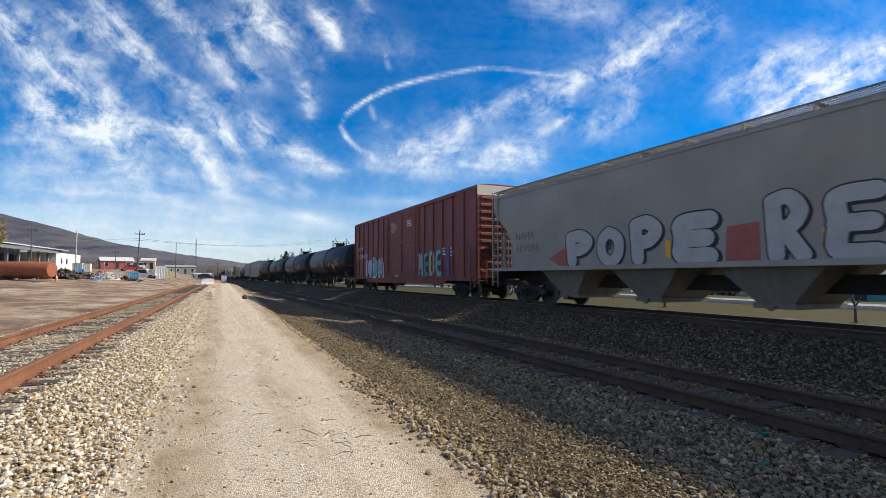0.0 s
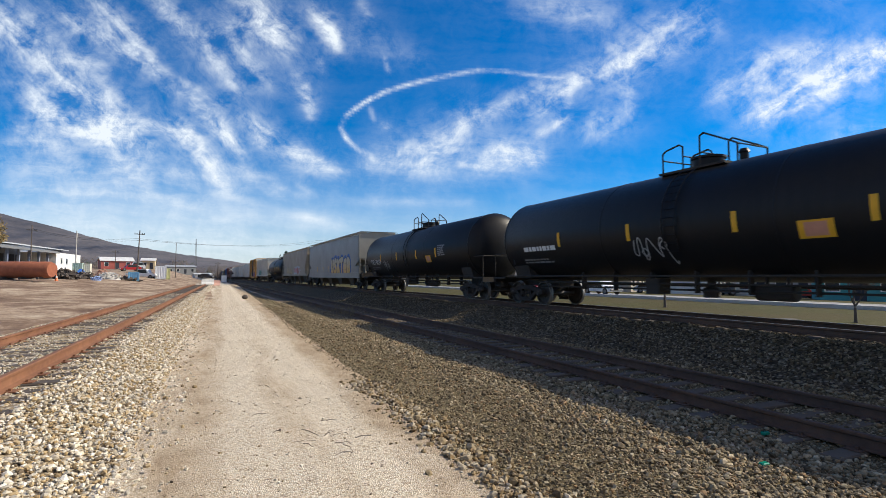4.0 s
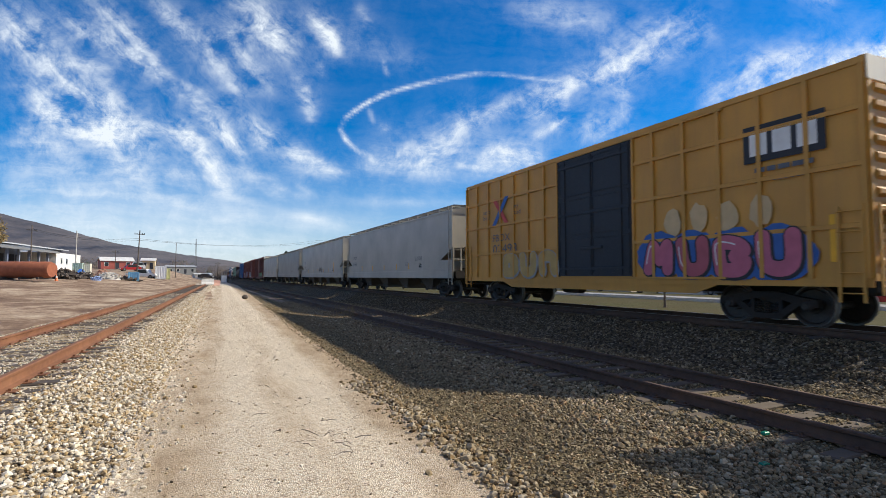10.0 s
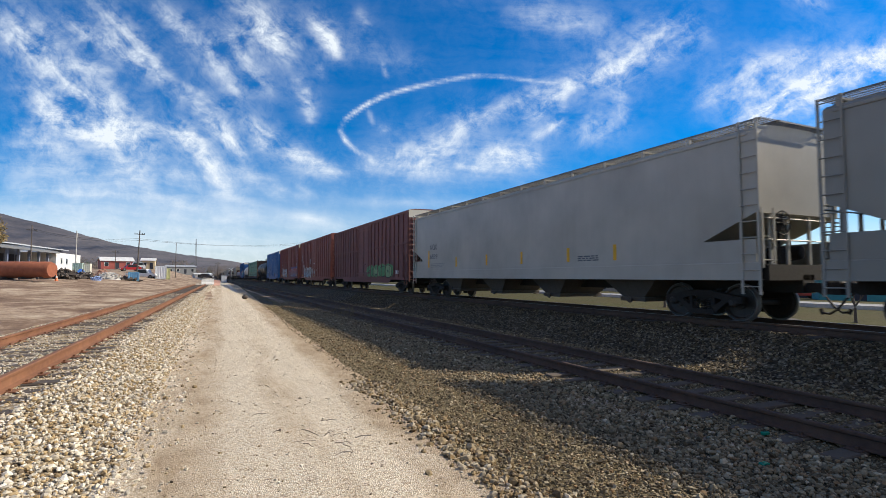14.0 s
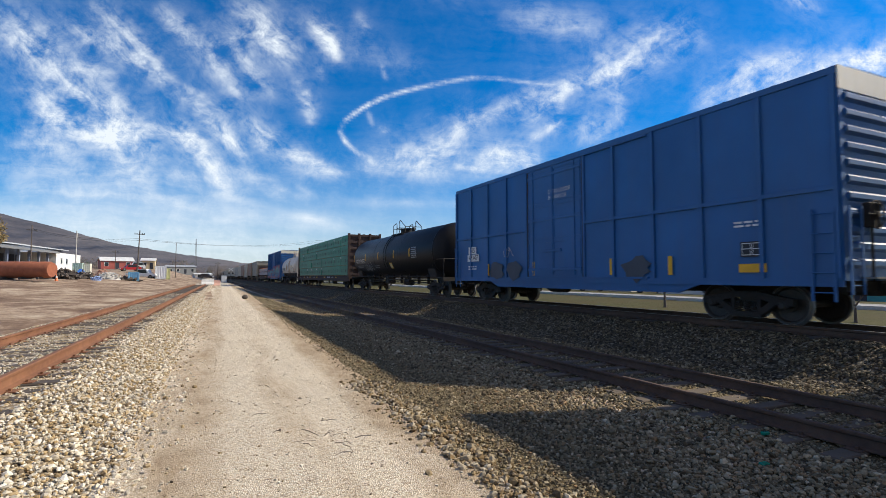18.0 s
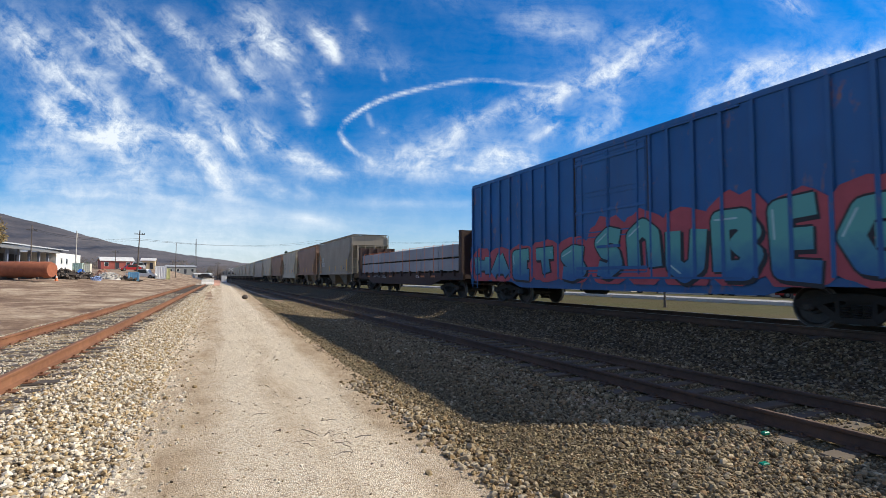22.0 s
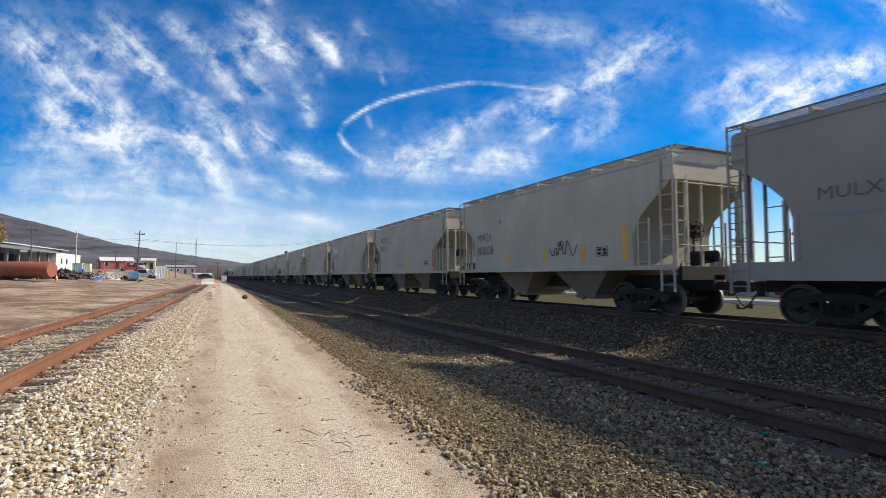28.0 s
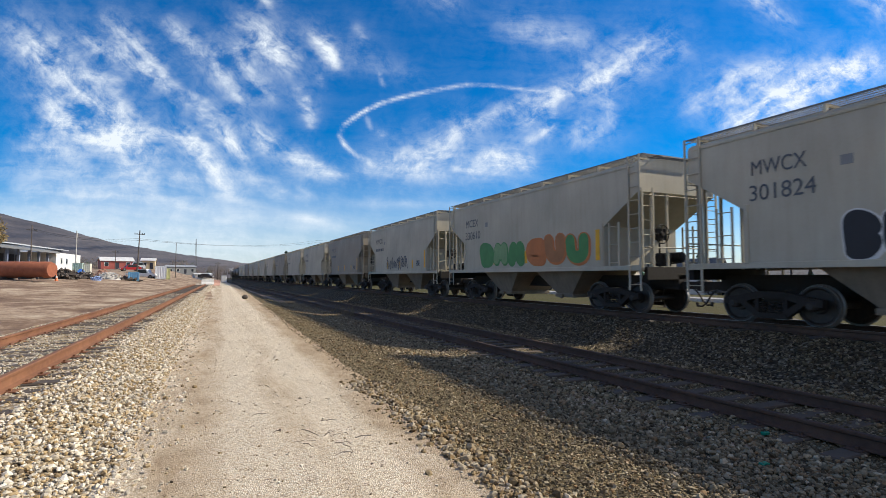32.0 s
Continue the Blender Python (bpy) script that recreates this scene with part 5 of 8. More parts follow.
def words(car, text, y0, y1, z0, z1, material=None, lift=0.003, bold=0.0, name="stencil", shear=0.0):
    """Letters that fill a box on the side, from y0 (towards the rear) to y1."""
    cu = bpy.data.curves.new("stencil", "FONT")
    cu.body, cu.size, cu.offset, cu.shear, cu.fill_mode, cu.resolution_u = text, 1.0, bold, shear, "FRONT", 4
    tmp = bpy.data.objects.new("stencil", cu)
    me = bpy.data.meshes.new_from_object(tmp)
    bpy.data.objects.remove(tmp)
    bpy.data.curves.remove(cu)
    co = np.empty(len(me.vertices) * 3)
    me.vertices.foreach_get("co", co)
    co = co.reshape(-1, 3)
    lo, hi = co.min(0), co.max(0)
    k = (co - lo) / np.maximum(hi - lo, 1e-6)
    y = (y0 + (y1 - y0) * k[:, 0]) * STRETCH[car.name] + SHIFT[car.name]
    z = z0 + (z1 - z0) * k[:, 1]
    x = np.array([side_x(car, b, lift) for b in z])
    me.vertices.foreach_set("co", np.stack((x, y, z), -1).ravel())
    me.materials.clear()
    me.update()
    return part(name, me, material or DRK, car)


def bars(car, y0, y1, z0, z1, material=None, rows=3, seed=1):
    """Lines of small stencilling that cannot be read."""
    rnd = random.Random(seed + y0)
    polys = []
    a, b = max(y0, y1), min(y0, y1)
    h = (z1 - z0) / rows
    for r in range(rows):
        y = a
        end = b + (a - b) * rnd.uniform(0, 0.2)
        while y > end + 0.05:
            w = min(y - end, rnd.uniform(0.10, 0.35))
            polys.append([(y, z0 + h * r + h * 0.2), (y - w, z0 + h * r + h * 0.2), (y - w, z0 + h * r + h * 0.75), (y, z0 + h * r + h * 0.75)])
            y -= w + 0.05
    ob = on_side(car, "stencil_lines", polys, material or FADED, 0.003)
    ob["kind"] = "stuff"
    return ob


def panel(car, y0, y1, z0, z1):
    """A black data panel with pale ruled squares."""
    strip(car, y0, y1, z0, z1, BLK, "data_panel")
    a, b = max(y0, y1), min(y0, y1)
    w, h = a - b, z1 - z0
    polys = []
    for k in (0, 1):
        l, r = a - w * (0.06 + 0.47 * k), a - w * (0.47 + 0.47 * k)
        for z in (z0 + h * 0.1, z0 + h * 0.5, z0 + h * 0.86):
            polys.append([(l, z), (r, z), (r, z + h * 0.05), (l, z + h * 0.05)])
        for y in (l, r + 0.015):
            polys.append([(y, z0 + h * 0.1), (y - 0.015, z0 + h * 0.1), (y - 0.015, z0 + h * 0.9), (y, z0 + h * 0.9)])
    on_side(car, "panel_lines", polys, WHT, 0.005)["kind"] = "stuff"


def placard(car, y0, y1, z0, z1, edge=None, face=None):
    strip(car, y0, y1, z0, z1, edge or YEL, "placard")
    a, b = max(y0, y1), min(y0, y1)
    strip(car, a - (a - b) * 0.18, b + (a - b) * 0.18, z0 + (z1 - z0) * 0.12, z1 - (z1 - z0) * 0.12, face or flat("placard_face", (0.60, 0.28, 0.18)), "placard_face").location.x = -0.003


def capsule(p, q, r, n=7):
    d = math.atan2(q[1] - p[1], q[0] - p[0])
    pts = [(p[0] + r * math.cos(d + math.pi / 2 + math.pi * i / n), p[1] + r * math.sin(d + math.pi / 2 + math.pi * i / n)) for i in range(n + 1)]
    return pts + [(q[0] + r * math.cos(d - math.pi / 2 + math.pi * i / n), q[1] + r * math.sin(d - math.pi / 2 + math.pi * i / n)) for i in range(n + 1)]


def blob(cy, cz, ry, rz, rnd, n=18, wob=0.18):
    return [(cy + ry * math.cos(2 * math.pi * i / n) * (1 + rnd.uniform(-wob, wob)), cz + rz * math.sin(2 * math.pi * i / n) * (1 + rnd.uniform(-wob, wob))) for i in range(n)]


def flowing(pts, n=4):
    """A smooth line through the points."""
    q = [pts[0]] + list(pts) + [pts[-1]]
    out = []
    for a, b, c, d in zip(q, q[1:], q[2:], q[3:]):
        for i in range(n):
            t = i / n
            out.append(tuple(0.5 * (2 * b[k] + (c[k] - a[k]) * t + (2 * a[k] - 5 * b[k] + 4 * c[k] - d[k]) * t * t + (3 * b[k] - a[k] - 3 * c[k] + d[k]) * t ** 3) for k in (0, 1)))
    return out + [tuple(pts[-1])]


def ribbon(line, r, round_ends=True):
    """A stroke of even breadth, as polygons: a strip for each reach and a round joint at each bend."""
    polys = []
    for a, b in zip(line, line[1:]):
        d = math.hypot(b[0] - a[0], b[1] - a[1]) or 1.0
        nx, nz = -(b[1] - a[1]) / d * r, (b[0] - a[0]) / d * r
        polys.append([(a[0] + nx, a[1] + nz), (a[0] - nx, a[1] - nz), (b[0] - nx, b[1] - nz), (b[0] + nx, b[1] + nz)])
    for p in line if round_ends else line[1:-1]:
        polys.append([(p[0] + r * math.cos(math.pi * i / 6), p[1] + r * math.sin(math.pi * i / 6)) for i in range(12)])
    return polys


def tag_scrawl(car, y0, y1, z0, z1, material, seed, r=0.018):
    """A thin scrawl of spray paint."""
    rnd = random.Random(seed)
    a, b = max(y0, y1), min(y0, y1)
    n = max(5, int((a - b) / 0.16))
    pts = []
    for i in range(n + 1):
        y = a + (b - a) * (i + rnd.uniform(-0.6, 0.6)) / n
        z = z0 + (z1 - z0) * (rnd.uniform(0.0, 0.35) if i % 2 else rnd.uniform(0.55, 1.0))
        pts.append((y, z))
    # linked loops and hooks
    polys = []
    k = 0
    while k < len(pts) - 2:
        m = k + rnd.choice((3, 4, 5))
        line = [pts[k]]
        for p in pts[k + 1:m]:
            line += [(p[0] + (a - b) / n * rnd.uniform(0.3, 0.9), p[1] + (z1 - z0) * rnd.uniform(-0.2, 0.2)), p]
        polys += ribbon(flowing([(y, min(max(z, z0), z1)) for y, z in line], 4), r)
        k = m - 1
    for _ in range(n // 3):
        y, z = rnd.uniform(b, a), rnd.uniform(z0, z1 - 0.1)
        q = (z1 - z0) * 0.16
        polys += ribbon(flowing([(y, z), (y - q, z + q), (y, z + 2 * q), (y + q, z + q), (y, z)], 4), r)
    return on_side(car, "spray_tag", polys, material, 0.004, "thin scrawled spray-paint tag")


# letter shapes as strokes in a unit box, across (towards the front) and up
STROKES = {"P": [[(0.15, 0.0), (0.15, 0.95)], [(0.15, 0.95), (0.6, 1.0), (0.9, 0.75), (0.6, 0.48), (0.2, 0.45)]],
           "O": [[(0.5, 1.0), (0.1, 0.75), (0.1, 0.25), (0.5, 0.0), (0.9, 0.25), (0.9, 0.75), (0.5, 1.0)]],
           "E": [[(0.9, 1.0), (0.15, 0.95), (0.15, 0.5), (0.15, 0.05), (0.9, 0.0)], [(0.15, 0.5), (0.8, 0.5)]],
           "R": [[(0.15, 0.0), (0.15, 0.95)], [(0.15, 0.95), (0.6, 1.0), (0.9, 0.75), (0.6, 0.5), (0.3, 0.48)], [(0.4, 0.48), (0.9, 0.0)]],
           "S": [[(0.9, 0.9), (0.5, 1.0), (0.12, 0.78), (0.35, 0.55), (0.75, 0.45), (0.88, 0.2), (0.5, 0.0), (0.1, 0.1)]],
           "K": [[(0.15, 0.0), (0.15, 1.0)], [(0.9, 1.0), (0.25, 0.45)], [(0.4, 0.55), (0.9, 0.0)]],
           "T": [[(0.05, 0.95), (0.95, 1.0)], [(0.5, 0.95), (0.5, 0.0)]],
           "H": [[(0.15, 0.0), (0.1, 1.0)], [(0.85, 0.0), (0.9, 1.0)], [(0.15, 0.5), (0.85, 0.5)]],
           "A": [[(0.05, 0.0), (0.45, 1.0)], [(0.45, 1.0), (0.95, 0.0)], [(0.25, 0.35), (0.75, 0.35)]],
           # shapes that are no letters
           "1": [[(0.15, 0.1), (0.12, 0.8), (0.5, 1.0), (0.85, 0.8), (0.9, 0.1)]],
           "2": [[(0.1, 0.95), (0.15, 0.2), (0.5, 0.0), (0.85, 0.2), (0.9, 0.95)]],
           "3": [[(0.9, 0.95), (0.3, 0.9), (0.1, 0.5), (0.35, 0.1), (0.9, 0.05)], [(0.45, 0.5), (0.9, 0.5)]],
           "4": [[(0.1, 0.05), (0.2, 0.95), (0.5, 0.4), (0.8, 0.95), (0.9, 0.05)]],
           "5": [[(0.15, 0.0), (0.1, 0.95), (0.65, 0.95), (0.9, 0.7), (0.6, 0.5), (0.9, 0.3), (0.65, 0.02), (0.15, 0.02)]]}


def faded(key, top, foot, z0, z1):
    """Spray paint that fades from one colour at z1 to another at z0."""
    def make(name):
        m, nt, b = node_mat(name)
        v = coords(nt)
        sep = nt.nodes.new("ShaderNodeSeparateXYZ")
        nt.links.new(v, sep.inputs[0])
        k = mathn(nt, "ADD", mathn(nt, "DIVIDE", mathn(nt, "SUBTRACT", sep.outputs[2], z0), z1 - z0), mathn(nt, "MULTIPLY", mathn(nt, "SUBTRACT", noise_at(nt, v, 2.2, 4, 0.6), 0.5), 0.7))
        nt.links.new(ramp(nt, k, [(0.15, foot), (0.85, top)]), b.inputs["Base Color"])
        b.inputs["Roughness"].default_value = 0.55
        return m
    return mat("mark_" + key, make)


def piece(car, y0, y1, z0, z1, letters, fills, outline, seed, cloud=None, shine=None, thick=0.2, spots=None, gap=1.0, sharp=False):
    """A graffiti piece: a cloud of colour, swollen rounded shapes with an outline, and highlights. A number gives shapes that spell nothing."""
    rnd = random.Random(seed)
    text = letters if isinstance(letters, str) else "".join(rnd.choice("12345") for _ in range(letters))
    a, b = max(y0, y1), min(y0, y1)
    w = (a - b) / len(text)
    h = z1 - z0
    lift = 0.004
    if cloud:
        for i in range(len(text)):
            p = blob(a - w * (i + 0.5), (z0 + z1) / 2 + rnd.uniform(-0.04, 0.08) * h, w * 0.72, h * 0.62, rnd, 26, 0.09)
            on_side(car, "graffiti_cloud", [[(y, max(z, z0 - 0.05)) for y, z in p]], cloud, lift + 0.0006 * i, "sprayed colour behind the graffiti")
        lift += 0.0006 * len(text) + 0.001
    r = min(w, h) * thick
    ink = max(0.030, r * 0.20)
    for i, ch in enumerate(text):
        if ch == " ":
            continue
        left, wide = a - w * i - r * 0.8, w * gap - r * 1.6
        lean, dz, grow = rnd.uniform(-0.10, 0.10), rnd.uniform(-0.04, 0.06) * h, rnd.uniform(0.94, 1.06)
        lines = []
        for st in STROKES[ch]:
            pts = [(left - wide * (u + lean * (v - 0.5) + rnd.uniform(-0.03, 0.03)), max(z0 + r, z0 + r + dz) + (h * grow - 2 * r - abs(dz)) * v) for u, v in st]
            lines.append(pts if sharp else flowing(pts))
        for l in lines:
            on_side(car, "graffiti_shadow", ribbon([(y - ink * 1.3, z - ink * 1.1) for y, z in l], r + ink, not sharp), outline, lift)
            on_side(car, "graffiti_outline", ribbon(l, r + ink, not sharp), outline, lift + 0.0012)
        for k, l in enumerate(lines):
            on_side(car, "graffiti_letter", ribbon(l, r, not sharp), fills[i % len(fills)], lift + 0.0024 + 0.0005 * k, "swollen spray-painted letter shape" if k == 0 else "")
        if shine:
            l = lines[0]
            m = max(2, len(l) // 3)
            on_side(car, "graffiti_highlight", ribbon([(y + r * 0.55, z + r * 0.1) for y, z in l[1:1 + m]], r * 0.10), shine, lift + 0.0050)
        lift += 0.0003
    if spots:
        for _ in range(len(text) * 3):
            y, z = rnd.uniform(b, a), rnd.choice((z1 + rnd.uniform(-0.1, 0.12) * h, z0 + rnd.uniform(0, 0.2) * h))
            on_side(car, "graffiti_spot", [blob(y, z, h * 0.05, h * 0.05, rnd, 10, 0.1)], spots, lift + 0.010)


for car, y0 in TRAIN:
    n = car.name.split(".")[0]
    SIDE[car.name] = ("flat", 1.585 if n == "covered_hopper" else 1.545 if n == "boxcar" else 1.455, 0)
for t in tanks + [tank_f]:
    SIDE[t.name] = ("round", 1.61, 2.57)
SIDE[tank_s.name], SIDE[tank_u.name] = ("round", 1.59, 2.55), ("round", 1.55, 2.51)
SIDE[car_w.name] = ("flat", 1.465, 0)
SIDE[car_g.name] = ("flat", 1.595, 0)


# pale hopper with the big block letters
words(car_a, "NAHX", 15.54, 14.49, 2.55, 2.83)
words(car_a, "101095", 15.48, 14.23, 2.07, 2.34)
bars(car_a, 15.4, 14.4, 1.68, 1.96)
on_side(car_a, "graffiti_cloud", [[(13.7, 1.75), (12.3, 2.35), (12.2, 1.38), (12.9, 1.35)]], DKRED, 0.003, "dull red sprayed patch")
for ch, a, b, lo, hi in (("P", 12.93, 11.6, 1.4, 2.62), ("O", 11.5, 10.5, 1.4, 2.7), ("P", 10.35, 9.2, 1.42, 2.8), ("E", 9.04, 7.75, 1.4, 2.85), ("R", 6.86, 5.92, 1.4, 2.98), ("E", 5.78, 4.76, 1.4, 3.02)):
    piece(car_a, a, b, lo, hi, ch, [SILVER], BLK, ord(ch), None, None, 0.17)
on_side(car_a, "graffiti_cloud", [[(7.65, 1.4), (6.9, 1.4), (6.9, 2.35), (7.6, 2.3)]], DKRED, 0.003, "dull red sprayed patch")
tag_scrawl(car_a, 11.2, 10.75, 1.8, 2.35, BLK, 3, 0.02)
strips(car_a, 1.6, 2.08, 12.9, 9.1, 5.7, 2.6)

# oxide red boxcar
words(car_b, "SM W", 17.6, 16.2, 3.08, 3.4, WHT)
words(car_b, "60 80 01", 17.6, 15.0, 2.5, 2.82, WHT)
words(car_b, "IMPORTANT\nCLOSE THIS DOOR\nBEFORE CLOSING\nMAIN DOOR", 9.5, 8.3, 4.0, 4.6, WHT, 0.08)
piece(car_b, 15.6, 11.2, 1.05, 2.4, 3, [SKYB, CYAN, LAV], WHT, 11, None, None, 0.16)
piece(car_b, 5.0, 1.7, 1.05, 2.6, 4, [LAV, TEAL, TAN, CYAN, BLUE_], BLK, 12, None, WHT, 0.16)
strip(car_b, 1.05, 0.8, 1.15, 2.65, BLUE_, "graffiti_letter")
for a, b, lo, hi in ((6.8, 5.9, 4.15, 4.6), (1.65, 1.15, 2.2, 2.66), (0.62, 0.3, 2.1, 2.64)):
    bars(car_b, a, b, lo, hi, WHT, 3)
for y in (8.6, 4.15, 2.1):
    strip(car_b, y + 0.25, y - 0.25, 1.1, 1.24)

# black tank cars
words(tanks[0], "KLRX 30853", 14.5, 12.3, 2.11, 2.46, WHT)
words(tanks[1], "SHQX 70772", 15.3, 12.9, 1.85, 2.2, WHT)
for t, base in ((tanks[0], 12.1), (tanks[1], 13.2), (tanks[2], 12.4), (tanks[3], 12.5)):
    bars(t, base + 2.4, base + 0.5, 1.6, 1.8, FADED, 2)
    strips(t, 2.15, 2.65, base, base - 3.25, base - 6.6, base - 9.4)
    placard(t, base - 8.0, base - 8.7, 1.9, 2.28)
    bars(t, base - 9.7, base - 10.6, 2.2, 2.8, FADED, 6)
tag_scrawl(tanks[0], 11.6, 7.2, 1.45, 2.0, SILVER, 21)
tag_scrawl(tanks[0], 4.6, 3.3, 1.35, 2.1, SILVER, 22)
tag_scrawl(tanks[1], 12.6, 7.6, 1.6, 2.2, WHT, 23, 0.024)
tag_scrawl(tanks[2], 9.0, 7.6, 1.5, 2.2, SILVER, 24)
bars(tanks[2], 14.6, 12.6, 2.0, 2.3, WHT, 1)
words(tanks[3], "TAEX 30157", 14.8, 12.6, 1.95, 2.3, WHT)
tag_scrawl(tanks[3], 12.0, 11.0, 1.5, 2.2, SILVER, 25)

# blue-grey hopper with swollen tan letters
words(car_d, "RVRX", 17.8, 17.0, 2.77, 3.02, FADED)
words(car_d, "581384", 17.8, 16.6, 2.25, 2.54, FADED)
piece(car_d, 8.4, 1.2, 1.20, 2.85, "2SKT35", [faded("tan_fade", (0.46, 0.40, 0.27), (0.62, 0.36, 0.06), 1.2, 2.7)], BLK, 31, BLUE_, None, 0.20)
strips(car_d, 1.62, 2.12, 15.0, 12.1, 9.7, 1.6)

# stained beige hopper
words(car_e, "WFRX", 17.2, 16.2, 2.95, 3.24)
words(car_e, "893763", 17.0, 15.5, 2.42, 2.72)
piece(car_e, 14.5, 9.8, 1.40, 2.55, 4, [faded("pale_tan", (0.36, 0.31, 0.21), (0.46, 0.33, 0.14), 1.4, 2.5)], BROWN_, 41, None, None, 0.13, sharp=True)
piece(car_e, 7.9, 3.6, 1.40, 2.35, 4, [DKRED, PINK, DKRED], flat("chalk", (0.5, 0.46, 0.42)), 42, SKYB, BLK, 0.17, BLK, sharp=True)
strips(car_e, 1.63, 2.1, 17.4, 5.8, 3.4)
panel(car_e, 3.2, 2.7, 1.74, 2.01)

# tank car
words(tank_f, "MTZX 250057", 14.9, 12.2, 1.8, 2.14, WHT)
strips(tank_f, 2.3, 2.82, 12.6, 9.75, 6.3, 3.5)
strip(tank_f, 1.15, 1.0, 2.05, 3.0)
placard(tank_f, 8.0, 7.1, 1.6, 1.92, YEL, flat("mustard", (0.60, 0.40, 0.03)))
bars(tank_f, 2.2, 1.3, 2.2, 2.86, FADED, 7)

# white ribbed hopper
words(car_g, "44171", 18.2, 16.7, 1.8, 2.1)
bars(car_g, 18.2, 16.7, 2.31, 2.59, DRK, 1)
piece(car_g, 15.1, 9.6, 1.5, 2.34, 5, [faded("green_fade", (0.42, 0.42, 0.24), (0.03, 0.33, 0.26), 1.5, 2.3)], BLK, 51, flat("thin_green", (0.10, 0.36, 0.28)), None, 0.13, sharp=True)
tag_scrawl(car_g, 8.7, 7.9, 1.55, 2.15, BLK, 52)
tag_scrawl(car_g, 9.7, 9.2, 1.8, 2.2, BLK, 53)
strips(car_g, 1.45, 1.9, 9.0, 6.4, 3.9)
bars(car_g, 7.3, 6.8, 1.48, 1.85)
bars(car_g, 5.5, 5.0, 1.48, 1.7)

# ochre boxcar
strip(car_h, 2.25, 0.5, 3.7, 4.55, BLK, "brand_panel")
for k in range(3):
    strip(car_h, 2.1 - 0.52 * k, 1.7 - 0.52 * k, 3.85, 4.4, WHT, "brand_block").location.x = -0.004
bars(car_h, 2.0, 0.6, 3.42, 3.62, DRK, 1)
bars(car_h, 1.6, 0.9, 3.2, 3.38, DRK, 1)
piece(car_h, 5.3, 1.0, 1.08, 2.15, 4, [PINK, flat("rose", (0.42, 0.10, 0.13)), PINK], BLK, 61, BLUE_, WHT, 0.16)
for k in range(4):
    on_side(car_h, "paint_out_patch", [blob(4.3 - k * 0.8, 2.55 + 0.05 * (k % 2), 0.26, 0.38, random.Random(k), 14, 0.16)], flat("scrubbed_white", (0.58, 0.42, 0.22)), 0.002)
strip(car_h, 0.5, 0.38, 1.4, 2.35)
for p, m in (([(13.75, 4.45), (13.45, 4.45), (12.4, 3.3), (12.7, 3.3)], RED_), ([(12.4, 4.45), (12.7, 4.45), (13.75, 3.3), (13.45, 3.3)], BLUE_)):
    on_side(car_h, "cross_mark", [p], m, 0.004 if m is RED_ else 0.007)
words(car_h, "next\nload", 14.55, 13.95, 3.6, 4.0)
words(car_h, "any\nroad", 12.15, 11.55, 3.62, 4.0)
words(car_h, "FBOX", 13.7, 12.35, 2.6, 2.9)
words(car_h, "02493", 13.7, 11.85, 2.08, 2.46)
piece(car_h, 12.9, 9.2, 1.08, 2.05, 3, [flat("thin_grey", (0.45, 0.30, 0.10))], flat("grey_line", (0.30, 0.29, 0.27)), 62, None, None, 0.2)

# plain light grey hoppers
words(car_i, "DUPX", 16.9, 15.9, 2.46, 2.73)
words(car_i, "10865", 17.0, 16.0, 1.95, 2.25)
words(car_i, "PLASTIC GRANULES", 3.3, 2.2, 2.04, 2.27)
strips(car_i, 1.55, 1.9, 14.4, 11.7, 9.0, 6.5, 4.3)
panel(car_i, 2.7, 2.3, 1.6, 1.85)
bars(car_i, 4.9, 4.3, 1.74, 1.99)
strip(car_j, 17.5, 16.4, 2.48, 2.89, flat("dull_white", (0.50, 0.49, 0.47)), "number_ground")
words(car_j, "DUPX", 17.4, 16.5, 2.54, 2.83, BLK, 0.006)
words(car_j, "21993", 17.3, 16.4, 2.04, 2.31)
bars(car_j, 17.3, 16.2, 1.55, 1.8)
tag_scrawl(car_j, 16.0, 14.9, 1.72, 2.02, BLK, 72, 0.02)
tag_scrawl(car_j, 8.6, 7.0, 1.55, 2.16, BLK, 71, 0.03)
strips(car_j, 1.55, 1.9, 14.7, 11.9, 9.3, 6.35, 4.0)
strip(car_j, 2.0, 1.85, 1.55, 2.47)
panel(car_j, 2.4, 2.0, 1.6, 1.9)
bars(car_j, 3.6, 2.6, 1.47, 1.55)
strip(car_k, 1.7, 0.65, 1.24, 1.38, flat("orange_stripe", (0.62, 0.24, 0.06)), "sill_stripe")
strip(car_k, 4.6, 4.0, 1.24, 1.36, flat("orange_stripe", (0.62, 0.24, 0.06)), "sill_stripe")
panel(car_k, 5.4, 5.0, 1.75, 1.93)
bars(car_k, 1.9, 1.5, 1.91, 2.09)
words(car_l, "NCIX", 17.4, 16.5, 2.55, 2.85)
words(car_l, "6839", 17.4, 16.45, 2.05, 2.31)
strip(car_l, 17.66, 17.5, 1.6, 2.5)
strips(car_l, 1.6, 2.08, 14.2, 11.2, 8.45, 5.6, 3.4)
bars(car_l, 17.3, 15.5, 1.58, 1.83)
bars(car_l, 5.1, 4.1, 1.6, 1.8, DRK)

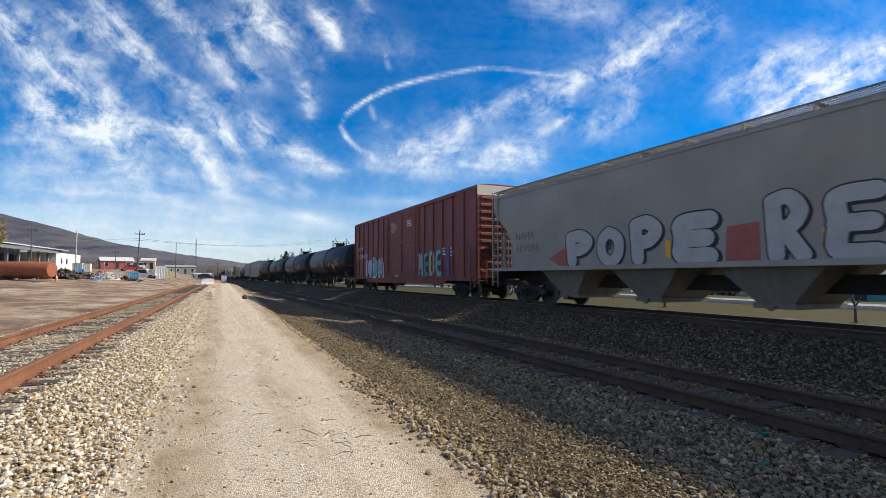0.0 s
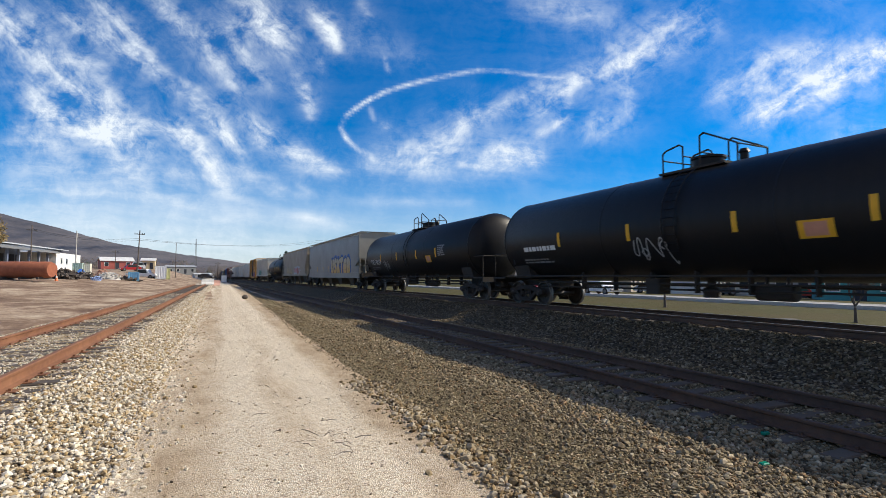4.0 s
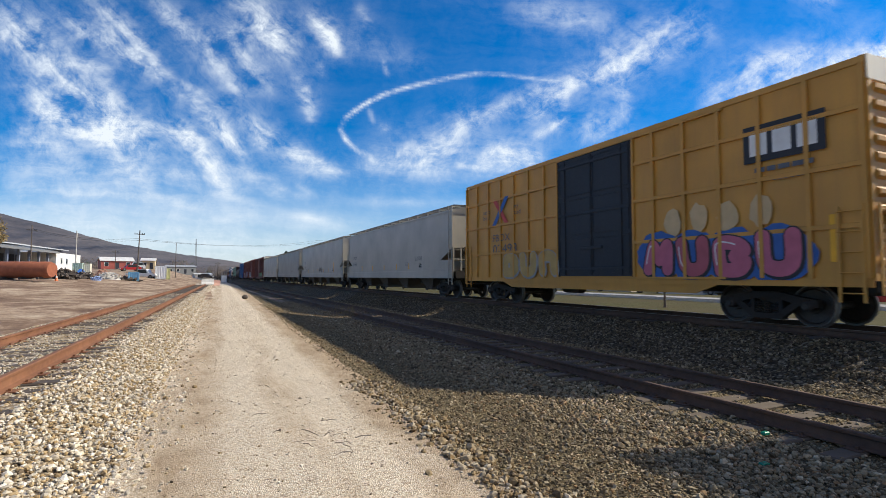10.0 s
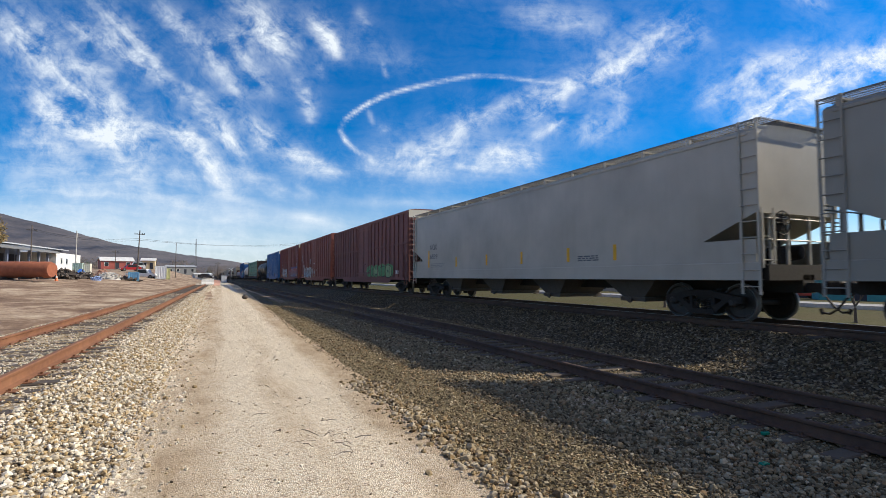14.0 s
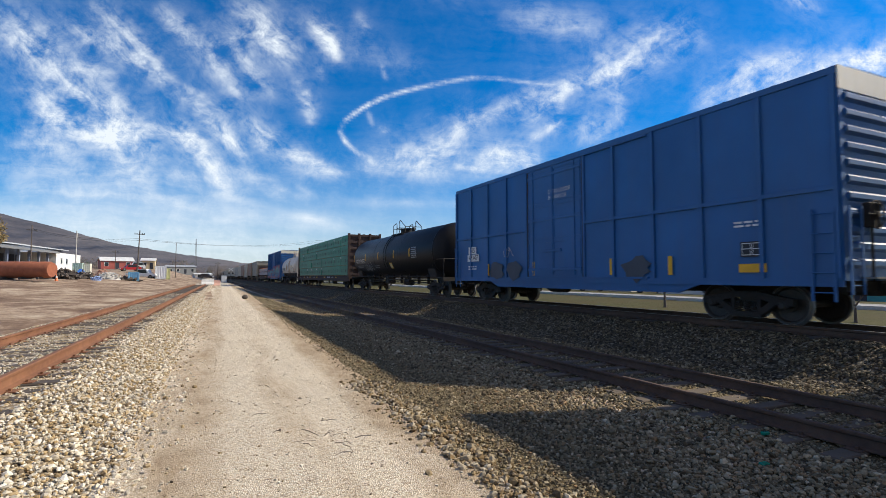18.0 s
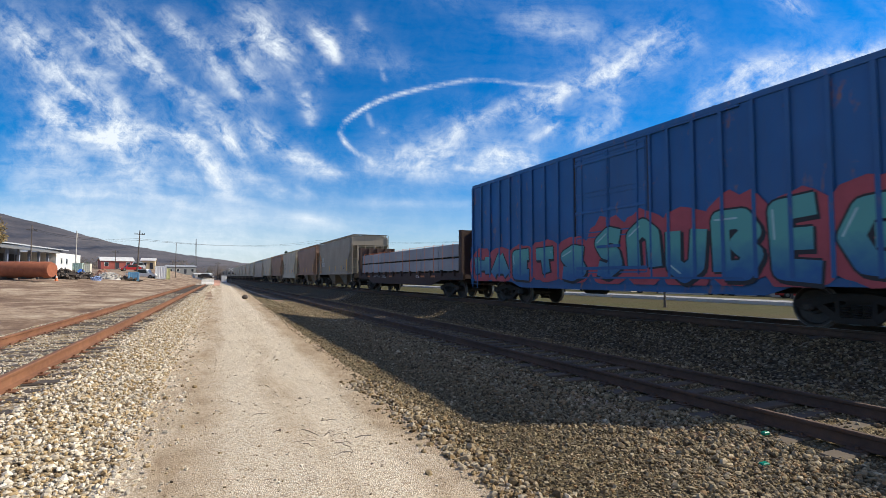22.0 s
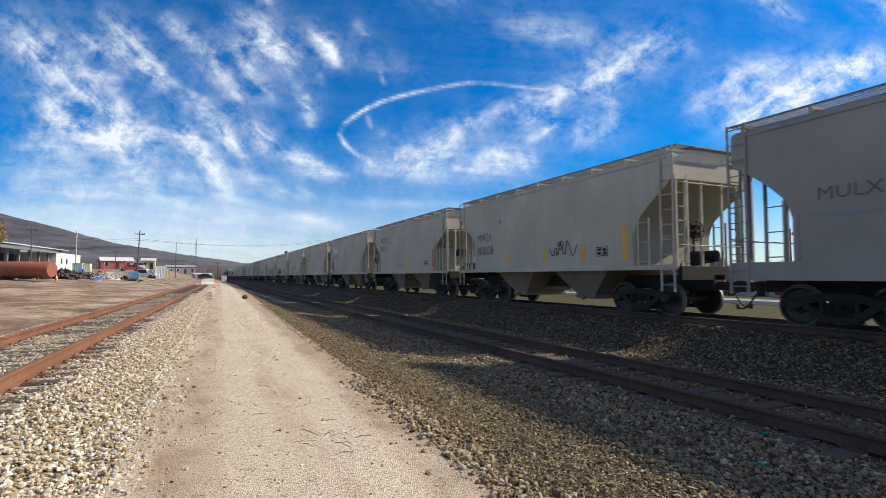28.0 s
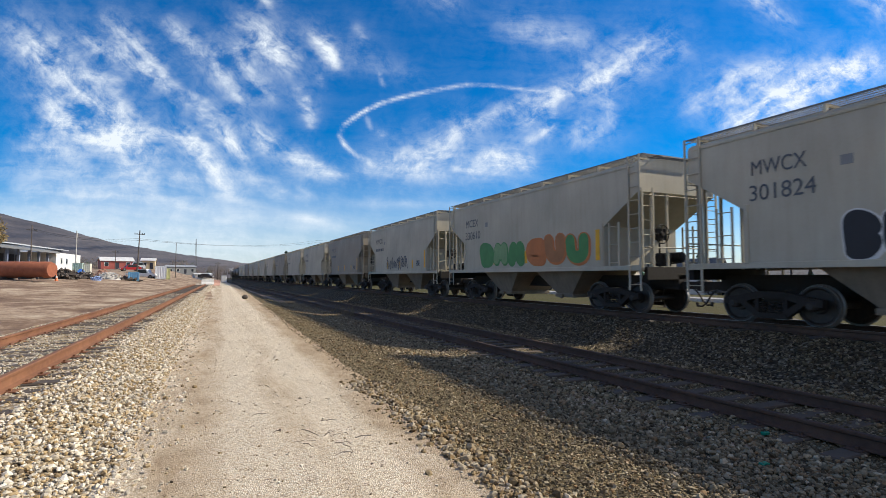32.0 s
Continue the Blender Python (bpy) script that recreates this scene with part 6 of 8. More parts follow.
# maroon, red and blue boxcars
piece(car_m, 8.0, 2.4, 1.08, 1.85, 4, [GREEN_, flat("pale_green", (0.22, 0.36, 0.16))], BLK, 81, GREEN_, None, 0.2)
bars(car_m, 1.7, 1.1, 1.2, 1.6, WHT, 1)
words(car_n, "NS", 13.5, 13.0, 2.74, 3.0, WHT)
words(car_n, "473094", 13.55, 12.1, 2.23, 2.52, WHT)
piece(car_n, 12.2, 7.6, 1.02, 2.05, 5, [faded("grey_blue", (0.30, 0.24, 0.22), (0.34, 0.46, 0.54), 1.1, 2.0)], BLK, 91, flat("dull_white", (0.50, 0.49, 0.47)), None, 0.14, sharp=True)
for a, b, lo, hi, sd in ((7.3, 5.6, 1.1, 1.95, 92), (8.5, 8.1, 2.66, 3.3, 93), (13.9, 13.3, 2.9, 3.6, 94)):
    tag_scrawl(car_n, a, b, lo, hi, SILVER, sd, 0.035)
words(car_n, "HAM", 4.9, 4.4, 1.76, 1.95, WHT)
bars(car_n, 6.9, 5.5, 2.5, 2.64, WHT, 1)
strip(car_n, 13.6, 13.0, 1.1, 1.3)
for y in (10.7, 8.3, 6.0):
    strip(car_n, y + 0.25, y - 0.25, 1.08, 1.2)
words(car_o, "NS", 14.9, 14.4, 2.72, 2.98, WHT)
words(car_o, "473128", 14.95, 13.6, 2.2, 2.5, WHT)
piece(car_o, 14.2, 9.9, 1.06, 2.1, 5, [LAV, SILVER, flat("faded_rose", (0.42, 0.28, 0.28))], BLK, 101, SKYB, WHT, 0.15)
piece(car_o, 6.9, 0.5, 1.06, 2.3, 6, [faded("ash_red", (0.42, 0.07, 0.06), (0.24, 0.20, 0.24), 1.1, 2.3)], flat("dark_wine", (0.10, 0.02, 0.03)), 102, BLUE_, flat("dull_white", (0.50, 0.49, 0.47)), 0.15, SKYB)
tag_scrawl(car_o, 1.1, 0.3, 3.35, 4.1, SILVER, 103, 0.022)
bars(car_o, 1.4, 0.8, 2.4, 2.9, WHT, 5)
for a, b in ((14.9, 14.4), (12.5, 12.0), (1.2, 0.7), (8.9, 8.5)):
    strip(car_o, a, b, 1.16, 1.34).location.x = -0.02
strip(car_r, 14.75, 14.0, 2.14, 2.48, WHT, "number_plate_ground")
words(car_r, "NS", 14.6, 14.15, 2.2, 2.44, BLK, 0.006)
strip(car_r, 14.85, 13.75, 1.8, 2.12, WHT, "number_plate_ground")
words(car_r, "47347", 14.75, 13.85, 1.86, 2.08, BLK, 0.006)
words(car_r, "CLOSE AND LOCK DOORS\nBEFORE MOVING CAR", 8.55, 7.3, 3.9, 4.25, WHT)
strips(car_r, 1.15, 1.66, 12.9, 9.5, 5.4, 3.2)
bars(car_r, 14.77, 13.81, 1.4, 1.62, WHT, 2)
panel(car_r, 1.2, 0.65, 1.56, 1.91)
strip(car_r, 1.25, 0.6, 1.2, 1.4)
bars(car_r, 1.35, 0.6, 2.24, 2.41, WHT, 2)
tag_scrawl(car_r, 11.7, 10.9, 1.9, 2.3, LAV, 111)
for y in (10.9, 4.4, 12.2):
    on_side(car_r, "grime_patch", [blob(y, 1.35, 0.55, 0.35, random.Random(int(y * 10)), 16, 0.3)], flat("grime", (0.06, 0.07, 0.09)), 0.002, "dark scuffed grime")
piece(car_v, 16.4, 8.6, 0.95, 2.25, "HAETS", [faded("aqua_fade", (0.10, 0.36, 0.34), (0.02, 0.12, 0.32), 0.95, 2.2)], BLK, 121, flat("crimson", (0.40, 0.07, 0.09)), flat("ice", (0.35, 0.55, 0.58)), 0.17, sharp=True)
piece(car_v, 8.4, 0.0, 0.93, 2.75, "S125E3", [faded("aqua_fade", (0.10, 0.36, 0.34), (0.02, 0.12, 0.32), 0.95, 2.2)], BLK, 122, flat("crimson", (0.40, 0.07, 0.09)), flat("ice", (0.35, 0.55, 0.58)), 0.17, sharp=True)

# tank cars further back
words(tank_s, "GATX 206535", 14.6, 12.2, 2.13, 2.46, WHT)
tag_scrawl(tank_s, 12.3, 10.5, 1.5, 2.25, SILVER, 131)
strips(tank_s, 2.32, 2.84, 15.2, 12.0, 8.85, 5.55, 2.7)
placard(tank_s, 6.6, 6.1, 1.65, 2.03, YEL, flat("cream_card", (0.62, 0.52, 0.30)))
bars(tank_s, 14.3, 12.6, 1.76, 2.0, FADED, 2)
bars(tank_s, 9.9, 8.8, 1.7, 1.95, FADED, 2)
bars(tank_s, 2.4, 1.5, 2.2, 2.9, FADED, 6)
strip(tank_u, 12.3, 11.3, 2.06, 2.38, BLK, "number_ground")
words(tank_u, "WFRX", 12.2, 11.4, 2.12, 2.33, WHT, 0.006)
strip(tank_u, 10.9, 9.7, 2.03, 2.35, BLK, "number_ground")
words(tank_u, "116318", 10.8, 9.8, 2.09, 2.3, WHT, 0.006)
bars(tank_u, 4.3, 3.2, 2.15, 2.75, FADED, 6)
words(tank_u, "CALCIUM CARBONATE OR\nCLAY SLURRY ONLY", 2.7, 1.4, 2.1, 2.38, BLK)
strips(tank_u, 2.22, 2.7, 8.2, 4.95, 3.1)
strip(tank_u, 1.3, 1.15, 2.0, 2.9)
panel(tank_u, 2.8, 2.4, 1.75, 1.93)
# flat cars
words(car_w, "HPJX 52307", 12.4, 10.8, 1.02, 1.18, SILVER)
bars(car_w, 10.4, 9.2, 1.02, 1.18, SILVER, 2)
placard(car_w, 4.0, 3.5, 1.02, 1.18, SILVER, flat("rust_face", (0.18, 0.08, 0.06)))
for y in (13.5, 8.5, 3.0, 1.5):
    strip(car_w, y + 0.3, y - 0.3, 1.06, 1.16, ORANGE_)
for y in (19.5, 16.0, 12.0, 8.0, 3.0):
    strip(car_t, y + 0.25, y - 0.25, 0.98, 1.08)
for y in (18.0, 14.0, 5.0):
    bars(car_t, y, y - 0.9, 0.97, 1.09, SILVER, 2)
words(car_t, "WC", 22.6, 22.1, 0.86, 1.0, SILVER)
words(car_t, "37677", 21.4, 20.5, 0.86, 1.0, SILVER)
on_side(car_t, "brand_mark", [capsule((6.6, 1.04), (6.2, 1.04), 0.05, 5), capsule((6.05, 1.04), (5.7, 1.04), 0.05, 5)], WHT, 0.004)

# small hoppers
for c, mark, num, low in ((smalls[2], "CRDX", "20316", True), (smalls[5], "MWCX", "000028", True), (smalls[6], "MCEX", "330635", False), (smalls[7], "ITFX", "12207", False),
                          (smalls[8], "MCEX", "330642", False), (smalls[9], "MWCX", "301809", False), (smalls[10], "MWCX", "301824", False), (smalls[11], "MCEX", "330610", False)):
    dz = 0.0 if not low else -0.75
    if mark == "ITFX":
        strip(c, 9.75, 8.45, 3.36, 3.79, WHT, "number_ground")
    words(c, mark, 9.6, 8.55, 3.4 + dz, 3.74 + dz, DRK, 0.005)
    words(c, num, 9.65, 8.4, 2.82 + dz, 3.18 + dz, DRK, 0.005)
c = smalls[0]
for mark, a, b, lo, hi in (("AEX", 10.30, 9.62, 2.66, 2.92), ("22874", 10.32, 9.3, 2.18, 2.46)):
    strip(c, a + 0.06, b - 0.06, lo - 0.06, hi + 0.06, flat("dull_white", (0.50, 0.49, 0.47)), "number_ground")
    words(c, mark, a, b, lo, hi, BLK, 0.006)
for i, c in enumerate(smalls[:14]):
    strips(c, 1.62, 2.1, 7.3, 5.2, 3.3)
    strip(c, 1.75, 1.58, 1.62, 2.6, YEL if i not in (6, 7) else ORANGE_)
    if i not in (1, 3, 7):
        panel(c, 2.75, 2.3, 1.74, 2.04)
    bars(c, 6.4 - (i % 3) * 0.4, 5.6, 1.65, 1.95 + 0.1 * (i % 2), FADED, 3)
    strip(c, 8.0, 7.8, 3.3, 3.5, FADED, "stencil_box")
for c in smalls[12:24]:
    words(c, "MWCX", 9.6, 8.3, 3.4, 3.74, DRK, 0.005)
    bars(c, 9.65, 7.9, 2.82, 3.15, DRK, 1)
tag_scrawl(smalls[5], 4.9, 3.6, 1.85, 2.3, BLK, 141)
piece(smalls[9], 7.8, 5.9, 1.45, 2.45, 4, [flat("grey_fill", (0.40, 0.38, 0.36))], flat("navy_ink", (0.03, 0.04, 0.14)), 151, None, None, 0.26)
tag_scrawl(smalls[9], 5.2, 4.5, 2.0, 2.55, BLK, 152, 0.025)
tag_scrawl(smalls[9], 4.2, 2.9, 1.5, 1.8, BLK, 153, 0.025)
piece(smalls[10], 8.0, 4.6, 1.40, 2.35, 6, [BLK], WHT, 161, None, None, 0.26)
piece(smalls[11], 8.4, 5.3, 1.55, 2.5, 3, [GREEN_, flat("pale_green", (0.22, 0.36, 0.16))], GREEN_, 171, None, None, 0.2)
piece(smalls[11], 5.2, 2.0, 1.55, 2.6, 3, [ORANGE_, flat("rust_orange", (0.40, 0.17, 0.06)), GREEN_], ORANGE_, 172, None, None, 0.2)
tag_scrawl(smalls[12], 7.5, 4.0, 1.6, 2.3, DRK, 181, 0.03)
words(car_bb, "MULX", 14.8, 13.8, 2.66, 2.92)
bars(car_bb, 14.9, 13.4, 2.28, 2.5, FADED, 1)
on_side(car_bb, "emblem", [[(13.6, 1.95), (13.2, 1.95), (13.4, 1.6)]], DRK, 0.004)
strip(car_bb, 7.8, 7.2, 1.26, 1.38)
bars(car_bb, 10.3, 9.3, 2.9, 3.0, FADED, 1)
bars(car_bb, 13.9, 13.4, 1.5, 1.6, FADED, 2)


# ---- sky: drifting cirrus ----
FORE = Vector((math.sin(radians(25.06)), math.cos(radians(25.06)), 0))
RIGHT = Vector((FORE.y, -FORE.x, 0))
TILT = math.tan(radians(3.07))
CLOUD_H = 250.0


def way(px, py):
    """The level-ground direction of a bearing given as offsets of a 1568 x 882 view."""
    r, u = (px - 784) / 907.36, (441 - py) / 907.36
    d = FORE * (1 - u * TILT) + RIGHT * r
    return Vector((d.x, d.y, TILT + u))


def spot(px, depth, z=None):
    """A place at that bearing and depth, on the ground unless z is given."""
    p = FORE * depth + RIGHT * ((px - 784) / 907.36 * depth)
    return Vector((p.x, p.y, ground_z(p.x, p.y) if z is None else z))


def cloud_mat(name, glow=(0.87, 0.94, 1.0)):
    """Fibrous ice cloud: soft density broken up by drawn-out strands in three directions."""
    m, nt, b = node_mat(name)
    nt.nodes.remove(b)
    out = nt.nodes["Material Output"]

    def layer(key):
        u = nt.nodes.new("ShaderNodeUVMap")
        u.uv_map = key
        s = nt.nodes.new("ShaderNodeSeparateXYZ")
        nt.links.new(u.outputs[0], s.inputs[0])
        return u.outputs[0], s.outputs[0], s.outputs[1]

    vec, _, low = layer("bearing")
    _, dens, w0 = layer("density")
    _, w1, w2 = layer("strands")
    warp = nd(nt, "ShaderNodeTexNoise", Scale=6.5, Detail=5.0, Roughness=0.62)
    nt.links.new(vec, warp.inputs["Vector"])
    add = nt.nodes.new("ShaderNodeVectorMath")
    add.operation = "MULTIPLY_ADD"
    nt.links.new(warp.outputs["Color"], add.inputs[0])
    add.inputs[1].default_value = (0.055, 0.055, 0.0)
    nt.links.new(vec, add.inputs[2])
    total = None
    for turn, w, along in ((-42, w0, 4.5), (32, w1, 4.5), (-4, w2, 2.2)):
        rot = nt.nodes.new("ShaderNodeMapping")
        rot.inputs["Rotation"].default_value = (0, 0, radians(turn))
        nt.links.new(add.outputs[0], rot.inputs["Vector"])
        sc = nt.nodes.new("ShaderNodeMapping")
        sc.inputs["Scale"].default_value = (along, 21.0, 1.0)
        nt.links.new(rot.outputs[0], sc.inputs["Vector"])
        n = mathn(nt, "MULTIPLY", noise_at(nt, sc.outputs[0], 1.0, 7, 0.66, 0.2), w)
        total = n if total is None else mathn(nt, "ADD", total, n)
    puff = noise_at(nt, add.outputs[0], 15.0, 9, 0.70, 0.2)
    n = mathn(nt, "ADD", mathn(nt, "MULTIPLY", total, 0.52), mathn(nt, "MULTIPLY", puff, 0.48))
    c = nd(nt, "ShaderNodeMapRange")
    c.interpolation_type = "SMOOTHSTEP"
    c.inputs["From Min"].default_value, c.inputs["From Max"].default_value = 0.38, 0.66
    c.inputs["To Min"].default_value, c.inputs["To Max"].default_value = 0.03, 1.25
    nt.links.new(n, c.inputs["Value"])
    # low down the strands blur into haze
    haze = mathn(nt, "MULTIPLY", mathn(nt, "MULTIPLY", mathn(nt, "SUBTRACT", low, 0.28), 7.0, True), 0.75)
    body = mathn(nt, "ADD", mathn(nt, "MULTIPLY", c.outputs[0], mathn(nt, "SUBTRACT", 1.0, haze)), mathn(nt, "MULTIPLY", haze, 0.68))
    alpha = mathn(nt, "MINIMUM", mathn(nt, "MULTIPLY", dens, body), 0.96)
    em = nd(nt, "ShaderNodeEmission", Color=(*glow, 1), Strength=1.0)
    tr = nt.nodes.new("ShaderNodeBsdfTransparent")
    mx = nt.nodes.new("ShaderNodeMixShader")
    nt.links.new(alpha, mx.inputs[0])
    nt.links.new(tr.outputs[0], mx.inputs[1])
    nt.links.new(em.outputs[0], mx.inputs[2])
    nt.links.new(mx.outputs[0], out.inputs["Surface"])
    return m


def cloud_layer(streaks):
    """The flat cirrus layer: soft wisps, each with its end bearings, breadth and density."""
    px, py = np.arange(-420, 2021, 4.5), np.arange(-330, 490, 4.5)
    gx, gy = np.meshgrid(px, py)
    clear = np.ones_like(gx)
    ws = [np.full_like(gx, 1e-3) for _ in range(3)]
    for x0, y0, x1, y1, w, k in streaks:
        dx, dy = x1 - x0, y1 - y0
        t = np.clip(((gx - x0) * dx + (gy - y0) * dy) / (dx * dx + dy * dy + 1e-6), 0, 1)
        d = np.hypot(gx - x0 - t * dx, gy - y0 - t * dy)
        # a core and a wide, thin skirt
        g = (0.66 * np.exp(-(d / (1.1 * w)) ** 2) + 0.17 * np.exp(-(d / (2.6 * w + 4)) ** 2) * (w > 5.8)) * (1 - 0.35 * np.abs(2 * t - 1) ** 3)
        clear *= 1 - np.minimum(0.93, 0.78 * k * g)
        a = math.degrees(math.atan2(dy, dx)) % 180
        share = (max(0.0, 1 - abs(a - 45) / 45), max(0.0, 1 - abs(a - 145) / 45), 0.25 + max(0.0, 1 - min(a, 180 - a) / 25))
        for i in range(3):
            ws[i] += k * g * share[i]
    # a thin veil that thickens towards the horizon
    veil = 0.02 + 0.62 * np.clip((gy - 250) / 190, 0, 1) ** 1.6 * np.clip((1300 - gx) / 900, 0.45, 1)
    ws[2] += veil * 0.8
    clear *= 1 - np.minimum(0.85, veil)
    dens = 1.36 * (1 - clear)
    tot = ws[0] + ws[1] + ws[2]
    r, u = (gx - 784) / 907.36, (441 - gy) / 907.36
    cx = FORE.x * (1 - u * TILT) + RIGHT.x * r
    cy = FORE.y * (1 - u * TILT) + RIGHT.y * r
    # the layer bends down to the horizon
    far = np.minimum(CLOUD_H / np.maximum(TILT + u, 0.001), 4300 / np.hypot(cx, cy))
    cz = (TILT + u) * far - CLOUD_H
    nv, nh = gx.shape
    idx = np.arange(nv * nh).reshape(nv, nh)
    faces = np.stack((idx[:-1, :-1], idx[:-1, 1:], idx[1:, 1:], idx[1:, :-1]), -1).reshape(-1, 4)
    me = bpy.data.meshes.new("cirrus_clouds")
    me.from_pydata(np.stack((cx * far, cy * far, cz), -1).reshape(-1, 3).tolist(), [], faces.tolist())
    for key, a, b in (("bearing", gx / 882, gy / 882), ("density", dens, ws[0] / tot), ("strands", ws[1] / tot, ws[2] / tot)):
        uv = me.uv_layers.new(name=key)
        uv.data.foreach_set("uv", np.stack((a.ravel()[faces.ravel()], b.ravel()[faces.ravel()]), -1).ravel())
    me.materials.append(cloud_mat("thin_white_cirrus"))
    ob = new("cirrus_clouds", me)
    ob.location = (0, 0, CLOUD_H + 1.55)
    return tagged(ob, "thin white cirrus wisps and a curved vapour trail", "clouds", kind="structure")


STREAKS = [(-30, 10, 60, 80, 30, 0.9), (20, 60, 180, 205, 26, 0.9), (100, 100, 170, 112, 14, 0.6), (40, 150, 100, 190, 20, 0.8)]
STREAKS += [(60, 195, 190, 225, 20, 1.1), (100, 210, 235, 240, 19, 1.1), (150, 222, 265, 262, 17, 1.0), (150, 130, 220, 210, 18, 0.5), (190, 205, 330, 232, 8, 0.9)]
STREAKS += [(100, 20, 200, 70, 14, 0.6), (130, 40, 260, 110, 9, 0.7), (190, 10, 260, 105, 15, 0.7), (230, 60, 300, 150, 10, 0.5), (150, -20, 190, 40, 20, 0.5)]
STREAKS += [(270, -10, 340, 65, 14, 0.8), (365, 60, 400, 48, 13, 0.6), (355, 50, 380, 110, 14, 0.6), (370, 100, 420, 160, 15, 0.7), (400, 50, 470, 150, 15, 0.6)]
STREAKS += [(425, -10, 500, 60, 24, 0.95), (460, 40, 500, 80, 18, 0.8), (415, 50, 460, 30, 17, 0.7), (555, 12, 590, 70, 12, 1.0), (575, 30, 598, 78, 9, 1.0)]
STREAKS += [(525, 130, 550, 190, 10, 0.8), (540, 150, 548, 205, 6, 0.6), (565, 100, 572, 125, 6, 0.4), (640, 0, 655, 30, 9, 0.4), (683, 100, 688, 125, 4, 0.6)]
STREAKS += [(270, 120, 400, 185, 7, 0.5), (250, 110, 330, 170, 8, 0.5), (330, 160, 400, 230, 12, 0.6), (340, 190, 420, 265, 9, 0.7), (300, 212, 395, 322, 16, 1.1)]
STREAKS += [(320, 215, 380, 300, 10, 0.7), (375, 310, 398, 330, 11, 1.0), (300, 302, 390, 317, 9, 0.8), (380, 210, 430, 275, 8, 0.7), (430, 205, 475, 240, 12, 1.0)]
STREAKS += [(450, 240, 520, 285, 11, 0.8), (480, 255, 560, 280, 12, 0.7), (520, 270, 612, 303, 10, 0.9), (540, 295, 590, 310, 9, 0.8), (390, 290, 480, 320, 10, 0.6)]
STREAKS += [(440, 320, 500, 345, 9, 0.6), (490, 330, 540, 350, 7, 0.5), (530, 328, 555, 345, 7, 0.7), (10, 220, 120, 270, 12, 0.5), (0, 250, 90, 264, 10, 0.5)]
STREAKS += [(190, 275, 245, 290, 13, 0.8), (200, 300, 260, 316, 11, 0.7), (-20, 290, 180, 300, 18, 0.45), (20, 332, 250, 345, 14, 0.5), (60, 362, 350, 366, 18, 0.5)]
STREAKS += [(270, 310, 600, 400, 7, 0.5), (200, 320, 400, 390, 7, 0.5), (-30, 400, 420, 408, 30, 0.6), (400, 378, 600, 395, 12, 0.5), (530, 384, 570, 390, 6, 0.7), (590, 355, 830, 358, 8, 0.4)]
# the curved vapour trail
TRAIL = [(603, 222), (612, 205), (630, 190), (655, 173), (690, 157), (745, 141), (800, 129), (850, 121), (900, 123), (950, 130), (1005, 138)]
for i, ((xa, ya), (xb, yb)) in enumerate(zip(TRAIL, TRAIL[1:])):
    STREAKS.append((xa, ya, xb, yb, 3.0, 1.8 - 0.12 * i))
STREAKS += [(603, 224, 614, 246, 3.4, 1.4), (612, 242, 636, 268, 3.8, 1.2), (630, 262, 665, 282, 6, 0.6), (656, 190, 662, 210, 4, 0.5), (680, 220, 688, 224, 6, 0.5)]
STREAKS += [(640, 290, 720, 285, 16, 0.6), (690, 288, 800, 262, 20, 1.0), (725, 282, 790, 300, 18, 0.7), (745, 280, 840, 205, 18, 0.7), (830, 210, 960, 160, 14, 0.7)]
STREAKS += [(940, 165, 1100, 115, 14, 0.8), (1080, 118, 1160, 90, 12, 0.9), (1100, 90, 1240, 20, 24, 0.7), (1130, 105, 1270, 45, 18, 0.55), (1010, 145, 1120, 112, 9, 0.5)]
STREAKS += [(950, 190, 1010, 155, 9, 0.7), (945, 205, 985, 175, 9, 0.7), (1010, 160, 1000, 215, 10, 0.6), (1005, 210, 950, 240, 7, 0.8), (1110, 130, 1115, 190, 14, 0.6)]
STREAKS += [(1045, 235, 1110, 205, 17, 0.7), (1050, 215, 1075, 205, 12, 0.5), (845, 292, 890, 262, 10, 1.0), (850, 293, 955, 280, 13, 1.2), (880, 270, 945, 272, 15, 1.1), (815, 288, 850, 296, 6, 0.7)]
STREAKS += [(1275, 165, 1380, 105, 20, 0.7), (1330, 175, 1450, 90, 17, 0.7), (1360, 100, 1460, 85, 13, 0.7), (1345, 210, 1430, 165, 19, 1.3), (1420, 172, 1500, 125, 23, 1.5), (1490, 130, 1640, 75, 22, 1.5), (1500, 110, 1620, 75, 18, 1.0)]
STREAKS += [(945, 0, 1080, 25, 26, 0.45), (600, 50, 740, 100, 20, 0.2), (1500, 240, 1600, 250, 20, 0.5)]
rnd_sky = random.Random(8)
for _ in range(60):
    # more of the same beyond the view
    x, y, a, l = rnd_sky.choice((rnd_sky.uniform(-420, -80), rnd_sky.uniform(1640, 2000), rnd_sky.uniform(-300, 1900))), rnd_sky.uniform(-330, -40), radians(rnd_sky.choice((42, -30))), rnd_sky.uniform(30, 90)
    STREAKS.append((x - math.cos(a) * l, y - math.sin(a) * l, x + math.cos(a) * l, y + math.sin(a) * l, rnd_sky.uniform(8, 22), rnd_sky.uniform(0.4, 0.9)))
clouds = cloud_layer(STREAKS)


